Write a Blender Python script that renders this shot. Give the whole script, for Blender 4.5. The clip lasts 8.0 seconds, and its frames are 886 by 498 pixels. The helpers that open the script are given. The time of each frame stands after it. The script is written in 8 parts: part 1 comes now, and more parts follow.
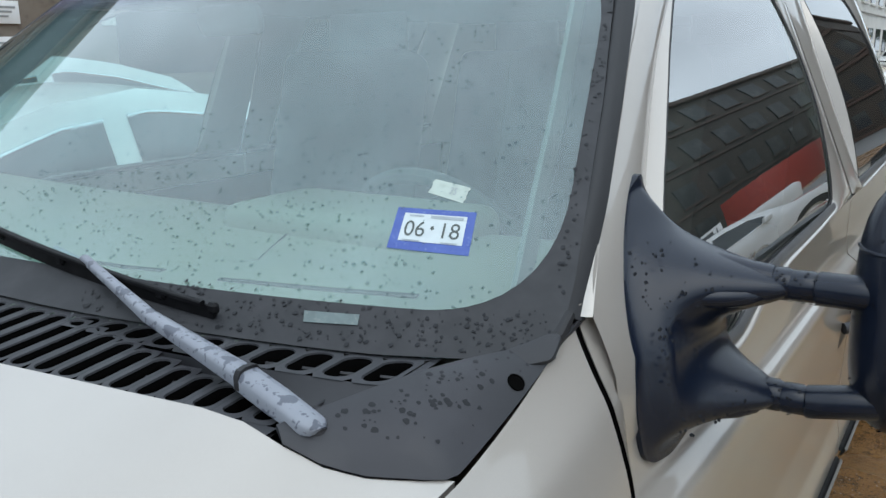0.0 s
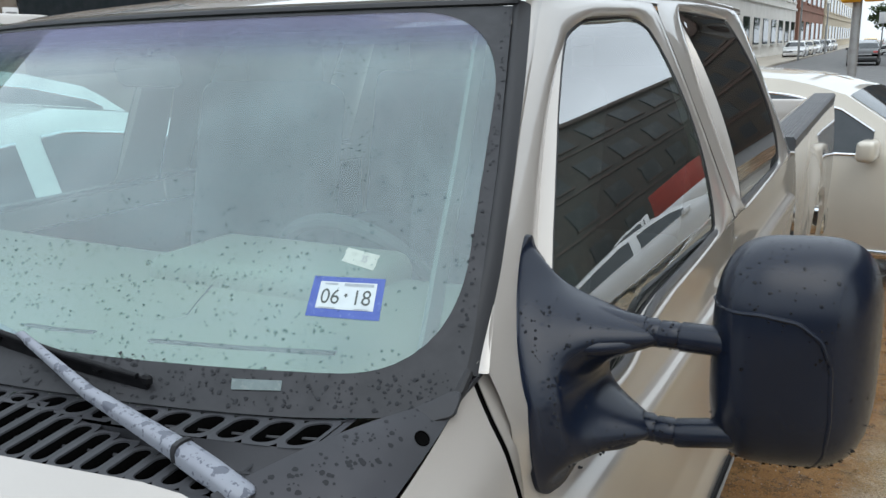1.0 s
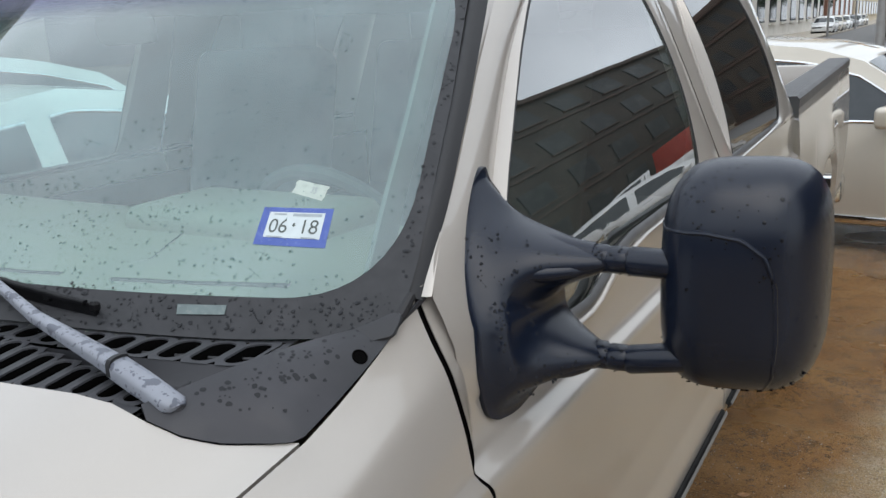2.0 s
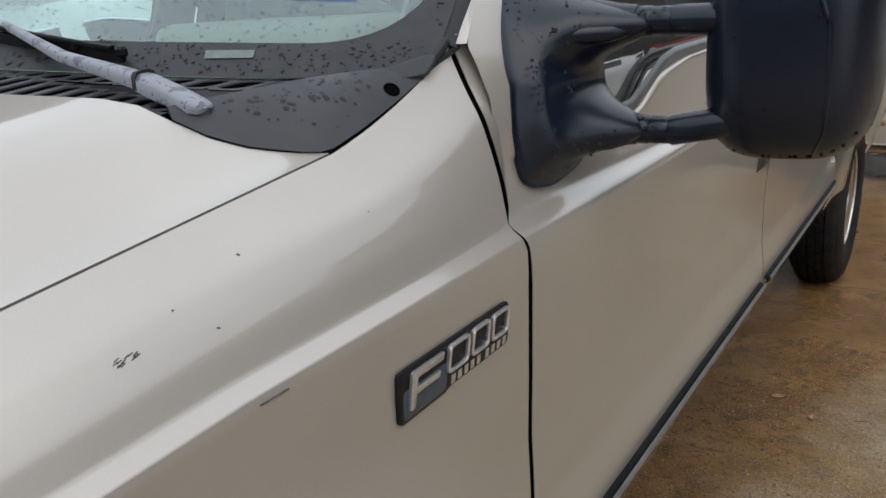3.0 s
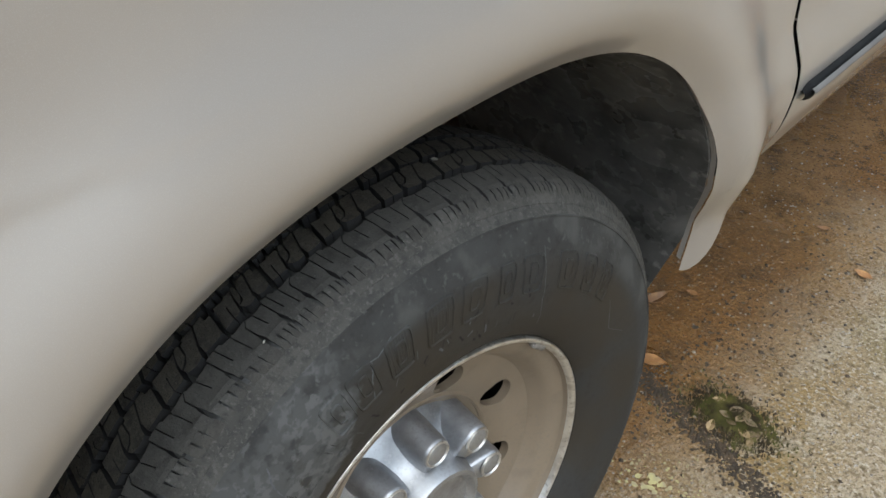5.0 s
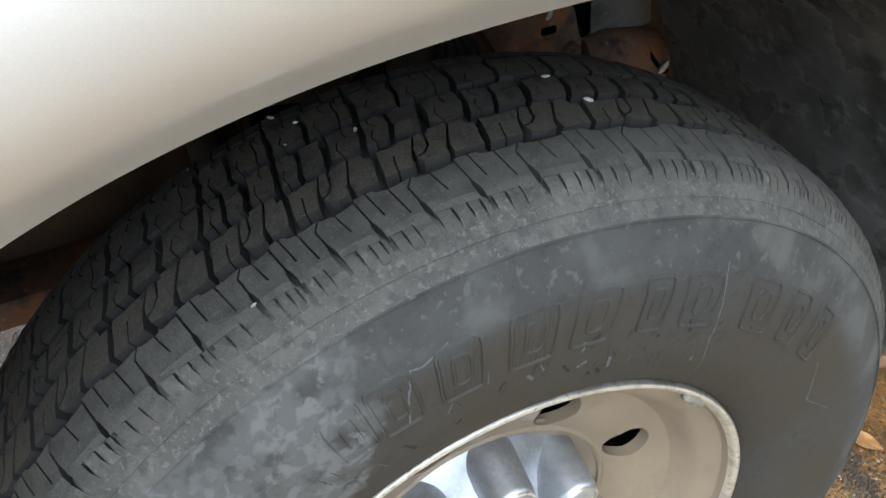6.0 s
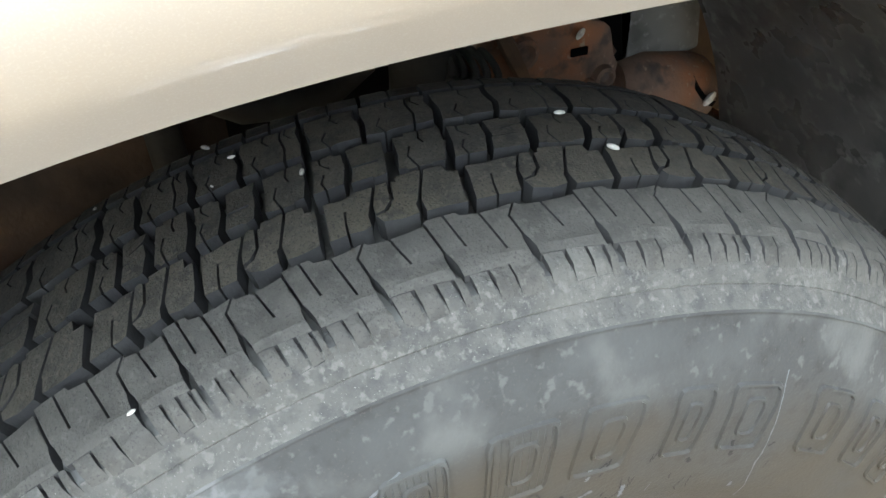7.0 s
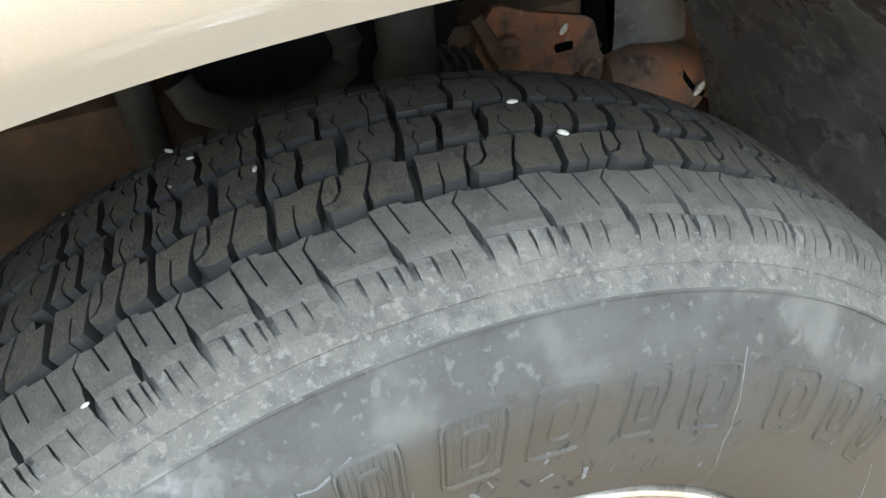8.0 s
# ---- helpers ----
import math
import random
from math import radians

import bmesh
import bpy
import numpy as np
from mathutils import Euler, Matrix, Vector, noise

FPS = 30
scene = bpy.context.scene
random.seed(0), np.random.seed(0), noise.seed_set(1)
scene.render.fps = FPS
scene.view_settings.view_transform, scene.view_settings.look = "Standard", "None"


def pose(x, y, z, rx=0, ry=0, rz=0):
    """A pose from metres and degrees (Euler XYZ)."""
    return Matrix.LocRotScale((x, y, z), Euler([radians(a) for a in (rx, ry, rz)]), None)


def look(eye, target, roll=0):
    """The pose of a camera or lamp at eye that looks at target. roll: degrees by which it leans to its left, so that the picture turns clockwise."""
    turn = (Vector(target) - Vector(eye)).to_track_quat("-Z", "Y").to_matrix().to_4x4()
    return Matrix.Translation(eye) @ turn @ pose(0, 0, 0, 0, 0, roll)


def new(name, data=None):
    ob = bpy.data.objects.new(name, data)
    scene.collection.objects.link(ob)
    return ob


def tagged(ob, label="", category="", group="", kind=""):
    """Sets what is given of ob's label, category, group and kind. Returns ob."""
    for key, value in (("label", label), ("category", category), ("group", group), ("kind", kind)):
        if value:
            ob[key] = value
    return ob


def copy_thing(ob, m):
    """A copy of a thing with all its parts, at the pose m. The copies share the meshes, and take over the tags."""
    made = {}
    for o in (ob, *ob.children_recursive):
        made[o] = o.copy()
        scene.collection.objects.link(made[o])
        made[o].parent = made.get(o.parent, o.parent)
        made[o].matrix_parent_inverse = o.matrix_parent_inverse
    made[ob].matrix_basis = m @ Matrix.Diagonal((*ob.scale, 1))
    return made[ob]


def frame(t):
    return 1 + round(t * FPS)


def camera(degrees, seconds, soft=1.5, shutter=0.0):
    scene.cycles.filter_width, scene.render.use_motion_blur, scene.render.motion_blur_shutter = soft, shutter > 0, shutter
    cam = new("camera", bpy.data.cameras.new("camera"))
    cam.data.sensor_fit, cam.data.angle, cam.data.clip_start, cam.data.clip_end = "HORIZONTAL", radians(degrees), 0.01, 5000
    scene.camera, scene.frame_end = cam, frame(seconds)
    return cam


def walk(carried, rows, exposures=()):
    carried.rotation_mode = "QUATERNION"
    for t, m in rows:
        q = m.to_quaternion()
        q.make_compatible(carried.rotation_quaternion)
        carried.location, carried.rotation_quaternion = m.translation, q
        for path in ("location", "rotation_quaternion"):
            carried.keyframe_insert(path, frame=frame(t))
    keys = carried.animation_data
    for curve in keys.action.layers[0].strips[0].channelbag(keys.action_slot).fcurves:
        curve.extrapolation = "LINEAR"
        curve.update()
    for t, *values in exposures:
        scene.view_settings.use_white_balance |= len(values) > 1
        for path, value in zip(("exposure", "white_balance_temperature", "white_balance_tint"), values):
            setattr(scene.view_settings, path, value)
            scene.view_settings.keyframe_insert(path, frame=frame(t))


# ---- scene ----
PATH = [
    (0.0, 1.2104, -0.1165, 1.6023, 76.732, 1.082, 34.099),
    (0.5, 1.2385, -0.1437, 1.6751, 76.632, 1.295, 30.228),
    (1.0, 1.2736, -0.1742, 1.7068, 76.141, 1.652, 28.628),
    (1.2, 1.2836, -0.1737, 1.7055, 75.926, 1.746, 28.457),
    (2.3, 1.3869, -0.1407, 1.5571, 75.037, 3.234, 31.371),
    (2.5, 1.3915, -0.1426, 1.4904, 74.871, 3.048, 32.077),
    (3.0, 1.3702, -0.1838, 1.4033, 72.641, 3.028, 32.537),
    (3.5, 1.3382, -0.2843, 1.3513, 67.805, 4.394, 32.644),
    (4.0, 1.3316, -0.3520, 1.3082, 62.804, 5.172, 33.143),
    (4.5, 1.3446, -0.4157, 1.2126, 56.015, 4.021, 35.828),
    (4.7, 1.3419, -0.4046, 1.2051, 54.070, 3.546, 38.442),
    (5.8, 1.2794, -0.2075, 1.0955, 50.986, 2.915, 61.439),
    (6.0, 1.2378, -0.1885, 1.0486, 51.151, 2.531, 63.843),
    (6.5, 1.1434, -0.1401, 0.9947, 51.406, 1.438, 67.369),
    (7.0, 1.1462, -0.1153, 1.0006, 52.068, 1.313, 67.529),
    (7.5, 1.1592, -0.0977, 0.9933, 52.431, 2.840, 67.517),
    (8.0, 1.1684, -0.0878, 0.9963, 52.572, 4.117, 67.683),
]
cam = camera(57.22, 8.0)
walk(cam, [(t, pose(x, y, z, rx, ry, rz)) for t, x, y, z, rx, ry, rz in PATH],
     exposures=[(0.0, 0.62, 6100, 4), (1.2, 0.72, 6380, 6), (2.5, 0.55, 6550, 9), (3.5, 0.46, 6650, 9), (4.5, 1.00, 6300, 7), (5.8, 1.88, 5980, 5),
                (6.5, 3.05, 5820, 4), (7.0, 3.22, 5960, 3), (8.0, 3.42, 6020, 3)])

# ---- daylight: overcast ----
world = bpy.data.worlds.new("overcast_sky")
scene.world = world
world.use_nodes = True
wn, wl = world.node_tree.nodes, world.node_tree.links
sky = wn.new("ShaderNodeTexSky")
sky.sky_type = "NISHITA"
sky.sun_disc = False
sky.sun_elevation, sky.sun_rotation = radians(62), radians(140)
sky.dust_density, sky.air_density, sky.ozone_density = 4.0, 1.0, 1.0
dim = wn.new("ShaderNodeMix")
dim.data_type, dim.blend_type = "RGBA", "MULTIPLY"
dim.inputs[0].default_value = 1.0
dim.inputs[7].default_value = (0.12, 0.12, 0.12, 1)
wl.new(sky.outputs[0], dim.inputs[6])
# a cloud deck, brightest overhead, mottled
ray_dir = wn.new("ShaderNodeTexCoord")
axes = wn.new("ShaderNodeSeparateXYZ")
wl.new(ray_dir.outputs["Generated"], axes.inputs[0])
rise = wn.new("ShaderNodeMapRange")
rise.inputs[1].default_value, rise.inputs[2].default_value = 0.0, 1.0
rise.inputs[3].default_value, rise.inputs[4].default_value = 0.85, 1.3
wl.new(axes.outputs[2], rise.inputs[0])
cloud = wn.new("ShaderNodeTexNoise")
cloud.inputs["Scale"].default_value, cloud.inputs["Detail"].default_value = 3.2, 5
wl.new(ray_dir.outputs["Generated"], cloud.inputs["Vector"])
mottle = wn.new("ShaderNodeMapRange")
mottle.inputs[1].default_value, mottle.inputs[2].default_value = 0.3, 0.7
mottle.inputs[3].default_value, mottle.inputs[4].default_value = 0.72, 1.2
wl.new(cloud.outputs[0], mottle.inputs[0])
deck = wn.new("ShaderNodeMath")
deck.operation = "MULTIPLY"
wl.new(rise.outputs[0], deck.inputs[0])
wl.new(mottle.outputs[0], deck.inputs[1])
tint = wn.new("ShaderNodeMix")
tint.data_type, tint.blend_type = "RGBA", "MULTIPLY"
tint.inputs[0].default_value = 1.0
tint.inputs[6].default_value = (0.90, 0.97, 1.06, 1)
wl.new(deck.outputs[0], tint.inputs[7])
cover = wn.new("ShaderNodeMix")
cover.data_type = "RGBA"
cover.inputs[0].default_value = 0.85
wl.new(dim.outputs[2], cover.inputs[6])
wl.new(tint.outputs[2], cover.inputs[7])
wl.new(cover.outputs[2], wn["Background"].inputs["Color"])
wn["Background"].inputs["Strength"].default_value = 1.0
sun = new("sun", bpy.data.lights.new("sun", "SUN"))
sun.data.energy, sun.data.angle, sun.data.color = 0.5, radians(50), (1.0, 0.97, 0.93)
sun.matrix_world = look((6, -4, 12), (0, 0, 0))


# ---- materials ----
def material(name, base, rough=0.5, metal=0.0, coat=0.0, coat_rough=0.05, bump=(), vary=(), spec=0.5, per_object=0.0, wet=()):
    """Principled surface. bump: (scale, strength, distance) layers; vary: (scale, second colour, low, high) noise layers;
    wet: (scale, low, high, roughness) patches of other gloss."""
    m = bpy.data.materials.new(name)
    m.use_nodes = True
    n, l = m.node_tree.nodes, m.node_tree.links
    b = n["Principled BSDF"]
    b.inputs["Roughness"].default_value, b.inputs["Metallic"].default_value = rough, metal
    b.inputs["Coat Weight"].default_value, b.inputs["Coat Roughness"].default_value = coat, coat_rough
    b.inputs["Specular IOR Level"].default_value = spec
    tc = n.new("ShaderNodeTexCoord")
    col = n.new("ShaderNodeRGB")
    col.outputs[0].default_value = (*base, 1)
    out = col.outputs[0]
    for scale, other, lo, hi in vary:
        t = n.new("ShaderNodeTexNoise")
        t.inputs["Scale"].default_value, t.inputs["Detail"].default_value = scale, 6
        l.new(tc.outputs["Object"], t.inputs["Vector"])
        r = n.new("ShaderNodeMapRange")
        r.inputs[1].default_value, r.inputs[2].default_value = lo, hi
        l.new(t.outputs[0], r.inputs[0])
        x = n.new("ShaderNodeMix")
        x.data_type = "RGBA"
        l.new(r.outputs[0], x.inputs[0])
        l.new(out, x.inputs[6])
        x.inputs[7].default_value = (*other, 1)
        out = x.outputs[2]
    if per_object:
        o = n.new("ShaderNodeObjectInfo")
        r = n.new("ShaderNodeMapRange")
        r.inputs[3].default_value, r.inputs[4].default_value = 1 - per_object, 1 + per_object
        l.new(o.outputs["Random"], r.inputs[0])
        h = n.new("ShaderNodeHueSaturation")
        l.new(r.outputs[0], h.inputs["Value"])
        l.new(out, h.inputs["Color"])
        out = h.outputs[0]
    l.new(out, b.inputs["Base Color"])
    if wet:
        t = n.new("ShaderNodeTexNoise")
        t.inputs["Scale"].default_value, t.inputs["Detail"].default_value = wet[0], 4
        l.new(tc.outputs["Object"], t.inputs["Vector"])
        r = n.new("ShaderNodeMapRange")
        r.inputs[1].default_value, r.inputs[2].default_value = wet[1], wet[2]
        r.inputs[3].default_value, r.inputs[4].default_value = rough, wet[3]
        l.new(t.outputs[0], r.inputs[0])
        l.new(r.outputs[0], b.inputs["Roughness"])
    prev = None
    for scale, strength, dist in bump:
        t = n.new("ShaderNodeTexNoise")
        t.inputs["Scale"].default_value, t.inputs["Detail"].default_value = scale, 5
        l.new(tc.outputs["Object"], t.inputs["Vector"])
        u = n.new("ShaderNodeBump")
        u.inputs["Strength"].default_value, u.inputs["Distance"].default_value = strength, dist
        l.new(t.outputs[0], u.inputs["Height"])
        if prev:
            l.new(prev.outputs[0], u.inputs["Normal"])
        prev = u
    if prev:
        l.new(prev.outputs[0], b.inputs["Normal"])
    return m


def glass_material(name, tint, sheen=0.10, film=0.0, film_colour=(0.75, 0.8, 0.8)):
    """Sheet of glass: tinted straight through, a mirror sheen of both faces that grows at a slant, and a thin film of dirt."""
    m = bpy.data.materials.new(name)
    m.use_nodes = True
    n, l = m.node_tree.nodes, m.node_tree.links
    n.remove(n["Principled BSDF"])
    tr, gl, mx, fr = n.new("ShaderNodeBsdfTransparent"), n.new("ShaderNodeBsdfGlossy"), n.new("ShaderNodeMixShader"), n.new("ShaderNodeLayerWeight")
    tr.inputs[0].default_value = (*tint, 1)
    gl.inputs["Roughness"].default_value = 0.0
    fr.inputs[0].default_value = 0.5
    slant, grow = n.new("ShaderNodeMath"), n.new("ShaderNodeMath")
    slant.operation, slant.inputs[1].default_value = "POWER", 4.0
    l.new(fr.outputs["Facing"], slant.inputs[0])
    grow.operation = "MULTIPLY_ADD"
    grow.inputs[1].default_value, grow.inputs[2].default_value = 1 - sheen, sheen
    l.new(slant.outputs[0], grow.inputs[0])
    l.new(grow.outputs[0], mx.inputs[0])
    base = tr.outputs[0]
    if film:
        df, fm = n.new("ShaderNodeBsdfDiffuse"), n.new("ShaderNodeMixShader")
        df.inputs[0].default_value = (*film_colour, 1)
        tc, nz, rg = n.new("ShaderNodeTexCoord"), n.new("ShaderNodeTexNoise"), n.new("ShaderNodeMapRange")
        nz.inputs["Scale"].default_value, nz.inputs["Detail"].default_value = 5, 5
        l.new(tc.outputs["Object"], nz.inputs["Vector"])
        l.new(nz.outputs[0], rg.inputs[0])
        rg.inputs[1].default_value, rg.inputs[2].default_value = 0.3, 0.7
        rg.inputs[3].default_value, rg.inputs[4].default_value = film * 0.6, film * 1.4
        l.new(rg.outputs[0], fm.inputs[0])
        l.new(tr.outputs[0], fm.inputs[1])
        l.new(df.outputs[0], fm.inputs[2])
        base = fm.outputs[0]
    l.new(base, mx.inputs[1])
    l.new(gl.outputs[0], mx.inputs[2])
    l.new(mx.outputs[0], n["Material Output"].inputs[0])
    return m


PAINT = material("champagne_paint", (0.400, 0.367, 0.331), 0.39, 0.4, 1.0, 0.03, bump=[(7, 0.035, 0.012), (60, 0.010, 0.002)], vary=[(3, (0.37, 0.34, 0.31), 0.4, 0.75), (1800, (0.43, 0.396, 0.362), 0.5, 0.8)])
PLASTIC = material("black_plastic", (0.029, 0.030, 0.034), 0.5, spec=0.27, bump=[(1800, 0.12, 0.0006)], vary=[(9, (0.040, 0.040, 0.046), 0.4, 0.7)], wet=(14, 0.55, 0.62, 0.38))
MIRROR_PLASTIC = material("dark_mirror_plastic", (0.0050, 0.0082, 0.0180), 0.27, spec=0.36, bump=[(1500, 0.1, 0.0005)], vary=[(12, (0.0066, 0.0100, 0.0205), 0.4, 0.7)])
BLACK_TRIM = material("black_trim", (0.008, 0.008, 0.008), 0.6, spec=0.08, vary=[(30, (0.014, 0.014, 0.014), 0.4, 0.7)])
# lifted to mid grey: the sky's reflection on the seal, put into colour
BELT_TRIM = material("grey_belt_trim", (0.10, 0.102, 0.106), 0.32, spec=0.5, vary=[(25, (0.075, 0.076, 0.08), 0.42, 0.68)])
CAP_PLASTIC = material("faded_bed_cap", (0.085, 0.085, 0.088), 0.5, spec=0.35, bump=[(300, 0.2, 0.001)], vary=[(14, (0.06, 0.06, 0.063), 0.42, 0.68)])
RUBBER_SEAL = material("rubber_seal", (0.02, 0.02, 0.022), 0.55, spec=0.3, bump=[(400, 0.1, 0.001)])
# near-black, so the shade under and inside bodies sits in the colour
DARK = material("shaded_underbody", (0.010, 0.010, 0.010), 0.85, spec=0.1, bump=[(60, 0.3, 0.004)], vary=[(8, (0.022, 0.019, 0.015), 0.5, 0.7)])
FRIT = material("black_frit", (0.024, 0.025, 0.028), 0.5, spec=0.25, vary=[(30, (0.036, 0.036, 0.040), 0.4, 0.7)])
WS_GLASS = glass_material("windshield_glass", (0.59, 0.80, 0.77), 0.12, 0.11, (0.46, 0.72, 0.76))


def shade_material():
    """Clear glass that darkens to a blue-violet tint towards its top."""
    m = bpy.data.materials.new("shade_band_glass")
    m.use_nodes = True
    n, l = m.node_tree.nodes, m.node_tree.links
    n.remove(n["Principled BSDF"])
    tr, df, mx, tc, cut, rise = n.new("ShaderNodeBsdfTransparent"), n.new("ShaderNodeBsdfDiffuse"), n.new("ShaderNodeMixShader"), n.new("ShaderNodeTexCoord"), n.new("ShaderNodeSeparateXYZ"), n.new("ShaderNodeMapRange")
    tint = n.new("ShaderNodeMix")
    tint.data_type = "RGBA"
    tint.inputs[6].default_value, tint.inputs[7].default_value = (1, 1, 1, 1), (0.55, 0.55, 0.70, 1)
    df.inputs[0].default_value = (0.34, 0.32, 0.43, 1)
    l.new(tc.outputs["Object"], cut.inputs[0])
    l.new(cut.outputs[2], rise.inputs[0])
    rise.interpolation_type = "SMOOTHSTEP"
    rise.inputs[1].default_value, rise.inputs[2].default_value = 1.690, 1.762
    l.new(rise.outputs[0], tint.inputs[0])
    l.new(tint.outputs[2], tr.inputs[0])
    veil = n.new("ShaderNodeMath")
    veil.operation, veil.inputs[1].default_value = "MULTIPLY", 0.26
    l.new(rise.outputs[0], veil.inputs[0])
    l.new(veil.outputs[0], mx.inputs[0])
    l.new(tr.outputs[0], mx.inputs[1])
    l.new(df.outputs[0], mx.inputs[2])
    l.new(mx.outputs[0], n["Material Output"].inputs[0])
    return m


SHADE_GLASS = shade_material()
SIDE_GLASS = glass_material("side_glass", (0.50, 0.61, 0.57), 0.41, 0.03, (0.62, 0.70, 0.68))
FAR_GLASS = glass_material("clear_far_glass", (0.82, 0.92, 0.90), 0.06)
PRIVACY_GLASS = glass_material("privacy_glass", (0.10, 0.10, 0.10), 0.18, 0.02, (0.6, 0.6, 0.58))
DASH = material("dash_vinyl", (0.25, 0.24, 0.185), 0.6, bump=[(600, 0.2, 0.001)], vary=[(5, (0.23, 0.225, 0.19), 0.4, 0.7)])
DASH_SLOT = material("dark_dash_slot", (0.02, 0.022, 0.02), 0.8, vary=[(90, (0.03, 0.03, 0.028), 0.4, 0.7)])
INNER_TRIM = material("inner_trim", (0.15, 0.155, 0.14), 0.7, vary=[(5, (0.12, 0.12, 0.11), 0.4, 0.7)])
SEAT = material("grey_cloth", (0.09, 0.09, 0.088), 0.9, bump=[(500, 0.4, 0.002)], vary=[(12, (0.12, 0.12, 0.118), 0.4, 0.7)])
CHROME = material("chrome", (0.75, 0.76, 0.78), 0.12, 1.0, bump=[(20, 0.03, 0.002)], vary=[(30, (0.5, 0.5, 0.5), 0.55, 0.75)])
RIM = material("tan_painted_steel", (0.200, 0.155, 0.108), 0.45, 0.05, 0.2, 0.15, bump=[(200, 0.06, 0.001), (20, 0.05, 0.002)], vary=[(7, (0.165, 0.128, 0.090), 0.42, 0.68), (30, (0.150, 0.114, 0.080), 0.56, 0.74), (240, (0.18, 0.144, 0.105), 0.5, 0.7)])
LEAD = material("dull_lead", (0.20, 0.185, 0.165), 0.6, 0.3, bump=[(200, 0.4, 0.001)], vary=[(160, (0.10, 0.09, 0.08), 0.48, 0.62)])
HUB_METAL = material("dull_hub_metal", (0.38, 0.39, 0.41), 0.42, 0.85, bump=[(25, 0.08, 0.003), (140, 0.14, 0.001)], vary=[(34, (0.27, 0.275, 0.285), 0.46, 0.64), (9, (0.50, 0.51, 0.53), 0.5, 0.65), (300, (0.33, 0.335, 0.34), 0.5, 0.66)])
RIM_LIP = material("scuffed_rim_lip", (0.66, 0.64, 0.60), 0.34, 0.85, bump=[(300, 0.2, 0.001)], vary=[(60, (0.46, 0.43, 0.39), 0.5, 0.66), (220, (0.36, 0.34, 0.31), 0.58, 0.68)])
# near-black without gloss: paints the shade inside gaps, slots and holes
SHADE_BLACK = material("hole_shade", (0.003, 0.003, 0.003), 0.9, spec=0.0)
TYRE = material("worn_rubber", (0.0303, 0.0293, 0.0290), 0.75, spec=0.25, bump=[(500, 0.3, 0.001)], vary=[(60, (0.0219, 0.0217, 0.0226), 0.45, 0.68), (20, (0.0362, 0.0350, 0.0334), 0.5, 0.68)])
TREAD_FACE = material("dusty_tread_face", (0.0590, 0.0535, 0.0447), 0.8, spec=0.3, bump=[(700, 0.6, 0.0012), (180, 0.4, 0.002)], vary=[(14, (0.0711, 0.0624, 0.0470), 0.42, 0.62), (90, (0.0361, 0.0340, 0.0294), 0.5, 0.68), (350, (0.0843, 0.0743, 0.0588), 0.54, 0.66), (900, (0.0271, 0.0250, 0.0223), 0.56, 0.66), (1300, (0.1806, 0.1666, 0.1470), 0.715, 0.77)])
SHOULDER = material("grey_shoulder_rubber", (0.0508, 0.0481, 0.0427), 0.75, spec=0.35, bump=[(600, 0.6, 0.0010), (120, 0.4, 0.0015)], vary=[(18, (0.0621, 0.0585, 0.0510), 0.42, 0.62), (80, (0.0380, 0.0362, 0.0317), 0.5, 0.66), (300, (0.0691, 0.0655, 0.0579), 0.56, 0.68), (900, (0.0296, 0.0285, 0.0262), 0.58, 0.68), (1300, (0.2257, 0.2230, 0.2066), 0.725, 0.78)])
DUST_RUBBER = material("dusty_shoulder_rubber", (0.0592, 0.0570, 0.0513), 0.75, spec=0.3, bump=[(400, 0.8, 0.0015), (90, 0.5, 0.002)], vary=[(24, (0.0777, 0.0746, 0.0665), 0.46, 0.60), (120, (0.0444, 0.0431, 0.0404), 0.48, 0.66), (260, (0.0961, 0.0929, 0.0831), 0.55, 0.66), (900, (0.1479, 0.1433, 0.1286), 0.64, 0.74)])


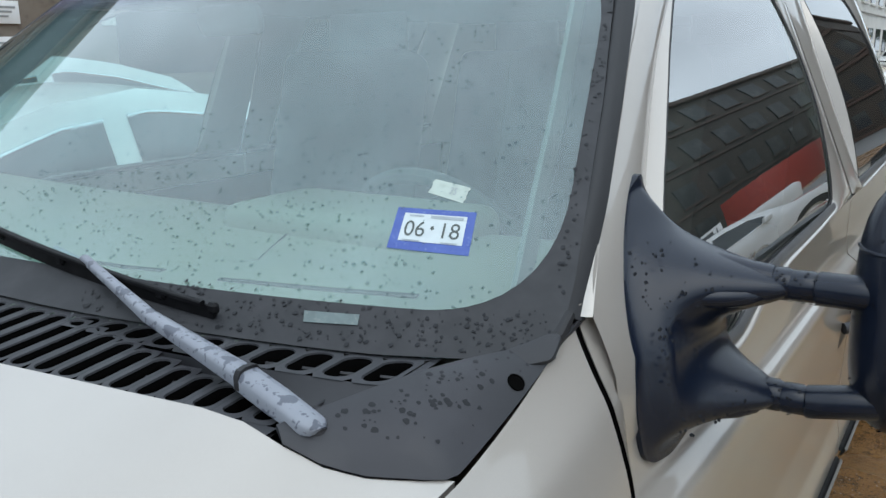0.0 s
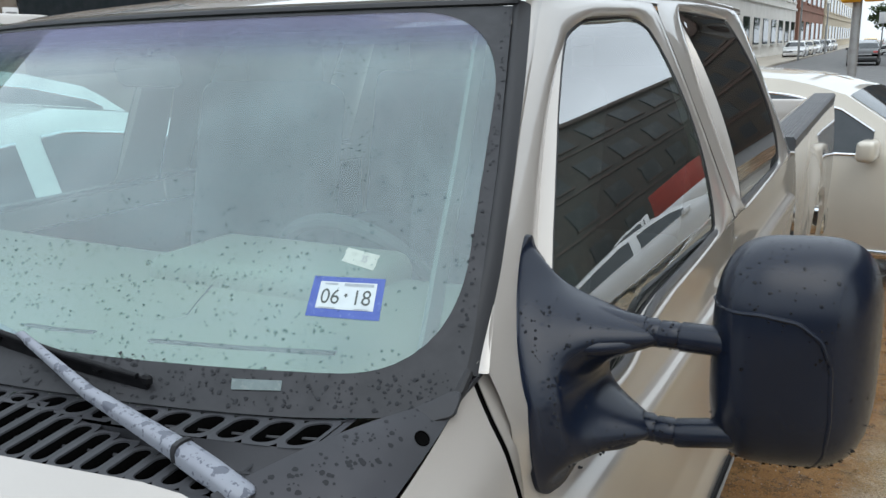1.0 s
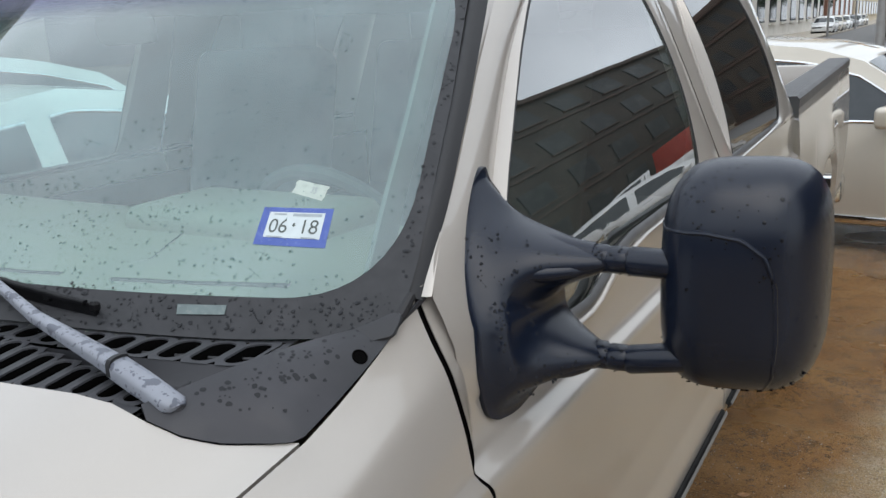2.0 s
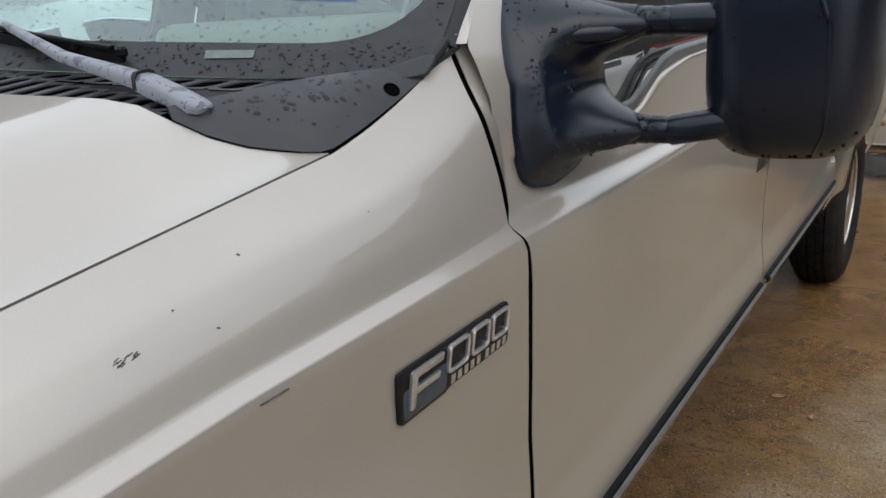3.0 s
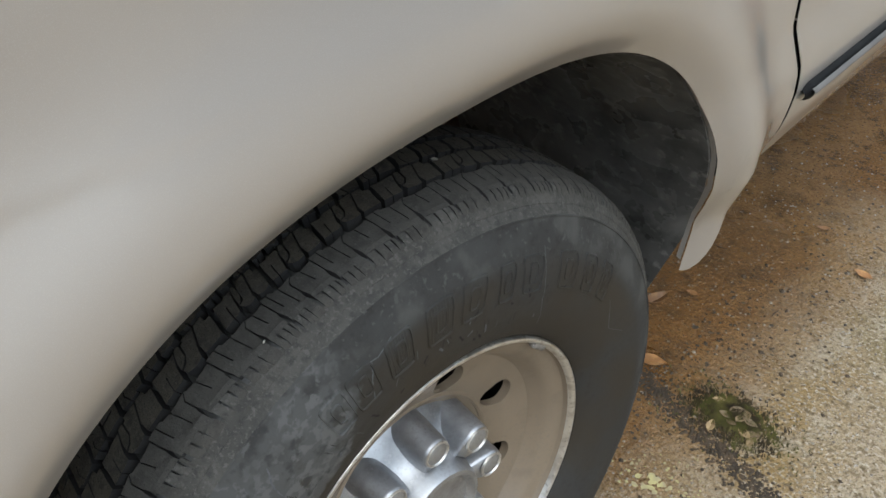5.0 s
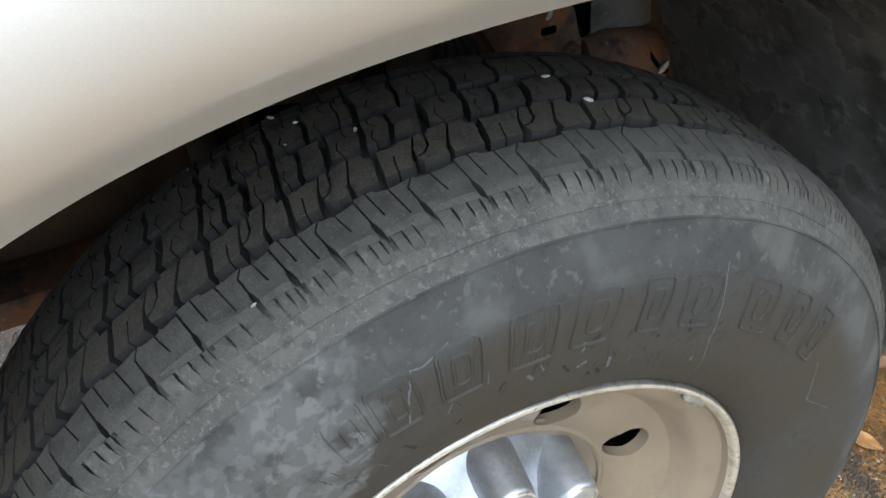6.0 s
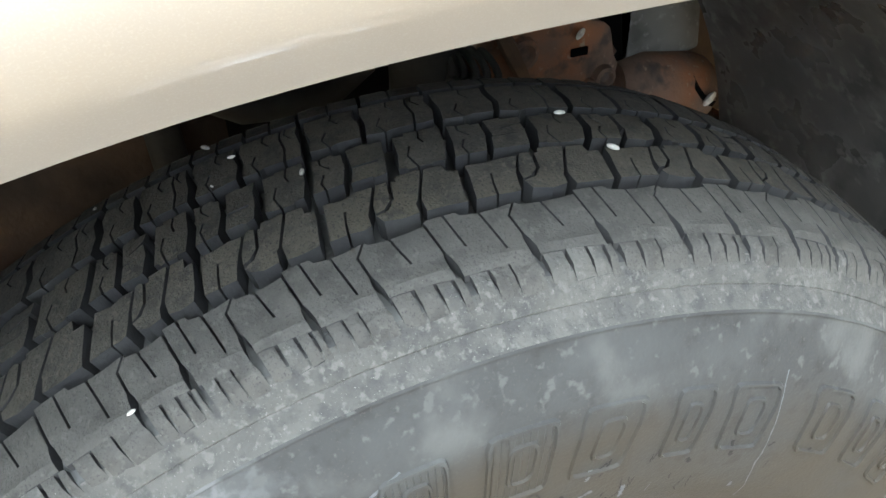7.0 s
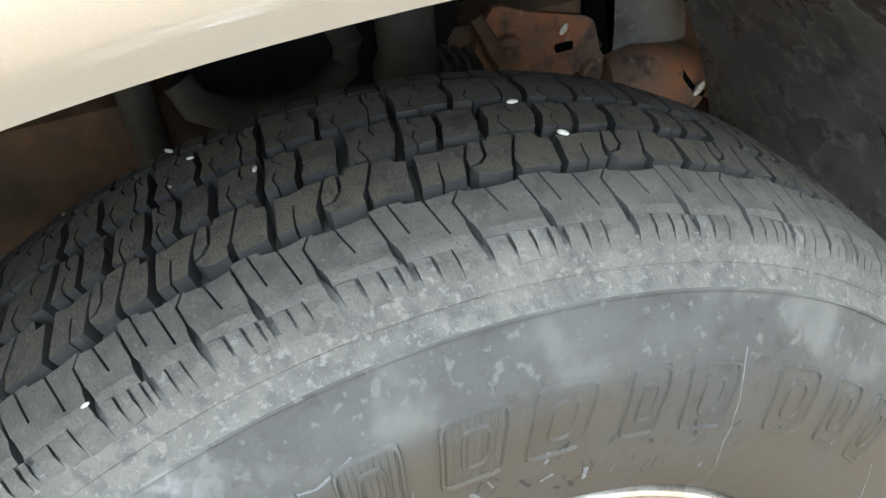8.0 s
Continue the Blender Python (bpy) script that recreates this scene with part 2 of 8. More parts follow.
def sidewall_material():
    """Black rubber, browned near the rim, with blotches of pale blue-grey dust in the outer half."""
    m = material("dusty_sidewall_rubber", (0.0343, 0.0339, 0.0326), 0.7, spec=0.25, bump=[(500, 0.25, 0.001), (60, 0.12, 0.002)], vary=[(110, (0.0264, 0.0253, 0.0239), 0.52, 0.66), (700, (0.0502, 0.0475, 0.0414), 0.6, 0.74)])
    n, l = m.node_tree.nodes, m.node_tree.links
    base = n["Principled BSDF"].inputs["Base Color"]
    old = base.links[0].from_socket
    tc, sep, r2 = n.new("ShaderNodeTexCoord"), n.new("ShaderNodeSeparateXYZ"), n.new("ShaderNodeVectorMath")
    flat = n.new("ShaderNodeCombineXYZ")
    l.new(tc.outputs["Object"], sep.inputs[0])
    l.new(sep.outputs[1], flat.inputs[1])
    l.new(sep.outputs[2], flat.inputs[2])
    r2.operation = "LENGTH"
    l.new(flat.outputs[0], r2.inputs[0])

    def ramp(socket, a, b):
        x = n.new("ShaderNodeMapRange")
        x.interpolation_type = "SMOOTHSTEP"
        x.inputs[1].default_value, x.inputs[2].default_value = a, b
        l.new(socket, x.inputs[0])
        return x.outputs[0]

    def blend(f, a, colour):
        x = n.new("ShaderNodeMix")
        x.data_type = "RGBA"
        l.new(f, x.inputs[0])
        l.new(a, x.inputs[6])
        x.inputs[7].default_value = (*colour, 1)
        return x.outputs[2]

    def spots(scale, a, b, detail=5):
        x = n.new("ShaderNodeTexNoise")
        x.inputs["Scale"].default_value, x.inputs["Detail"].default_value, x.inputs["Distortion"].default_value = scale, detail, 0.1
        l.new(tc.outputs["Object"], x.inputs["Vector"])
        return ramp(x.outputs[0], a, b)

    def both(a, b):
        x = n.new("ShaderNodeMath")
        x.operation = "MULTIPLY"
        l.new(a, x.inputs[0])
        l.new(b, x.inputs[1])
        return x.outputs[0]
    brown = both(ramp(r2.outputs["Value"], 0.345, 0.312), spots(9, 0.25, 0.6))
    out = blend(brown, old, (0.0352, 0.0290, 0.0211))
    outer = ramp(r2.outputs["Value"], 0.326, 0.350)
    # a broad ragged splash of dried mud ahead of the wheel's top
    centre, away = n.new("ShaderNodeVectorMath"), n.new("ShaderNodeVectorMath")
    centre.operation, away.operation = "SUBTRACT", "LENGTH"
    centre.inputs[1].default_value = (0.0, -0.190, 0.298)
    l.new(flat.outputs[0], centre.inputs[0])
    l.new(centre.outputs[0], away.inputs[0])
    ragged, wob = n.new("ShaderNodeMath"), n.new("ShaderNodeTexNoise")
    wob.inputs["Scale"].default_value, wob.inputs["Detail"].default_value = 28, 7
    l.new(tc.outputs["Object"], wob.inputs["Vector"])
    ragged.operation, ragged.inputs[1].default_value = "MULTIPLY_ADD", -0.09
    l.new(wob.outputs[0], ragged.inputs[0])
    l.new(away.outputs["Value"], ragged.inputs[2])
    splash = ramp(ragged.outputs[0], 0.046, 0.036)
    out = blend(both(splash, spots(40, 0.30, 0.50, 8)), out, (0.0700, 0.0705, 0.0690))
    out = blend(both(splash, spots(90, 0.50, 0.60, 8)), out, (0.0980, 0.0985, 0.0960))
    out = blend(both(splash, spots(55, 0.54, 0.66, 8)), out, (0.0334, 0.0339, 0.0339))
    out = blend(both(outer, spots(16, 0.40, 0.64)), out, (0.0458, 0.0462, 0.0444))
    out = blend(both(outer, spots(17, 0.48, 0.62, 8)), out, (0.0669, 0.0667, 0.0625))
    out = blend(both(outer, spots(150, 0.58, 0.70, 4)), out, (0.0640, 0.0636, 0.0600))
    l.new(out, base)
    return m


SIDEWALL = sidewall_material()
STREAK = material("dried_water_streak", (0.085, 0.088, 0.092), 0.8, vary=[(300, (0.06, 0.062, 0.065), 0.4, 0.65)])
CRUMB = material("dark_dirt_crumb", (0.006, 0.005, 0.004), 0.9, vary=[(300, (0.012, 0.01, 0.008), 0.4, 0.65)])
RUST = material("rusty_steel", (0.105, 0.062, 0.040), 0.85, bump=[(60, 0.6, 0.004), (200, 0.4, 0.001)], vary=[(14, (0.19, 0.072, 0.026), 0.48, 0.64), (6, (0.14, 0.09, 0.062), 0.5, 0.7), (40, (0.045, 0.03, 0.023), 0.52, 0.66), (110, (0.21, 0.15, 0.10), 0.62, 0.72)])
DARK_RUST = material("dark_rusted_rail", (0.085, 0.055, 0.036), 0.9, spec=0.15, bump=[(60, 0.5, 0.004)], vary=[(18, (0.14, 0.08, 0.045), 0.50, 0.66), (9, (0.04, 0.03, 0.023), 0.5, 0.66)])
WET_PLASTIC = material("wet_black_plastic", (0.0658, 0.0646, 0.0611), 0.55, spec=0.25, bump=[(30, 0.3, 0.004)], vary=[(14, (0.0999, 0.0975, 0.0916), 0.44, 0.66), (22, (0.0412, 0.0412, 0.0388), 0.5, 0.64), (60, (0.1351, 0.1315, 0.1234), 0.57, 0.68)], wet=(20, 0.5, 0.6, 0.2))
DARK_RUBBER = material("dusty_dark_rubber", (0.040, 0.037, 0.032), 0.75, spec=0.2, bump=[(80, 0.3, 0.002)], vary=[(20, (0.06, 0.056, 0.048), 0.45, 0.65)])
LINER = material("dusty_wheel_liner", (0.088, 0.084, 0.075), 0.75, spec=0.15, bump=[(30, 0.3, 0.004)], vary=[(9, (0.115, 0.11, 0.10), 0.46, 0.72), (22, (0.058, 0.055, 0.049), 0.5, 0.66), (120, (0.13, 0.125, 0.115), 0.58, 0.7)])
GROUND = material("wet_stained_concrete", (0.2236, 0.1088, 0.0308), 0.42, spec=0.36, bump=[(95, 1.0, 0.014), (260, 1.0, 0.005), (6, 0.2, 0.01)], vary=[(1.1, (0.2538, 0.1059, 0.0190), 0.44, 0.62), (0.45, (0.1692, 0.0847, 0.0272), 0.4, 0.6), (3.4, (0.3021, 0.1659, 0.0592), 0.42, 0.74), (9, (0.1208, 0.0608, 0.0178), 0.52, 0.7), (30, (0.1088, 0.0553, 0.0178), 0.52, 0.7), (120, (0.3263, 0.1843, 0.0710), 0.55, 0.68), (160, (0.0785, 0.0396, 0.0130), 0.56, 0.66), (420, (0.4592, 0.2764, 0.1184), 0.64, 0.72)], wet=(1.5, 0.36, 0.56, 0.12))


def pale_yard(m):
    """Away from the parked truck the concrete is washed paler and greyer, with a ragged border."""
    n, l = m.node_tree.nodes, m.node_tree.links
    shader = next(k for k in n if k.type == "BSDF_PRINCIPLED")
    old = shader.inputs["Base Color"].links[0].from_socket
    geo, cut, edge, add, ramp, mix = n.new("ShaderNodeNewGeometry"), n.new("ShaderNodeSeparateXYZ"), n.new("ShaderNodeTexNoise"), n.new("ShaderNodeMath"), n.new("ShaderNodeMapRange"), n.new("ShaderNodeMix")
    edge.inputs["Scale"].default_value = 1.6
    edge.inputs["Detail"].default_value = 7
    l.new(geo.outputs["Position"], cut.inputs[0])
    l.new(geo.outputs["Position"], edge.inputs["Vector"])
    pale = n.new("ShaderNodeRGB")
    pale.outputs[0].default_value = (0.41, 0.315, 0.20, 1)
    out = pale.outputs[0]
    for scale, colour, lo, hi in ((2.2, (0.33, 0.215, 0.085), 0.42, 0.64), (5, (0.26, 0.20, 0.09), 0.56, 0.72), (14, (0.45, 0.365, 0.25), 0.48, 0.68), (85, (0.20, 0.145, 0.08), 0.50, 0.64), (140, (0.52, 0.43, 0.32), 0.53, 0.64), (330, (0.14, 0.10, 0.055), 0.57, 0.68)):
        tex, rng, mx = n.new("ShaderNodeTexNoise"), n.new("ShaderNodeMapRange"), n.new("ShaderNodeMix")
        tex.inputs["Scale"].default_value, tex.inputs["Detail"].default_value = scale, 5
        l.new(geo.outputs["Position"], tex.inputs["Vector"])
        rng.inputs[1].default_value, rng.inputs[2].default_value = lo, hi
        l.new(tex.outputs[0], rng.inputs[0])
        mx.data_type = "RGBA"
        l.new(rng.outputs[0], mx.inputs[0])
        l.new(out, mx.inputs[6])
        mx.inputs[7].default_value = (*colour, 1)
        out = mx.outputs[2]
    lean = n.new("ShaderNodeMath")
    lean.operation = "MULTIPLY_ADD"
    lean.inputs[1].default_value = -0.18
    l.new(cut.outputs["Y"], lean.inputs[0])
    l.new(cut.outputs["X"], lean.inputs[2])
    l.new(lean.outputs[0], add.inputs[0])
    l.new(edge.outputs["Fac"], add.inputs[1])
    ramp.inputs["From Min"].default_value = 1.12
    ramp.inputs["From Max"].default_value = 1.42
    l.new(add.outputs[0], ramp.inputs["Value"])
    mix.data_type = "RGBA"
    l.new(ramp.outputs["Result"], mix.inputs[0])
    l.new(old, mix.inputs[6])
    l.new(out, mix.inputs[7])
    l.new(mix.outputs[2], shader.inputs["Base Color"])


pale_yard(GROUND)
ASPHALT = material("asphalt", (0.11, 0.11, 0.11), 0.7, bump=[(150, 0.4, 0.004)], vary=[(2, (0.16, 0.155, 0.15), 0.4, 0.7)])
WHITE_PAINT = material("white_car_paint", (0.72, 0.73, 0.73), 0.35, 0.0, 1.0, 0.04, vary=[(3, (0.66, 0.67, 0.67), 0.4, 0.7)])
CREAM_PAINT = material("cream_car_paint", (0.52, 0.475, 0.40), 0.35, 0.1, 1.0, 0.04, vary=[(3, (0.48, 0.44, 0.37), 0.4, 0.7)])
BLACK_PAINT = material("black_car_paint", (0.02, 0.02, 0.022), 0.3, 0.0, 1.0, 0.04, vary=[(4, (0.03, 0.03, 0.03), 0.4, 0.7)])
CAR_GLASS = material("dark_car_glass", (0.02, 0.026, 0.03), 0.04, spec=0.6, vary=[(5, (0.03, 0.035, 0.04), 0.4, 0.7)])
RED_LENS = material("red_lens", (0.45, 0.02, 0.015), 0.12, coat=1.0, vary=[(200, (0.3, 0.01, 0.01), 0.4, 0.7)])
CLEAR_LENS = material("clear_lens", (0.6, 0.62, 0.64), 0.1, 0.3, 1.0, vary=[(100, (0.4, 0.4, 0.42), 0.4, 0.7)])


# ---- mesh helpers ----
def part(name, bm, mat, parent=None, label="", smooth=True, sharp=35):
    me = bpy.data.meshes.new(name)
    bmesh.ops.recalc_face_normals(bm, faces=bm.faces) if name not in KEEP_WINDING else None
    bm.to_mesh(me)
    bm.free()
    for m in (mat if isinstance(mat, (list, tuple)) else [mat]):
        me.materials.append(m)
    if smooth:
        me.polygons.foreach_set("use_smooth", [True] * len(me.polygons))
        me.set_sharp_from_angle(angle=radians(sharp))
    ob = new(name, me)
    ob.parent = parent
    if label:
        ob["label"] = label
    return ob


KEEP_WINDING = set()


def empty(name, label, category, group="", m=None, kind=""):
    ob = new(name)
    ob.empty_display_size = 0.1
    if m is not None:
        ob.matrix_world = m
    return tagged(ob, label, category, group, kind)


def grid(fn, us, vs, close=False):
    """A bmesh sheet of fn(u, v) over the two lists."""
    bm = bmesh.new()
    rows = [[bm.verts.new(fn(u, v)) for v in vs] for u in us]
    n = len(us)
    for i in range(n if close else n - 1):
        for j in range(len(vs) - 1):
            a, b = rows[i], rows[(i + 1) % n]
            bm.faces.new((a[j], b[j], b[j + 1], a[j + 1]))
    return bm


def thick(bm, t):
    bmesh.ops.recalc_face_normals(bm, faces=bm.faces)
    bmesh.ops.solidify(bm, geom=bm.faces[:], thickness=t)
    return bm


def lin(a, b, n):
    return [a + (b - a) * i / (n - 1) for i in range(n)]


def table(x, pts):
    """Piecewise linear look-up in a short table of (x, y)."""
    if x <= pts[0][0]:
        return pts[0][1]
    for (x0, y0), (x1, y1) in zip(pts, pts[1:]):
        if x <= x1:
            return y0 + (y1 - y0) * (x - x0) / (x1 - x0)
    return pts[-1][1]


def smooth_step(x, a, b):
    t = min(1, max(0, (x - a) / (b - a)))
    return t * t * (3 - 2 * t)


def box(sx, sy, sz, at=(0, 0, 0), bevel=0.0, seg=2, bm=None):
    bm = bm or bmesh.new()
    r = bmesh.ops.create_cube(bm, size=1)
    bmesh.ops.scale(bm, vec=(sx, sy, sz), verts=r["verts"])
    bmesh.ops.translate(bm, vec=at, verts=r["verts"])
    if bevel:
        es = list({e for v in r["verts"] for e in v.link_edges})
        bmesh.ops.bevel(bm, geom=es, offset=bevel, segments=seg, affect="EDGES", profile=0.5)
    return bm


def tube(points, radii, n=12, bm=None, cap=True, flat=1.0):
    """A round tube along points."""
    bm = bm or bmesh.new()
    pts = [Vector(p) for p in points]
    rings = []
    for i, p in enumerate(pts):
        d = (pts[min(i + 1, len(pts) - 1)] - pts[max(i - 1, 0)]).normalized()
        a = d.orthogonal().normalized() if abs(d.z) > 0.95 else Vector((0, 0, 1)).cross(d).normalized()
        b = d.cross(a)
        r = radii[i] if isinstance(radii, (list, tuple)) else radii
        rings.append([bm.verts.new(p + (a * math.cos(k * math.tau / n) + b * flat * math.sin(k * math.tau / n)) * r) for k in range(n)])
    for q, r in zip(rings, rings[1:]):
        for k in range(n):
            bm.faces.new((q[k], q[(k + 1) % n], r[(k + 1) % n], r[k]))
    if cap:
        bm.faces.new(rings[0][::-1])
        bm.faces.new(rings[-1])
    return bm


def lathe(profile, n=64, bm=None, close=False, start=0.0, sweep=math.tau):
    """Turn (axial, radius) points about the x axis."""
    bm = bm or bmesh.new()
    full = abs(sweep - math.tau) < 1e-6
    rings = []
    for k in range(n if full else n + 1):
        a = start + sweep * k / n
        rings.append([bm.verts.new((x, r * math.sin(a), r * math.cos(a))) for x, r in profile])
    for k in range(len(rings) if full else len(rings) - 1):
        q, r = rings[k], rings[(k + 1) % len(rings)]
        for j in range(len(profile) - (0 if close else 1)):
            bm.faces.new((q[j], r[j], r[(j + 1) % len(profile)], q[(j + 1) % len(profile)]))
    return bm


def ring_sheet(inner, outer, fn, steps=4):
    """A sheet between two closed outlines of equal count in the (y, z) plane, laid on fn(y, z)."""
    bm = bmesh.new()
    rows = []
    for (a, b), (c, d) in zip(inner, outer):
        rows.append([bm.verts.new(fn(a + (c - a) * k / steps, b + (d - b) * k / steps)) for k in range(steps + 1)])
    for i in range(len(rows)):
        p, q = rows[i], rows[(i + 1) % len(rows)]
        for j in range(steps):
            bm.faces.new((p[j], q[j], q[j + 1], p[j + 1]))
    return bm


def resample(pts, n, closed=True):
    """n points at even steps along an outline."""
    p = [Vector(q) for q in pts] + ([Vector(pts[0])] if closed else [])
    acc = [0]
    for a, b in zip(p, p[1:]):
        acc.append(acc[-1] + (b - a).length)
    out = []
    for k in range(n):
        s = acc[-1] * k / (n if closed else n - 1)
        i = max(j for j in range(len(acc) - 1) if acc[j] <= s + 1e-9)
        f = (s - acc[i]) / max(acc[i + 1] - acc[i], 1e-9)
        out.append(tuple(p[i].lerp(p[i + 1], f)))
    return out


def rounded(pts, r=0.03, n=5):
    """An outline with its corners rounded."""
    out = []
    m = len(pts)
    for i in range(m):
        a, b, c = Vector(pts[i - 1]), Vector(pts[i]), Vector(pts[(i + 1) % m])
        d = min(r, (a - b).length * 0.45, (c - b).length * 0.45)
        s, e = b + (a - b).normalized() * d, b + (c - b).normalized() * d
        for k in range(n):
            t = k / (n - 1)
            out.append(tuple(s * (1 - t) ** 2 + b * 2 * t * (1 - t) + e * t * t))
    return out


def lettering(text, size, depth, mat, name, parent, m, align="CENTER", label=""):
    cu = bpy.data.curves.new(name, "FONT")
    cu.body, cu.size, cu.extrude, cu.align_x, cu.align_y = text, size, depth, align, "CENTER"
    tmp = bpy.data.objects.new(name, cu)
    scene.collection.objects.link(tmp)
    bpy.context.view_layer.update()
    me = bpy.data.meshes.new_from_object(tmp.evaluated_get(bpy.context.evaluated_depsgraph_get()))
    bpy.data.objects.remove(tmp)
    bpy.data.curves.remove(cu)
    me.name = name
    me.materials.clear()
    me.materials.append(mat)
    ob = new(name, me)
    ob.parent = parent
    ob.matrix_world = m
    if label:
        ob["label"] = label
    return ob


# ---- ground ----
bm = grid(lambda u, v: (u, v, 0), [-400, -60, -20, -6, 0, 6, 20, 60, 400], [-400, -60, -20, -6, 0, 6, 20, 60, 400])
tagged(part("ground", bm, GROUND, smooth=False), "wet brown stained concrete ground with grit and puddles", "ground", kind="structure")

# ---- the pickup: shapes ----
truck = empty("pickup_truck", "champagne beige crew cab pickup truck wet with rain, parked on concrete", "pickup truck")
ARCH_A, ARCH_F, ARCH_B, ARCH_H = 0.435, 0.475, 0.46, 0.463


def arch_z(y, y0=0.0):
    """Height of the wheel opening's edge over y."""
    t, n = (abs(y - y0) / ARCH_A, 2.5) if y > y0 else (abs(y - y0) / ARCH_F, 2.45)
    return ARCH_B + ARCH_H * max(0.0, 1 - t ** n) ** (1 / n) if t < 1 else ARCH_B


def arch_back(y, z):
    """How far the opening's rear edge leans back towards its foot."""
    return 0.026 * smooth_step(0.68 - z, 0.0, 0.15) * smooth_step(y, 0.40, 0.43)


def arch_gap(y, z, y0=0.0):
    """How far outside the wheel opening a point of the side lies."""
    t, n = (abs(y - y0) / ARCH_A, 2.5) if y > y0 else (abs(y - y0) / ARCH_F, 2.45)
    return ((t ** n + (max(z - ARCH_B, 0) / ARCH_H) ** n) ** (1 / n) - 1) * 0.45


SIDE = [(0.46, 0.930), (0.56, 0.945), (0.60, 0.962), (0.64, 0.978), (0.69, 0.986), (0.73, 0.985), (0.785, 0.978), (0.90, 0.977), (1.00, 0.982), (1.09, 0.986), (1.135, 0.986), (1.141, 0.984), (1.154, 0.966), (1.159, 0.963), (1.20, 0.957)]

DOOR_SIDE = [(z + (0.0085 if 1.12 < z < 1.17 else 0.0), x) for z, x in SIDE]


def side_x(y, z):
    """Half width of the cab's side."""
    belt = 0.927 + 0.036 * smooth_step(y, 0.56, 1.15)
    if z <= 1.20:
        return table(z, DOOR_SIDE) - (0.957 - belt) * smooth_step(z, 1.12, 1.20) * 0.6
    top = 0.957 - (0.957 - belt) * 0.6
    if z < 1.30:
        return top + (belt - top) * (z - 1.20) / 0.10
    return belt - (0.50 - 0.10 * smooth_step(y, 0.9, 1.7)) * (z - 1.30) - 0.15 * max(0, z - 1.62) ** 2


def hood_edge_z(y):
    return 1.271 + 0.118 * (y - 0.375) - 0.02 * max(0, -0.1 - y) if y < 0.375 else 1.271 + 0.37 * (y - 0.375) - 0.70 * max(0, (y - 0.375) * (0.588 - y))


def crease_z(y):
    return 1.148 - 0.045 * max(0.0, 0.15 - y) - 0.05 * max(0.0, -0.1 - y)


def fender_x(y, z):
    zc, zt = crease_z(y), hood_edge_z(y)
    if z <= zc:
        w = table(z * 1.14 / zc if z > 1.0 else z, SIDE)
        d = arch_gap(y, z)
        d = max(d, 0)
        if d >= 0.042:
            w += 0.0285 * math.exp(-((d - 0.042) / 0.070) ** 2)
        else:
            w += 0.0066 + 0.81 * d - 13.5 * max(0.0, d - 0.012) ** 2
        if y < -0.35:
            w -= 0.35 * (y + 0.35) ** 2
        return w
    u = (z - zc) / (zt - zc)
    low = fender_x(y, zc)
    edge = 0.886 - 0.25 * max(0, -0.3 - y) ** 2
    return table(u, [(0, low), (0.012, low - 0.0004), (0.022, low - 0.002), (0.095, low - 0.0130), (0.106, low - 0.0143), (0.22, low - 0.0205), (0.34, low - 0.0270), (0.50, low - 0.039), (0.66, low * 0.46 + edge * 0.54), (0.80, edge + 0.026), (0.91, edge + 0.011), (1, edge)])


GAP = [(0.46, 0.56), (0.575, 0.583), (0.60, 0.592), (0.66, 0.607), (0.72, 0.607), (0.755, 0.592), (0.79, 0.577), (0.85, 0.577), (1.0, 0.572), (1.1385, 0.566), (1.1635, 0.553), (1.205, 0.560), (1.30, 0.575), (1.36, 0.588)]


def gap_y(z):
    return table(z, GAP)


def ws_y(x, z):
    return 0.42 + (z - 1.33) / 0.66 + 0.37 * (x * x - 0.476)


def mirrored(fn, s):
    return lambda *a: (lambda p: (s * p[0], p[1], p[2]))(fn(*a))


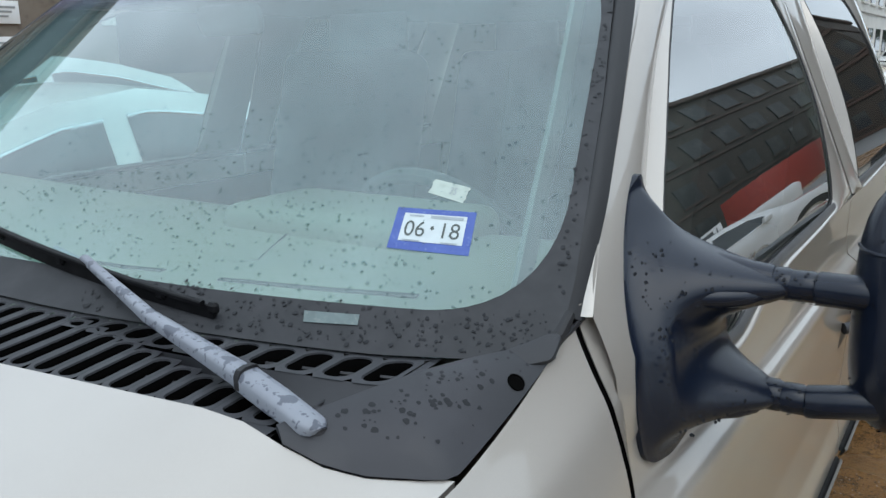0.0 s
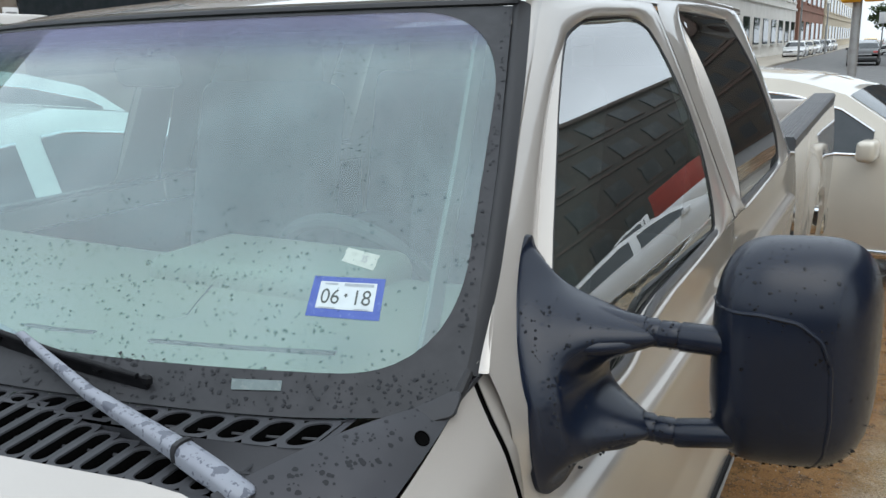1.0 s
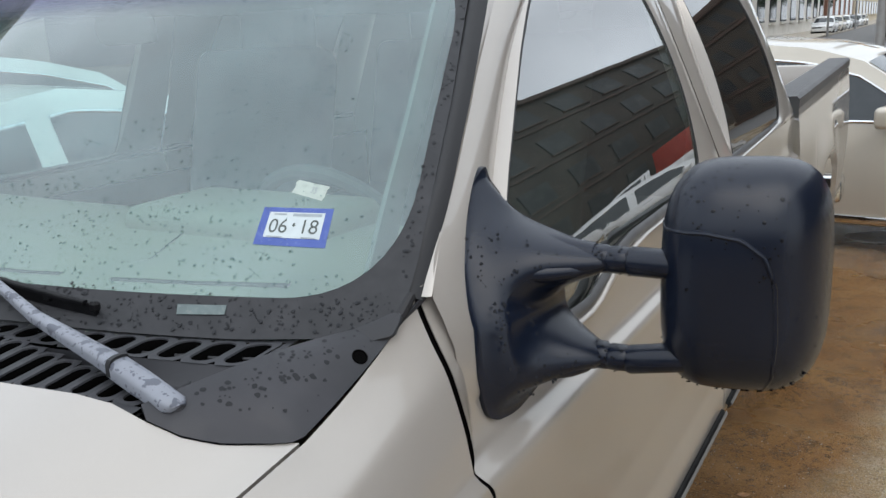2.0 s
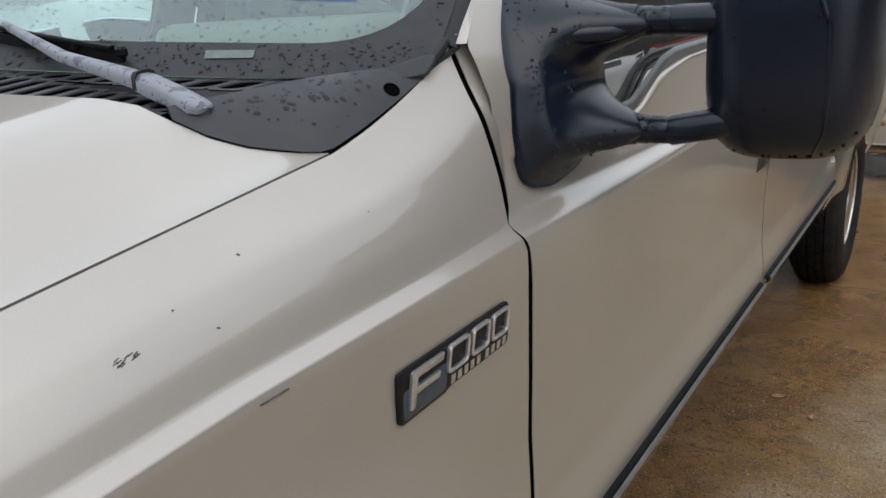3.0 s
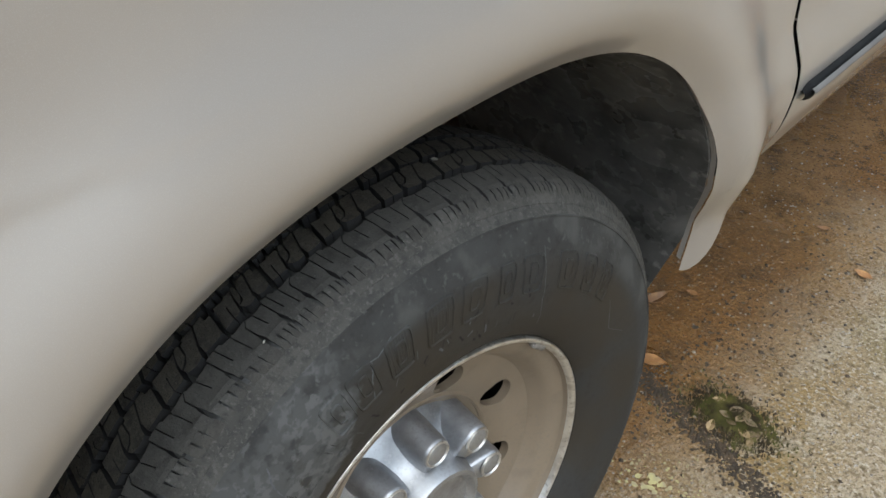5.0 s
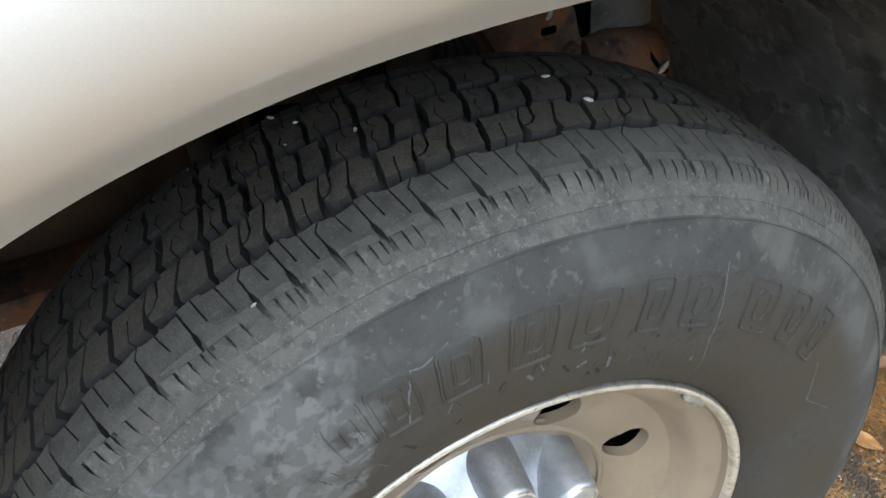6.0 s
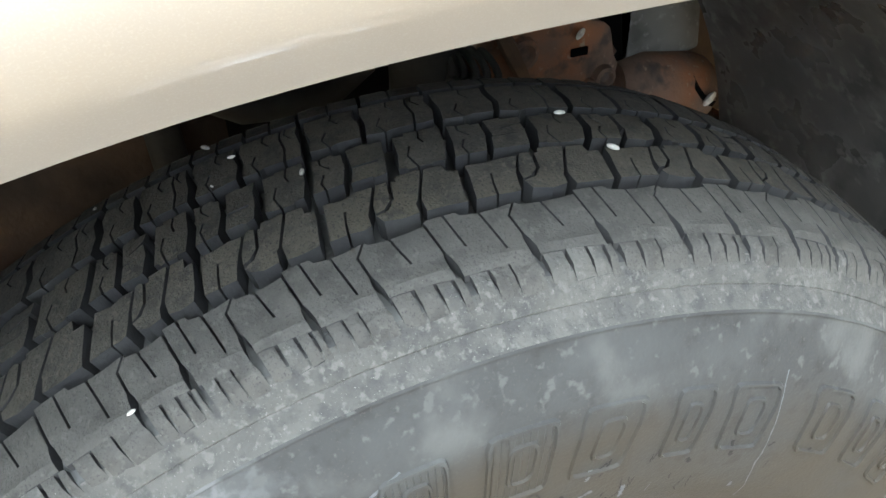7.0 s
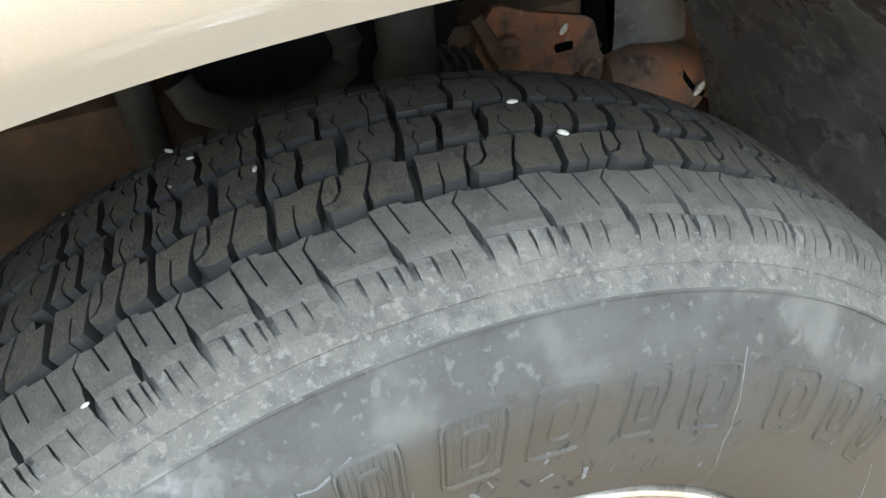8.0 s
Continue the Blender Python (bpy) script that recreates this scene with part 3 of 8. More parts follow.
# ---- fenders ----
for s in (1, -1):
    ys = [-0.80 + 0.05 * i for i in range(7)]
    ys += [-(ARCH_A if math.cos(t) < 0 else ARCH_F) * math.cos(t) for t in lin(0.0, math.pi, 121)][1:-1]
    ys = sorted(set([round(y, 4) for y in ys] + [ARCH_A + 0.0005, 0.441, 0.446, 0.455, 0.463, 0.470, 0.479, 0.489, 0.50, 0.53, 0.56, 0.59, 0.62]))

    def fender_point(y, v):
        zb = max(arch_z(y), 0.46)
        zt = hood_edge_z(min(y, 0.588))
        foot = 0.0
        if y > ARCH_A:
            zb = 0.461
            foot = table(y, [(0.435, 0.466), (0.441, 0.463), (0.450, 0.468), (0.460, 0.483), (0.472, 0.508), (0.481, 0.532), (0.489, 0.556), (0.497, 0.576), (0.51, 0.588), (0.60, 0.598)])
        zc = crease_z(y)
        if v < 0.6:
            z = zb + (zc - zb) * (v / 0.6)
        else:
            z = zc + (zt - zc) * ((v - 0.6) / 0.4)
        z = max(z, foot, 0.464 + 0.5 * max(0, 0.43 - y) if y > 0.40 else 0)
        yy = min(y, gap_y(z) - (0.0055 if z < 1.1 else 0.0040))
        if 0.40 < y <= 0.53:
            # the edge leans back, its width stays that of the opening
            return (fender_x(yy, z), yy + arch_back(y, z) * (1 - smooth_step(y, 0.455, 0.53)), z)
        if y > 0.53:
            f = (y - 0.53) / 0.09
            yy = 0.53 + (gap_y(z) - (0.0055 if z < 1.1 else 0.0040) - 0.53) * f
        return (fender_x(yy, z), yy, z)
    vs = lin(0, 0.6, 57) + [0.6 + 0.4 * u for u in (0.012, 0.022, 0.06, 0.095, 0.106, 0.15, 0.22, 0.28, 0.34, 0.4, 0.45, 0.5, 0.55, 0.6, 0.66, 0.72, 0.76, 0.8, 0.85, 0.91, 0.95, 0.98, 1.0)]
    bm = grid(mirrored(fender_point, s), ys, vs)
    part("fender", bm, PAINT, truck, sharp=75)
    # inward lip round the opening
    lip = [(-ARCH_A * math.cos(t), 0) for t in lin(0.25, math.pi - 0.02, 90)]
    bm = grid(lambda y, v: (s * (fender_x(y, arch_z(y) + 0.001) - 0.002 - v), y + arch_back(y, arch_z(y)), max(arch_z(y) + 0.003, 0.470) + 0.35 * v), [p[0] for p in lip], [0.0, 0.003, 0.007])
    part("wheel_arch_lip", bm, PAINT, truck)

# ---- hood ----


def hood_rear_y(x):
    x = abs(x)
    return table(x, [(0, 0.155), (0.3, 0.197), (0.487, 0.232), (0.62, 0.259), (0.72, 0.282), (0.775, 0.293), (0.805, 0.305), (0.83, 0.325), (0.85, 0.347), (0.875, 0.372), (0.884, 0.376)])


def hood_z(x, y):
    x = abs(x)
    rise = 0.066 * smooth_step(0.884 - x, -0.004, 0.17) + 0.032 * (1 - min(1, x / 0.75) ** 2)
    return hood_edge_z(min(y, 0.375)) + rise - 0.05 * max(0, -0.45 - y)


def hood_point(x, v):
    y = -0.82 + (hood_rear_y(x) + 0.82) * v
    k = 0.8815 - 0.25 * max(0, -0.3 - y) ** 2
    return (x * k / 0.8815, y, hood_z(x, y))


xs = sorted({round(s * a, 4) for a in lin(0, 0.70, 15) + [0.74, 0.775, 0.79, 0.805, 0.82, 0.83, 0.84, 0.85, 0.862, 0.875, 0.8815] for s in (1, -1)})
part("hood", thick(grid(hood_point, xs, [v ** 0.8 for v in lin(0, 1, 34)]), 0.012), PAINT, truck, sharp=60)

# black boxes hold the shade of the engine bay under the gaps, firewall
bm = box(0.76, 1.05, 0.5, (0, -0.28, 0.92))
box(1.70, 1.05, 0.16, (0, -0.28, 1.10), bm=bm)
part("engine_bay_shade", bm, SHADE_BLACK, truck)
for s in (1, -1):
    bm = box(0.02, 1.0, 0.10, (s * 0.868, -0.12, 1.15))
    part("fender_gap_shade", bm, SHADE_BLACK, truck)

# ---- front face of the truck, closing it ahead ----
bm = grid(lambda u, v: (u, -0.88 + 0.10 * (u / 0.9) ** 2, v), lin(-0.86, 0.86, 12), lin(0.55, 1.16, 5))
part("front_panel", thick(bm, 0.05), PAINT, truck)
part("front_bumper", box(1.95, 0.22, 0.26, (0, -0.93, 0.62), 0.05, 3), CHROME, truck)
part("grille", box(1.1, 0.04, 0.32, (0, -0.915, 0.93), 0.02), PLASTIC, truck)

# ---- doors ----


def belt_z(y):
    return table(y, [(0.5, 1.235), (0.96, 1.235), (1.02, 1.258), (1.08, 1.287), (1.14, 1.297), (1.7, 1.302), (3.1, 1.306)])


def pane_x(y, z):
    """The evenly bowed sheet of the side glass."""
    back = max(0, 1.7 - y)
    return side_x(max(y, 1.7), z) - 0.026 * back - 0.125 * back * (z - 1.30)


def door(s, y0, y1, windows, outer, name, glass, lab):
    d = empty(name, "", "")
    d.parent = truck
    if lab:
        d["label"] = lab

    def pt(u, v):
        top = belt_z(y0 + (y1 - y0) * u) - 0.014
        z = v if v <= 1.175 else 1.175 + (top - 1.175) * (v - 1.175) / 0.1
        a = gap_y(z) + 0.0055 if y0 < 1 else y0
        y = a + (y1 - a) * u
        return (side_x(y, z), y, z)
    rows = lin(0.585, 1.12, 44) + [1.130, 1.138, 1.1435, 1.1465, 1.1495, 1.154, 1.1585, 1.1625, 1.1675, 1.175] + lin(1.19, 1.275, 6)
    bm = grid(mirrored(pt, s), lin(0, 1, 30), rows)
    part("door_skin", thick(bm, 0.02), PAINT, d, sharp=60)
    inner = resample(rounded(windows, 0.03, 4), 72)
    out = resample(outer, 400)
    # pair each inner point with the outline point in the same direction from the middle
    cy, cz = sum(p[0] for p in inner) / 72, sum(p[1] for p in inner) / 72
    ang = [math.atan2(p[1] - cz, (p[0] - cy) * 0.6) for p in out]
    pair = []
    for p in inner:
        a = math.atan2(p[1] - cz, (p[0] - cy) * 0.6)
        k = min(range(len(out)), key=lambda i: abs(math.remainder(ang[i] - a, math.tau)))
        pair.append(out[k])
    seal = [(p[0] + (q[0] - p[0]) * 0.008 / max(math.dist(p, q), 0.02), p[1] + (q[1] - p[1]) * 0.008 / max(math.dist(p, q), 0.02)) for p, q in zip(inner, pair)]
    def pane_at(y, z):
        return pane_x(y, z) - 0.010 + 0.54 * max(0, (z - 1.29) * (1.76 - z))

    def ring(first, last, rows, fn, name, mt, sharp=60):
        """A band between two outlines; fn gives x at a place and a share of the way across."""
        bm = bmesh.new()
        loops = []
        for f in rows:
            loops.append([bm.verts.new((s * fn(p[0] + (q[0] - p[0]) * f, p[1] + (q[1] - p[1]) * f, f), p[0] + (q[0] - p[0]) * f, p[1] + (q[1] - p[1]) * f)) for p, q in zip(first, last)])
        for p, q in zip(loops, loops[1:]):
            for k in range(72):
                bm.faces.new((p[k], p[(k + 1) % 72], q[(k + 1) % 72], q[k]))
        return part(name, bm, mt, d, sharp=sharp)
    ring(seal, pair, (0, 0.06, 0.14, 0.25, 0.4, 0.55, 0.7, 0.85, 1), lambda y, z, f: side_x(y, z) + 0.006 * math.sin(math.pi * f) - 0.004 * (1 - f) ** 6, "window_frame", PAINT)
    ring(seal, inner, (0, 0.25, 0.5, 0.62), lambda y, z, f: side_x(y, z) - 0.004 + (pane_at(y, z) + 0.003 - side_x(y, z) + 0.004) * smooth_step(f, 0.0, 0.62), "window_reveal", PAINT)
    ring(seal, inner, (0.55, 0.75, 1, 1.3), lambda y, z, f: pane_at(y, z) + 0.0045 - 0.006 * abs(f - 0.8), "window_seal", RUBBER_SEAL)
    cen = (cy, cz)
    bm = bmesh.new()
    rings = [[bm.verts.new((s * pane_at(p[0], p[1]), p[0], p[1])) for p in [(cen[0] + (q[0] - cen[0]) * f, cen[1] + (q[1] - cen[1]) * f) for q in inner]] for f in (1.01, 0.95, 0.88, 0.8, 0.72, 0.64, 0.56, 0.48, 0.4, 0.32, 0.24, 0.16, 0.09, 0.03)]
    for a, b in zip(rings, rings[1:]):
        for k in range(72):
            bm.faces.new((a[k], a[(k + 1) % 72], b[(k + 1) % 72], b[k]))
    bm.faces.new(rings[-1])
    g = part("window_glass", bm, glass, d, "rain-wet tinted side window" if s > 0 else "")
    g.visible_shadow = False
    if y0 < 1:
        # skin ahead of the window, down to the belt
        def cheek(y, v):
            zt = table(y, [(0.594, 1.362), (0.657, 1.406), (0.745, 1.467), (0.823, 1.526)])
            z = 1.19 + (zt - 1.19) * v
            yy = y + (gap_y(z) + 0.0055 - 0.578) * max(0, (0.66 - y) / 0.082)
            w = 1 - smooth_step(yy - gap_y(z), 0.0, 0.05)
            return (s * ((side_x(yy, z) - 0.0012) * (1 - w) + (fender_x(gap_y(z) - 0.004, min(z, 1.349)) + 0.0005) * w), yy, z)
        part("door_cheek", grid(cheek, lin(0.578, 0.70, 14), lin(0, 1, 16)), PAINT, d, sharp=50)
    # belt moulding under the glass
    bm = grid(lambda u, v: (s * (side_x(u, belt_z(u)) + 0.002 - 0.007 * (v - 0.5) ** 2 * 4), u, belt_z(u) - 0.016 + 0.024 * v), lin(max(y0, 0.62) + 0.02, y1 - 0.02, 40), lin(0, 1, 6))
    part("belt_moulding", thick(bm, 0.008), BELT_TRIM, d)
    # lower moulding; a grey strip paints the highlight along it
    ya = y0 + 0.045 if y0 < 1 else y0 + 0.012

    def mould(u, v, half, lift):
        e = max(0.0, 1 - min(u - ya, y1 - 0.012 - u) / 0.02)
        e = 1 - 0.5 * e * e
        a = math.pi * v
        z = 0.682 + half * e * math.cos(a)
        return (s * (side_x(u, 0.685) + lift * e * math.sin(a) + 0.001), u, z)
    us = [ya] + [ya + 0.003 * k for k in range(1, 8)] + lin(ya + 0.03, y1 - 0.04, 10) + [y1 - 0.012 - 0.003 * k for k in range(7, -1, -1)]
    part("side_moulding", grid(lambda u, v: mould(u, v, 0.0125, 0.011), us, lin(0, 1, 9)), BLACK_TRIM, d, "black side moulding with a painted grey highlight")
    part("moulding_strip", grid(lambda u, v: (lambda p: (p[0] + s * 0.0050, p[1], 0.682 + (p[2] - 0.682) * 0.62 + 0.0035))(mould(u, v, 0.0125, 0.011)), us[3:-3], lin(0.2, 0.8, 5)), MOULDING_HIGHLIGHT, d)
    return d


GAP_ROWS = lin(0.60, 1.132, 30) + lin(1.135, 1.178, 16) + lin(1.184, 1.354, 16)
MOULDING_HIGHLIGHT = material("grey_moulding_highlight", (0.14, 0.134, 0.126), 0.45, 0.0, spec=0.35, vary=[(20, (0.11, 0.105, 0.10), 0.4, 0.7)])
FRONT_WIN = [(0.70, 1.232), (0.95, 1.228), (1.014, 1.243), (1.052, 1.276), (1.167, 1.292), (1.44, 1.298), (1.628, 1.305), (1.644, 1.39), (1.660, 1.50), (1.671, 1.62), (1.682, 1.745), (1.60, 1.760), (1.35, 1.751), (1.225, 1.722), (1.134, 1.671), (1.032, 1.605), (0.934, 1.531), (0.839, 1.452), (0.73, 1.34)]
FRONT_OUT = [(0.592, 1.220), (0.95, 1.212), (1.03, 1.232), (1.07, 1.262), (1.2, 1.280), (1.818, 1.29), (1.822, 1.5), (1.80, 1.80), (1.45, 1.795), (1.17, 1.783), (1.105, 1.738), (0.990, 1.653), (0.890, 1.579), (0.823, 1.526), (0.745, 1.467), (0.657, 1.406), (0.594, 1.362)]
REAR_WIN = [(1.955, 1.296), (2.70, 1.318), (2.735, 1.40), (2.72, 1.77), (2.03, 1.785), (1.985, 1.60)]
REAR_OUT = [(1.828, 1.288), (2.995, 1.292), (2.995, 1.5), (2.95, 1.82), (2.4, 1.825), (1.80, 1.806), (1.828, 1.5)]
for s in (1, -1):
    door(s, 0.58, 1.818, FRONT_WIN, FRONT_OUT, "front_door", SIDE_GLASS if s > 0 else FAR_GLASS, "front door in champagne paint with rain marks" if s > 0 else "")
    door(s, 1.828, 2.995, REAR_WIN, REAR_OUT, "rear_door", PRIVACY_GLASS, "")
    # rocker and sill below the doors
    bm = grid(lambda u, v: (s * (0.930 - 0.10 * v), u, 0.580 - 0.09 * v ** 1.5), lin(0.60, 3.0, 12), lin(0, 1, 6))
    part("rocker_panel", thick(bm, 0.01), PAINT, truck)
    # black strips paint the shade in the gap of fender and door
    bm = grid(lambda z, v: (s * (min(side_x(gap_y(z), z), fender_x(gap_y(z) - 0.004, min(z, 1.349))) - 0.003 + 0.002 * smooth_step(z, 1.115, 1.13) * (1 - smooth_step(z, 1.17, 1.185))), gap_y(z) - 0.008 + 0.0145 * v, z), GAP_ROWS, [0, 0.5, 1])
    part("door_gap_shade", bm, SHADE_BLACK, truck)
    bm = grid(lambda z, v: (s * ((min(side_x(gap_y(z), z), fender_x(gap_y(z) - 0.004, min(z, 1.349))) - 0.0006) * (1 - smooth_step(z, 1.12, 1.19)) + (fender_x(gap_y(z) - 0.004, min(z, 1.349)) + 0.0002) * smooth_step(z, 1.12, 1.19) - 0.010 * v), gap_y(z) + 0.0048, z), GAP_ROWS, [0, 0.5, 1])
    part("door_edge_shade", bm, SHADE_BLACK, truck)
    # dark structure behind the door gaps, their shade in its colour
    part("door_jamb", box(0.05, 2.5, 0.62, (s * 0.915, 1.80, 0.88)), DARK, truck)
    part("sill", box(0.03, 2.46, 0.05, (s * 0.90, 1.80, 1.20)), DARK, truck)

# ---- roof, pillars, windshield ----
WS_TOP = 1.772


def ws_edge_x(z):
    return table(z, [(1.32, 0.898), (1.384, 0.876), (1.448, 0.850), (1.547, 0.812), (1.65, 0.768), (1.744, 0.727), (1.79, 0.705)])


def ws_low(x):
    """Where the glass meets the cowl."""
    return table(abs(x), [(0, 1.364), (0.3, 1.357), (0.415, 1.350), (0.52, 1.344), (0.62, 1.337), (0.71, 1.331), (0.77, 1.327), (0.9, 1.325)])


def glass_point(u, z, drop=0.0):
    x = ws_edge_x(z) * u
    return (x, ws_y(x, z) + drop, z - drop * 0.66)


windshield = part("windshield", grid(lambda u, v: glass_point(u, ws_low(0.885 * u) * (1 - v) + WS_TOP * v), lin(-0.982, 0.982, 41), lin(0, 1, 26)), WS_GLASS, truck, "curved windshield covered in rain drops")
windshield.visible_shadow = False
# tinted shade band along the top of the glass
part("shade_band", grid(lambda u, v: (lambda p: (p[0], p[1] - 0.0010, p[2] + 0.0008))(glass_point(u, 1.688 + 0.078 * v)), lin(-0.955, 0.955, 31), lin(0, 1, 5)), SHADE_GLASS, windshield, "blue tinted shade band").visible_shadow = False
# dark ceramic band printed round the glass
inner = rounded([(-0.872, 1.354), (-0.62, 1.368), (-0.30, 1.386), (0, 1.393), (0.30, 1.386), (0.62, 1.368), (0.872, 1.354), (0.709, 1.766), (-0.709, 1.766)], 0.15, 20)
inner = resample(inner, 300)
outer = resample([(x, ws_low(x)) for x in lin(-0.893, 0.893, 25)] + [(0.876, 1.384), (0.812, 1.547), (0.712, 1.771), (-0.712, 1.771), (-0.812, 1.547), (-0.876, 1.384)], 600)
oang = [math.atan2(p[1] - 1.545, p[0] * 0.35) for p in outer]
pairs = [outer[min(range(600), key=lambda i: abs(math.remainder(oang[i] - math.atan2(p[1] - 1.545, p[0] * 0.35), math.tau)))] for p in inner]
part("frit_band", ring_sheet(inner, pairs, lambda x, z: (x, ws_y(x, z) - 0.0015, z + 0.001), 4), FRIT, windshield, "black printed border of the glass")


def pillar_point(s, z, v):
    """Skin of the front pillar from the trim (v = 0) round to the door frame (v = 1)."""
    low = 1 - smooth_step(z, 1.36, 1.46)
    a = Vector((ws_edge_x(z) + 0.011 - 0.009 * low, ws_y(ws_edge_x(z), z) + 0.019, z))
    y1 = table(z, [(1.352, 0.588), (1.406, 0.657), (1.467, 0.745), (1.526, 0.823), (1.579, 0.890), (1.653, 0.990), (1.738, 1.105), (1.783, 1.17), (1.80, 1.19)]) + 0.004
    b = Vector((side_x(y1, z) + 0.0012, y1, z))
    y1 = max(y1, a.y + 0.004)
    p = a.lerp(b, v)
    bulge = min(0.014, 0.13 * (b - a).length) * math.sin(math.pi * v)
    return (s * (p.x + bulge * 0.75), p.y - bulge * 0.6, p.z)


# rubber trim between glass and pillar, over the header too
for s in (1, -1):
    bm = grid(lambda z, v: (s * (ws_edge_x(z) - 0.004 - 0.016 * (1 - smooth_step(z, 1.36, 1.46)) + (0.020 + 0.006 * (1 - smooth_step(z, 1.36, 1.46)) + 0.004 * smooth_step(z, 1.5, 1.7)) * v), ws_y(ws_edge_x(z), z) - 0.005 * math.sin(math.pi * v) + 0.020 * v, z - 0.002 + 0.007 * math.sin(math.pi * v)), lin(1.350, 1.775, 26), lin(0, 1, 7))
    part("trim_foot", tube([(s * 0.880, 0.540, 1.331), (s * 0.884, 0.556, 1.341), (s * 0.884, 0.578, 1.356)], [0.006, 0.007, 0.006], 10), RUBBER_SEAL, truck)
    part("windshield_trim", thick(bm, 0.006), RUBBER_SEAL, truck)
    # pillar skin from trim to door frame
    bm = grid(lambda z, v: pillar_point(s, z, v), lin(1.352, 1.80, 26), lin(0, 1, 9))
    part("pillar", bm, PAINT, truck, sharp=60)
bm = grid(lambda u, v: (u, ws_y(u, WS_TOP) - 0.004 + 0.012 * v, WS_TOP + 0.004 + 0.008 * math.sin(math.pi * v * 0.6)), lin(-0.72, 0.72, 30), lin(0, 1, 5))
part("header_trim", thick(bm, 0.006), RUBBER_SEAL, truck)


def roof_z(x, y):
    front = ws_y(x, WS_TOP) + 0.014
    f = max(0, y - front)
    return 1.788 + 0.070 * (1 - math.exp(-f * 3.2)) - 0.10 * max(0, abs(x) - 0.55) ** 1.5 - 0.02 * max(0, y - 2.2) - 0.022 * smooth_step(abs(x), 0.6, 0.78)


bm = grid(lambda u, v: (lambda x, y: (x, y, roof_z(x, y)))(u * (0.715 + 0.045 * min(1, v * 3)), (ws_y(u * 0.72, WS_TOP) + 0.016) * (1 - v) + 3.0 * v), lin(-1, 1, 31), [v ** 1.6 for v in lin(0, 1, 26)])
part("roof", thick(bm, 0.02), PAINT, truck, sharp=60)
for s in (1, -1):
    bm = grid(lambda u, v: (s * (side_x(u, 1.79) * (1 - v) + 0.745 * v), u, 1.795 + 0.022 * math.sin(v * math.pi / 2)), lin(1.08, 2.99, 20), lin(0, 1, 6))
    part("roof_rail", thick(bm, 0.01), PAINT, truck)
part("headliner", thick(grid(lambda u, v: (u, v, 1.745), lin(-0.66, 0.66, 8), lin(1.1, 2.96, 8)), 0.01), SEAT, truck)
# rear wall of the cab with its window
inner = resample(rounded([(-0.62, 1.36), (0.62, 1.36), (0.58, 1.70), (-0.58, 1.70)], 0.06), 60)
outer = resample([(-0.95, 0.62), (0.95, 0.62), (0.95, 1.30), (0.75, 1.79), (-0.75, 1.79), (-0.95, 1.30)], 400)
oang = [math.atan2(p[1] - 1.5, p[0]) for p in outer]
pairs = [outer[min(range(400), key=lambda i: abs(math.remainder(oang[i] - math.atan2(p[1] - 1.5, p[0]), math.tau)))] for p in inner]
part("cab_back", thick(ring_sheet(inner, pairs, lambda x, z: (x, 2.975 - 0.04 * max(0, z - 1.3), z), 4), 0.02), PAINT, truck)
bm = bmesh.new()
bm.faces.new([bm.verts.new((p[0], 2.97 - 0.04 * (p[1] - 1.3), p[1])) for p in inner])
part("rear_window", bm, PRIVACY_GLASS, truck).visible_shadow = False

# ---- interior seen through the glass ----
bm = grid(lambda x, v: (x, ws_y(x, 1.33) + 0.035 + v * (0.98 - ws_y(x, 1.33)), 1.325 + 0.018 * math.sin(v * 2.6) - 0.25 * max(0, v - 0.85)), lin(-0.86, 0.86, 30), lin(0, 1, 14))
part("dashboard", thick(bm, 0.02), DASH, truck, "pale grey dashboard top")
part("dash_front", box(1.70, 0.08, 0.45, (0, 0.98, 1.08), 0.03), DASH, truck)
bm = box(0.42, 0.22, 0.07, (0.38, 0.86, 1.345), 0.03, 3)
part("instrument_hood", bm, DASH, truck)
wheel_m = pose(0.38, 1.10, 1.24, -62, 0, 0)
ring = [(0.185 * math.cos(a), 0.185 * math.sin(a), 0) for a in lin(0, math.tau, 41)]
bm = tube(ring, 0.015, 8, cap=False)
box(0.34, 0.05, 0.02, (0, 0, -0.01), 0.008, 2, bm)
box(0.12, 0.10, 0.04, (0, -0.01, -0.01), 0.015, 2, bm)
bmesh.ops.transform(bm, matrix=wheel_m, verts=bm.verts)
part("steering_wheel", bm, SEAT, truck)
for sx, sy in ((0.40, 1.55), (-0.40, 1.55), (0.40, 2.55), (-0.40, 2.55)):
    seat = box(0.52, 0.5, 0.16, (sx, sy - 0.12, 0.98), 0.05, 3)
    part("seat_cushion", seat, SEAT, truck)
    bm = box(0.50, 0.14, 0.62, (0, 0, 0.31), 0.05, 3)
    bmesh.ops.transform(bm, matrix=pose(sx, sy + 0.10, 1.02, -14, 0, 0), verts=bm.verts)
    part("seat_back", bm, SEAT, truck)
    bm = box(0.27, 0.09, 0.17, (sx, sy + 0.31, 1.70 - 0.02), 0.04, 3)
    part("headrest", bm, SEAT, truck)
part("cab_floor", box(1.8, 2.3, 0.04, (0, 1.85, 0.62)), SEAT, truck)
bm = box(0.22, 0.03, 0.06, (0, 0, 0), 0.02, 3)
bmesh.ops.transform(bm, matrix=pose(-0.02, 0.98, 1.68, 10, 0, -12), verts=bm.verts)
part("rear_view_mirror", bm, SEAT, truck)

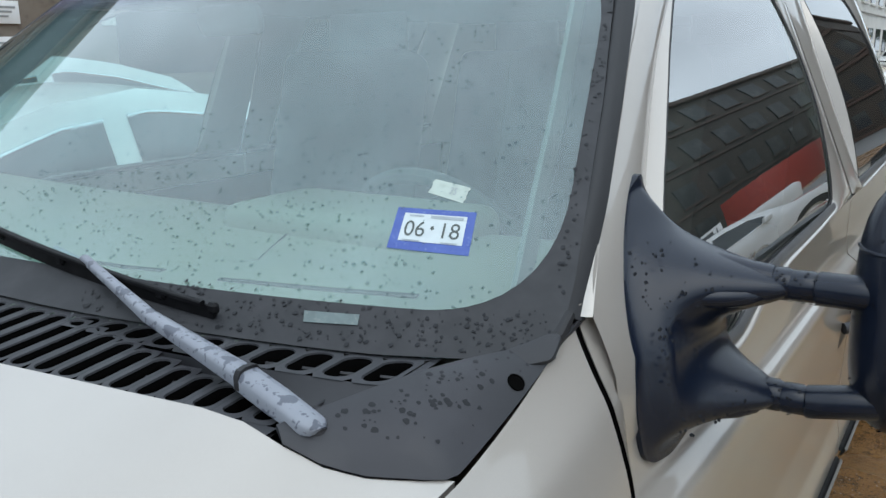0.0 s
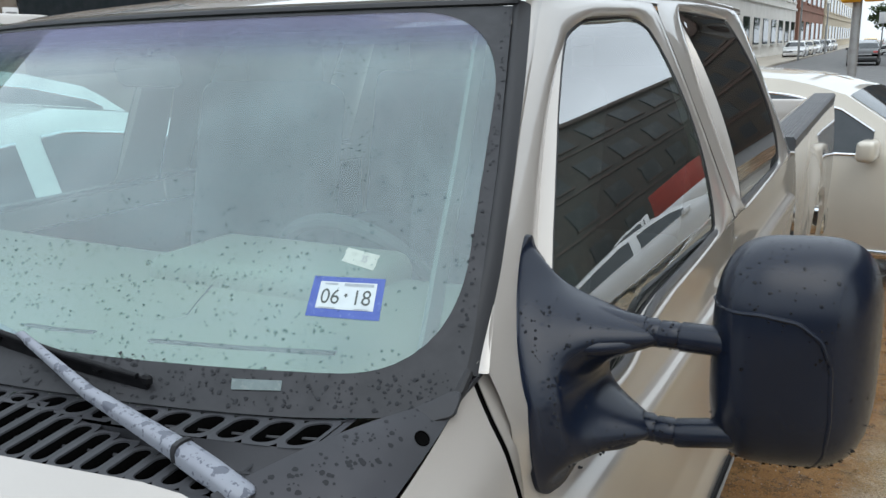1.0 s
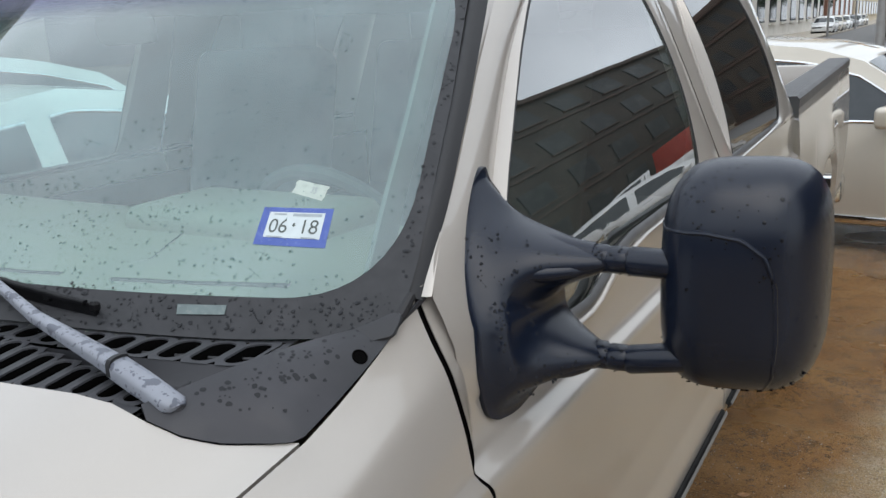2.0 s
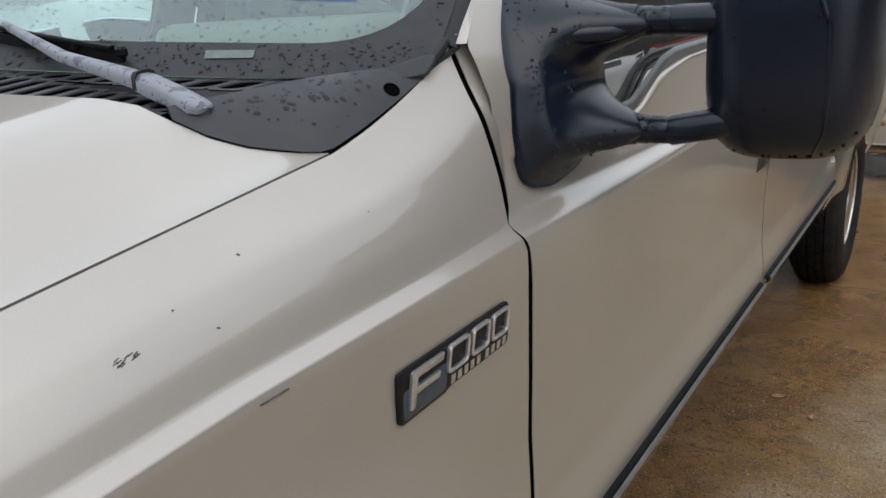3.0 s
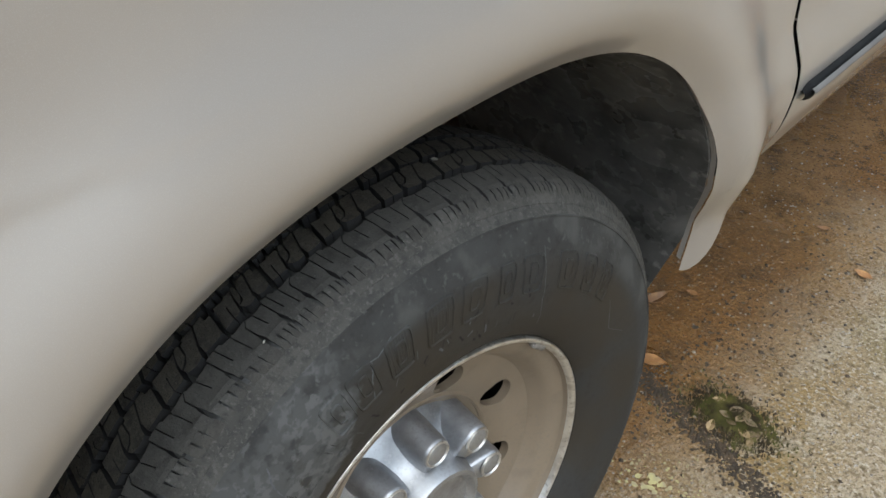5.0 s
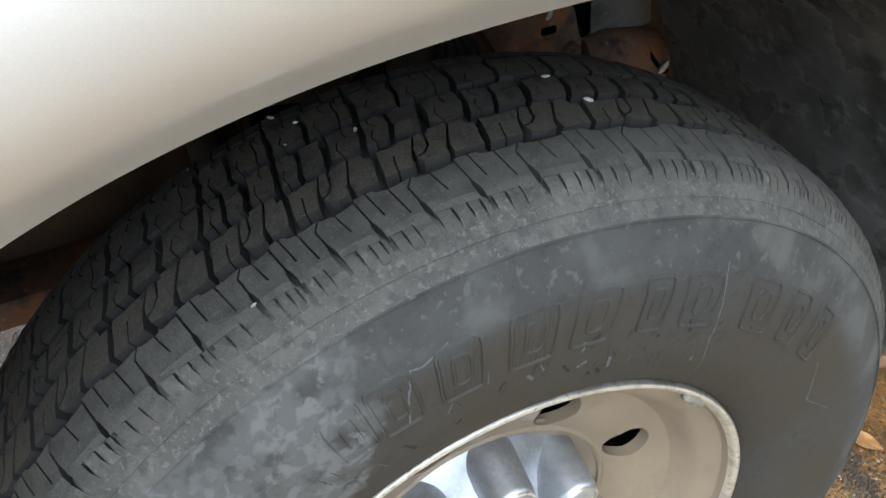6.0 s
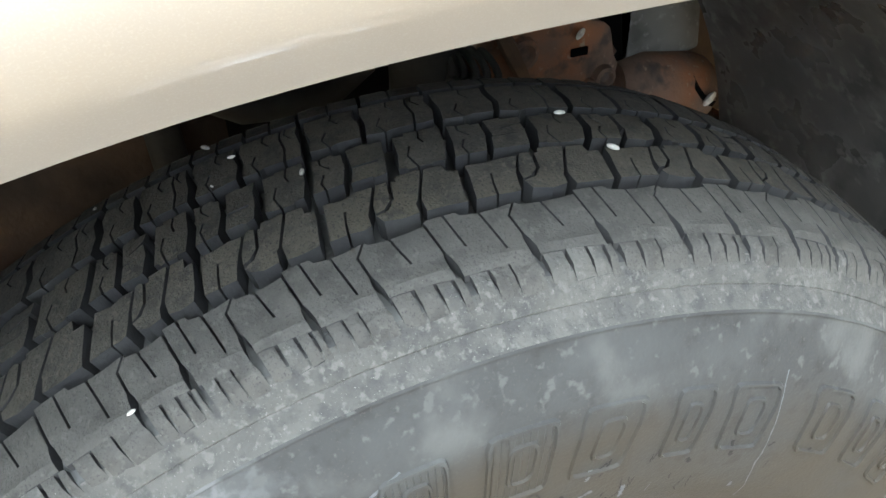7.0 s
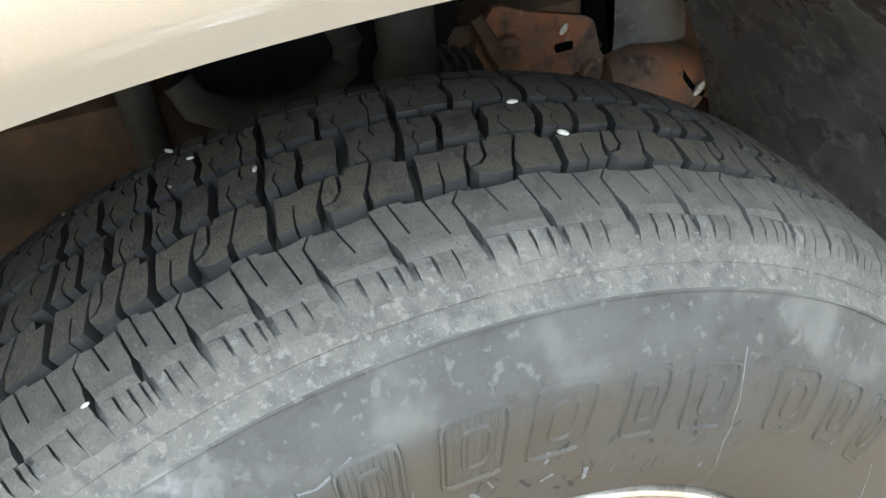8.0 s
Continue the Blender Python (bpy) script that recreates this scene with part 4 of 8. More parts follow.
for s in (1, -1):
    bm = grid(lambda z, v: (s * (ws_edge_x(z) - 0.058 - 0.03 * v), ws_y(ws_edge_x(z) - 0.06, z) + 0.02 + 0.10 * v, z - 0.01), lin(1.36, 1.74, 12), lin(0, 1, 4))
    part("pillar_trim", thick(bm, 0.006), INNER_TRIM, truck)

# ---- cowl ----


def cowl_top(x):
    return table(abs(x), [(0, 1.366), (0.3, 1.359), (0.415, 1.352), (0.52, 1.346), (0.62, 1.339), (0.71, 1.333), (0.77, 1.329), (0.9, 1.327)])


def cowl_z(x, f):
    """Height of the black cowl from the hood's edge (f = 0) to the glass (f = 1)."""
    return cowl_top(x) - 0.003 - 0.014 * max(0.0, 1 - f) ** 1.5


def cowl_y(x, f):
    a = min(abs(x), 0.80)
    return hood_rear_y(a) - 0.010 + (ws_y(a, cowl_top(a)) + 0.002 - hood_rear_y(a) + 0.010) * f


def cowl_at(s, x, f, dz=0.0):
    return (s * x, cowl_y(x, f), cowl_z(x, f) + dz)


def slotted(bm, x0, x1, f0, f1, s, wide, pad=0.04):
    """One round-ended slot through the cowl between x0 and x1, f0 and f1, with the sheet round it."""
    m = 24
    cx, cf = (x0 + x1) / 2, (f0 + f1) / 2
    hx, hf = (x1 - x0) / 2, (f1 - f0) / 2
    # round ends: capsule in metres, then back to f
    depth = abs(cowl_y(cx, f1) - cowl_y(cx, f0)) / 2
    r = hx * wide
    hole, rim = [], []
    for k in range(m):
        a = math.tau * (k + 0.5) / m
        ca, sa = math.cos(a), math.sin(a)
        px, py = r * ca, r * sa + max(0, depth - r) * (1 if sa > 0 else -1)
        hole.append((px, py / depth * hf))
        q = max(abs(ca), abs(sa))
        rim.append((hx * ca / q, (hf + pad) * sa / q))

    def ring(pts, g, dz):
        return [bm.verts.new(cowl_at(s, cx + p[0] * g, cf + p[1] * g, dz)) for p in pts]
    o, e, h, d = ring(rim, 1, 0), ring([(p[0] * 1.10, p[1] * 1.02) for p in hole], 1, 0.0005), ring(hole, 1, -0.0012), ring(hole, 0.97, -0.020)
    # inner walls of the slot take the second material, black for shade
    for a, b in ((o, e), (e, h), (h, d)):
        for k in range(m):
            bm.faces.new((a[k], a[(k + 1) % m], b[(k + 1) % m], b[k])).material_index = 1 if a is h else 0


def slot_end(x):
    return table(x, [(0, 0.88), (0.44, 0.88), (0.50, 0.74), (0.62, 0.50), (0.76, 0.26)])


# sheet below the slots, coloured black for the shade down there
cowl = part("cowl_panel", grid(lambda u, f: (u, cowl_y(u, f), cowl_z(u, f) - 0.085), lin(-0.80, 0.80, 40), lin(0, 1, 3)), SHADE_BLACK, truck, "black plastic cowl with air slots over a black shade sheet")
for s in (1, -1):
    bm = bmesh.new()
    n = 26
    for k in range(n):
        x0, x1 = 0.012 + 0.74 * k / n, 0.012 + 0.74 * (k + 1) / n
        slotted(bm, x0, x1, 0.16, max(slot_end((x0 + x1) / 2), 0.30), s, 0.60, 0.03)
    bmesh.ops.remove_doubles(bm, verts=bm.verts, dist=0.0004)
    part("front_grille", bm, [PLASTIC, SHADE_BLACK], cowl, "rows of long air slots", sharp=45)
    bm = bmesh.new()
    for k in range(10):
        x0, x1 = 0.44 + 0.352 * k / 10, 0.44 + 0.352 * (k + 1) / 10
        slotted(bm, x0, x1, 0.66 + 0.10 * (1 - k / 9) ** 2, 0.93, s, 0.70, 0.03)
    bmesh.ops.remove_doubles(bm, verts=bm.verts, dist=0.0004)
    part("rear_grille", bm, [PLASTIC, SHADE_BLACK], cowl, "row of short round-topped air slots", sharp=45)
    # lattice under the slots
    bm = bmesh.new()
    for f in (0.24, 0.44, 0.64, 0.84):
        strip_pts = [Vector(cowl_at(s, x, f, -0.011)) for x in lin(0.01, 0.79, 14)]
        tube(strip_pts, 0.0018, 4, bm)
    for k in range(18):
        x = 0.02 + 0.77 * k / 17
        tube([Vector(cowl_at(s, x, f, -0.014)) for f in (0.12, 0.5, 0.94)], 0.0016, 4, bm)
    part("grille_lattice", bm, PLASTIC, cowl)
    part("cowl_rear_strip", grid(lambda x, f: cowl_at(s, x, f, -0.0004), lin(0, 0.80, 40), [0.955, 0.98, 1.0, 1.02]), PLASTIC, cowl)
    part("cowl_inner_strip", grid(lambda x, f: cowl_at(s, x, f, -0.0006), lin(0, 0.45, 24), [0.905, 0.93, 0.96]), PLASTIC, cowl)
    part("cowl_front_strip", grid(lambda x, f: cowl_at(s, x, f, -0.0004), lin(0, 0.758, 40), [-0.04, 0.0, 0.06, 0.135]), PLASTIC, cowl)
    # sunken bay for the wiper pivot between the two rows
    part("cowl_bay", grid(lambda x, v: cowl_at(s, x, (slot_end(x) + 0.025) * (1 - v) + 0.64 * v, -0.018 * math.sin(math.pi * v) - 0.0006), lin(0.545, 0.80, 20), lin(0, 1, 9)), PLASTIC, cowl)
    part("cowl_end", grid(lambda x, f: cowl_at(s, x, f, -0.0012), lin(0.792, 0.80, 3), lin(0.30, 1.0, 10)), PLASTIC, cowl)

    # smooth corner piece that climbs along the fender to the pillar
    def corner(u, v):
        oy = 0.293 + (0.592 - 0.293) * u
        ox = table(oy, [(0.293, 0.775), (0.305, 0.805), (0.325, 0.83), (0.347, 0.85), (0.375, 0.8815), (0.45, 0.8835), (0.55, 0.888), (0.592, 0.893)])
        oz = (hood_z(ox, oy) if oy < 0.372 else hood_edge_z(oy)) + 0.002
        ix = 0.762 + 0.115 * u
        iy = table(u, [(0, 0.300), (0.35, 0.415), (0.6, 0.472), (1, 0.555)])
        iz = 1.321 + 0.012 * u + 0.006 * math.sin(math.pi * u)
        b = 0.010 * math.sin(math.pi * v) * math.sin(math.pi * min(1, u * 1.2 + 0.05))
        return (s * (ox + (ix - ox) * v), oy + (iy - oy) * v, oz + (iz - oz) * v + b)
    bm = grid(corner, lin(0, 1, 28), lin(0, 1, 14))
    pts = resample(rounded([(0.838, 1.3245), (0.8508, 1.3308), (0.8692, 1.3377), (0.8798, 1.3425), (0.8880, 1.3412), (0.8908, 1.3359), (0.8920, 1.3235), (0.87, 1.320)], 0.004, 4), 60)
    tongue = bmesh.new()
    loops = []
    for share, rise in ((1.0, 0.0005), (0.995, 0.0028), (0.97, 0.0038), (0.8, 0.0042), (0.5, 0.0044)):
        flat = [(0.866 + (x - 0.866) * share, 1.328 + (z - 1.328) * share) for x, z in pts]
        loops.append([tongue.verts.new((s * x, ws_y(x, z) - rise * 0.55, z + rise * 0.83)) for x, z in flat])
    for p, q in zip(loops, loops[1:]):
        for k in range(60):
            tongue.faces.new((p[k], p[(k + 1) % 60], q[(k + 1) % 60], q[k]))
    tongue.faces.new(loops[-1])
    part("cowl_tongue", tongue, PLASTIC, cowl, "rounded tip of the cowl end piece")
    part("cowl_corner", thick(bm, 0.006), PLASTIC, cowl, "smooth black cowl end piece with wet marks")
    here, nrm = Vector(corner(0.65, 0.20)), (Vector(corner(0.66, 0.20)) - Vector(corner(0.65, 0.20))).cross(Vector(corner(0.65, 0.21)) - Vector(corner(0.65, 0.20))).normalized()
    nrm = nrm if nrm.z > 0 else -nrm
    # shallow ring, its depth painted as black shade
    bm = lathe([(0.0004, 0.0088), (0.0014, 0.0080), (0.0012, 0.0070), (0.0003, 0.0066), (0.0003, 0.0001)], 20)
    bmesh.ops.transform(bm, matrix=Matrix.Translation(here) @ nrm.to_track_quat("X", "Z").to_matrix().to_4x4(), verts=bm.verts)
    part("screw_hole", bm, SHADE_BLACK, cowl)


# ---- wiper ----
def strip(points, widths, heights, bm=None):
    """A long bar of changing width and height with a rounded top."""
    bm = bm or bmesh.new()
    pts = [Vector(p) for p in points]
    rows = []
    for i, p in enumerate(pts):
        d = (pts[min(i + 1, len(pts) - 1)] - pts[max(i - 1, 0)]).normalized()
        a = Vector((0, 0, 1)).cross(d).normalized()
        b = d.cross(a)
        w, h = widths[i], heights[i]
        rows.append([bm.verts.new(p + a * x * w + b * y * h) for x, y in ((-0.5, -0.5), (-0.5, 0.15), (-0.38, 0.42), (-0.15, 0.5), (0.15, 0.5), (0.38, 0.42), (0.5, 0.15), (0.5, -0.5))])
    for q, r in zip(rows, rows[1:]):
        for k in range(8):
            bm.faces.new((q[k], q[(k + 1) % 8], r[(k + 1) % 8], r[k]))
    bm.faces.new(rows[0][::-1])
    bm.faces.new(rows[-1])
    return bm


ARM = material("grey_wiper_arm", (0.22, 0.235, 0.27), 0.42, 0.0, bump=[(300, 0.05, 0.001)], vary=[(30, (0.19, 0.20, 0.235), 0.4, 0.7), (70, (0.085, 0.092, 0.118), 0.575, 0.60), (150, (0.085, 0.092, 0.118), 0.62, 0.64)])
BLADE = material("black_wiper_blade", (0.006, 0.006, 0.007), 0.5, spec=0.12, vary=[(60, (0.011, 0.011, 0.012), 0.45, 0.7)])
wiper = empty("wiper", "", "")
wiper.parent = truck
wiper["label"] = "grey wiper arm mottled with rain, black blade"
P0, P1, P2, P3 = Vector((0.778, 0.3185, 1.3205)), Vector((0.704, 0.324, 1.341)), Vector((0.548, 0.346, 1.363)), Vector((0.405, 0.372, 1.398))
part("wiper_arm", strip([P0 + Vector((0.013, -0.001, -0.005)), P0 + Vector((0.008, 0, -0.002)), P0, P0.lerp(P1, 0.5), P1, P1.lerp(P2, 0.02), P1.lerp(P2, 0.5), P2, P2.lerp(P3, 0.5), P3, P3 + Vector((-0.035, 0.016, -0.012)), P3 + Vector((-0.09, 0.02, -0.004))],
                        [0.016, 0.024, 0.0255, 0.0260, 0.0245, 0.0220, 0.0180, 0.0140, 0.0110, 0.009, 0.008, 0.008], [0.006, 0.010, 0.013, 0.016, 0.016, 0.014, 0.012, 0.010, 0.008, 0.007, 0.006, 0.006]), ARM, wiper, sharp=65)
part("arm_joint", strip([P1 + Vector((0.004, 0, 0.001)), P1 + Vector((-0.002, 0, 0.001))], [0.0255, 0.0255], [0.0185, 0.0185]), RUBBER_SEAL, wiper)
bm = tube([P0 + Vector((0.006, 0.004, -0.03)), P0 + Vector((0.004, 0.004, -0.004))], [0.012, 0.010], 14)
part("pivot", bm, PLASTIC, wiper)
B0, B1 = Vector((0.580, 0.397, 1.3575)), Vector((0.05, 0.325, 1.432))


def blade_point(f):
    p = B0.lerp(B1, f)
    return Vector((p.x, ws_y(p.x, p.z) - 0.012, p.z))


part("blade_rubber", strip([blade_point(f) for f in lin(0, 1, 12)], [0.006] * 12, [0.013] * 12), BLADE, wiper)
part("blade_frame", strip([blade_point(f) + Vector((0, -0.004, 0.008 + 0.004 * math.sin(math.pi * f))) for f in lin(0.02, 0.98, 14)], [0.008] * 14, [0.005] * 14), BLADE, wiper)
for f in (0.0, 0.12, 0.26, 0.40, 0.62, 0.8, 0.98):
    p = blade_point(f)
    part("blade_claw", box(0.014, 0.009, 0.012, p + Vector((0, -0.002, 0.005)), 0.003, 1), BLADE, wiper)

# ---- towing mirror ----
mirror = empty("side_mirror", "", "")
mirror.parent = truck
mirror["label"] = "matt black extended towing mirror on two arms, beaded with rain"


SAIL = [(0.633, 1.186), (0.622, 1.245), (0.634, 1.317), (0.664, 1.362), (0.712, 1.410), (0.762, 1.449), (0.797, 1.470), (0.803, 1.445), (0.822, 1.405), (0.838, 1.365), (0.840, 1.30), (0.834, 1.24), (0.820, 1.203), (0.76, 1.183), (0.69, 1.176)]
ARMS = ((1.362, 0.118, 0.030, 0.036), (1.236, 0.078, 0.034, 0.028))


def sail_x(y, z, f):
    """Skin of the mirror's base: a plate that swells into the roots of the two arms."""
    h = 0.006 + 0.024 * smooth_step(1 - f, 0.0, 0.35)
    for za, tall, up, down in ARMS:
        h += tall * math.exp(-((z - za) / (up if z > za else down)) ** 2 - ((y - 0.768) / (0.062 if y < 0.768 else 0.05)) ** 2) * smooth_step(1 - f, 0.0, 0.28)
    return side_x(y, min(1.45, z)) + h


edge = resample(rounded(SAIL, 0.02, 4), 110)
scy, scz = 0.745, 1.305
bm = bmesh.new()
rings = [[bm.verts.new((side_x(p[0], min(1.45, p[1])) - 0.006, p[0], p[1])) for p in edge]]
for f in lin(1.0, 0.02, 44):
    rings.append([bm.verts.new((sail_x(scy + (p[0] - scy) * f, scz + (p[1] - scz) * f, f), scy + (p[0] - scy) * f, scz + (p[1] - scz) * f)) for p in edge])
for a, b in zip(rings, rings[1:]):
    for k in range(110):
        bm.faces.new((a[k], a[(k + 1) % 110], b[(k + 1) % 110], b[k]))
bm.faces.new(rings[-1])
part("mirror_base", bm, MIRROR_PLASTIC, mirror, sharp=60)


def bulb(points, radii, name, flat=0.8):
    part(name, tube(points, radii, 20, flat=flat), MIRROR_PLASTIC, mirror)


for z, nm in ((1.362, "upper"), (1.236, "lower")):
    bulb([(0.955, 0.768, z), (0.985, 0.768, z), (1.010, 0.769, z), (1.031, 0.770, z)], [0.033, 0.0275, 0.0225, 0.0200], "arm_socket", 0.95)
    # dark hinge cover let into the front of the socket
    bulb([(0.952, 0.713, z - 0.012), (0.962, 0.712, z - 0.012), (0.985, 0.722, z - 0.011), (1.008, 0.737, z - 0.010), (1.024, 0.750, z - 0.008), (1.030, 0.757, z - 0.007)], [0.005, 0.0115, 0.0130, 0.0125, 0.010, 0.006], "hinge_cover", 0.9)
    for k, (a, b, r) in enumerate(((1.026, 1.047, 0.0200), (1.0485, 1.072, 0.0188), (1.0735, 1.140, 0.0202))):
        lift = 0.012 if nm == "lower" and k == 2 else 0.0
        bulb([(a, 0.770, z), (a + 0.002, 0.770, z), (b - 0.002, 0.772, z + lift), (b, 0.774, z + lift)], [r * 0.93, r, r, r * 0.93], "arm_sleeve", 0.88)
# housing: a rounded box, bulged to the front
HC = Vector((1.19, 0.815, 1.338))


def housing(a, v):
    """a: round the outline; v: 0 at the back rim to 1 at the front pole."""
    ca, sa = math.cos(a), math.sin(a)
    n = 3.6
    r = (abs(ca) ** n + abs(sa) ** n) ** (-1 / n)
    f = math.cos(v * math.pi / 2) ** 0.62
    x = ca * r * 0.092 * f
    z = sa * r * 0.142 * f
    depth = 0.105 * math.sin(v * math.pi / 2) ** 0.9
    return (HC.x + x + 0.012 * (z / 0.142) * 0 + 0.004, HC.y + 0.035 - depth + 0.02 * (x / 0.09), HC.z + z)


bm = grid(housing, lin(0, math.tau, 61)[:-1], lin(0.0, 0.985, 22), close=True)
back = [v for v in bm.verts if v.is_boundary]
bmesh.ops.holes_fill(bm, edges=[e for e in bm.edges if e.is_boundary], sides=100)
part("mirror_housing", bm, MIRROR_PLASTIC, mirror, sharp=60)
# raised cover line on the housing front
ridge = [(-0.088, 0.068), (-0.03, 0.071), (0.01, 0.064), (0.034, 0.045), (0.045, 0.012), (0.048, -0.05), (0.044, -0.10), (0.03, -0.13)]
part("cover_seam", tube([(HC.x + x + 0.004, HC.y + 0.035 - 0.105 * (1 - min(1, (abs(x / 0.092) ** 3.6 + abs(z / 0.142) ** 3.6) ** (1 / 3.6) ) ** 3.2) ** 0.5 - 0.0005 + 0.02 * x / 0.09, HC.z + z) for x, z in resample(ridge, 40, False)], 0.0028, 8), MIRROR_PLASTIC, mirror)
bm = grid(lambda a, f: (HC.x + 0.004 + 0.080 * f * math.cos(a), HC.y + 0.0385, HC.z + 0.128 * f * math.sin(a)), lin(0, math.tau, 41)[:-1], [0.02, 1.0], close=True)
part("mirror_glass", bm, material("mirror_glass", (0.8, 0.8, 0.8), 0.02, 1.0), mirror)

# ---- wheels ----
TYRE_PROFILE = [(-0.03, 0.2215), (-0.002, 0.2255), (0.006, 0.2285), (0.018, 0.241), (0.027, 0.265), (0.031, 0.295), (0.030, 0.325), (0.0255, 0.345), (0.019, 0.360), (0.0157, 0.3672), (0.0150, 0.3690), (0.0148, 0.3702), (0.0158, 0.3708), (0.0152, 0.3722), (0.0122, 0.3742), (0.0086, 0.3778), (0.0070, 0.3796), (0.0062, 0.3800), (0.0064, 0.3807), (0.0050, 0.3828), (0.0024, 0.3866), (-0.002, 0.3912), (-0.008, 0.3938), (-0.03, 0.3955), (-0.085, 0.3995), (-0.14, 0.3985), (-0.167, 0.391), (-0.177, 0.375), (-0.198, 0.345), (-0.204, 0.30), (-0.195, 0.25), (-0.18, 0.225), (-0.17, 0.221)]


def tread_r(a):
    """Height of the tread's face over the axle."""
    return table(a, [(-0.1785, 0.376), (-0.175, 0.390), (-0.169, 0.399), (-0.16, 0.4050), (-0.135, 0.4108), (-0.085, 0.4120), (-0.035, 0.4075), (-0.012, 0.4005), (-0.003, 0.395), (0.003, 0.386), (0.0058, 0.378), (0.0070, 0.3755)])


def rubber_block(bm, outline, base, slot=1, cuts=(), lift=0.0, soft=0.0006, R=0.40):
    """A rubber block: outline in metres (along the tread, across it), softened rim, walls down to the base."""
    flat = bmesh.new()
    face = flat.faces.new([flat.verts.new((s, a, 0)) for s, a in outline])
    bmesh.ops.inset_region(flat, faces=[face], thickness=soft, use_even_offset=False)
    bmesh.ops.triangulate(flat, faces=[f for f in flat.faces if len(f.verts) > 4])
    for c in cuts:
        bmesh.ops.bisect_plane(flat, geom=flat.verts[:] + flat.edges[:] + flat.faces[:], plane_co=(0, c, 0), plane_no=(0, 1, 0), dist=1e-5)

    def at(v, up):
        r, t = tread_r(v.co.y) + up, v.co.x / R
        return (v.co.y, r * math.sin(t), r * math.cos(t))
    top = {v: bm.verts.new(at(v, lift - (soft if v.is_boundary else 0))) for v in flat.verts}
    low = {v: bm.verts.new(at(v, lift - base)) for v in flat.verts if v.is_boundary}
    for f in flat.faces:
        bm.faces.new([top[v] for v in f.verts]).material_index = slot
    for e in flat.edges:
        if e.is_boundary:
            p, q = e.verts
            bm.faces.new((top[p], top[q], low[q], low[p]))
    flat.free()


def slit(points, wide):
    """A thin cut into a block's rim: down one side of the line and back up the other."""
    return [(f, a, -wide / 2) for f, a in points] + [(f, a, wide / 2) for f, a in points[::-1]]


# lengths of the tread's repeats, growing and shrinking round the tyre
REPEATS = [0.0475, 0.0554, 0.0661, 0.0720, 0.0690, 0.0600, 0.0520, 0.0580, 0.0660, 0.0700, 0.0610, 0.0500]
TREAD_N = 41
TREAD_EDGES = [0.0]
for k in range(TREAD_N):
    TREAD_EDGES.append(TREAD_EDGES[-1] + REPEATS[k % 12])
CLOSE = (math.tau * 0.40 - TREAD_EDGES[6]) / (TREAD_EDGES[-1] - TREAD_EDGES[6])
TREAD_EDGES = [e if k <= 6 else TREAD_EDGES[6] + (e - TREAD_EDGES[6]) * CLOSE for k, e in enumerate(TREAD_EDGES)]


def along(g):
    """Metres along the tread for a repeat number with its fraction."""
    turn, k = divmod(math.floor(g), TREAD_N)
    return -0.1570 + turn * math.tau * 0.40 + TREAD_EDGES[k] + (g - math.floor(g)) * (TREAD_EDGES[k + 1] - TREAD_EDGES[k])


SHOULDER_CUTS = (-0.028, -0.020, -0.012, -0.0085, -0.0055, -0.003, -0.0005)


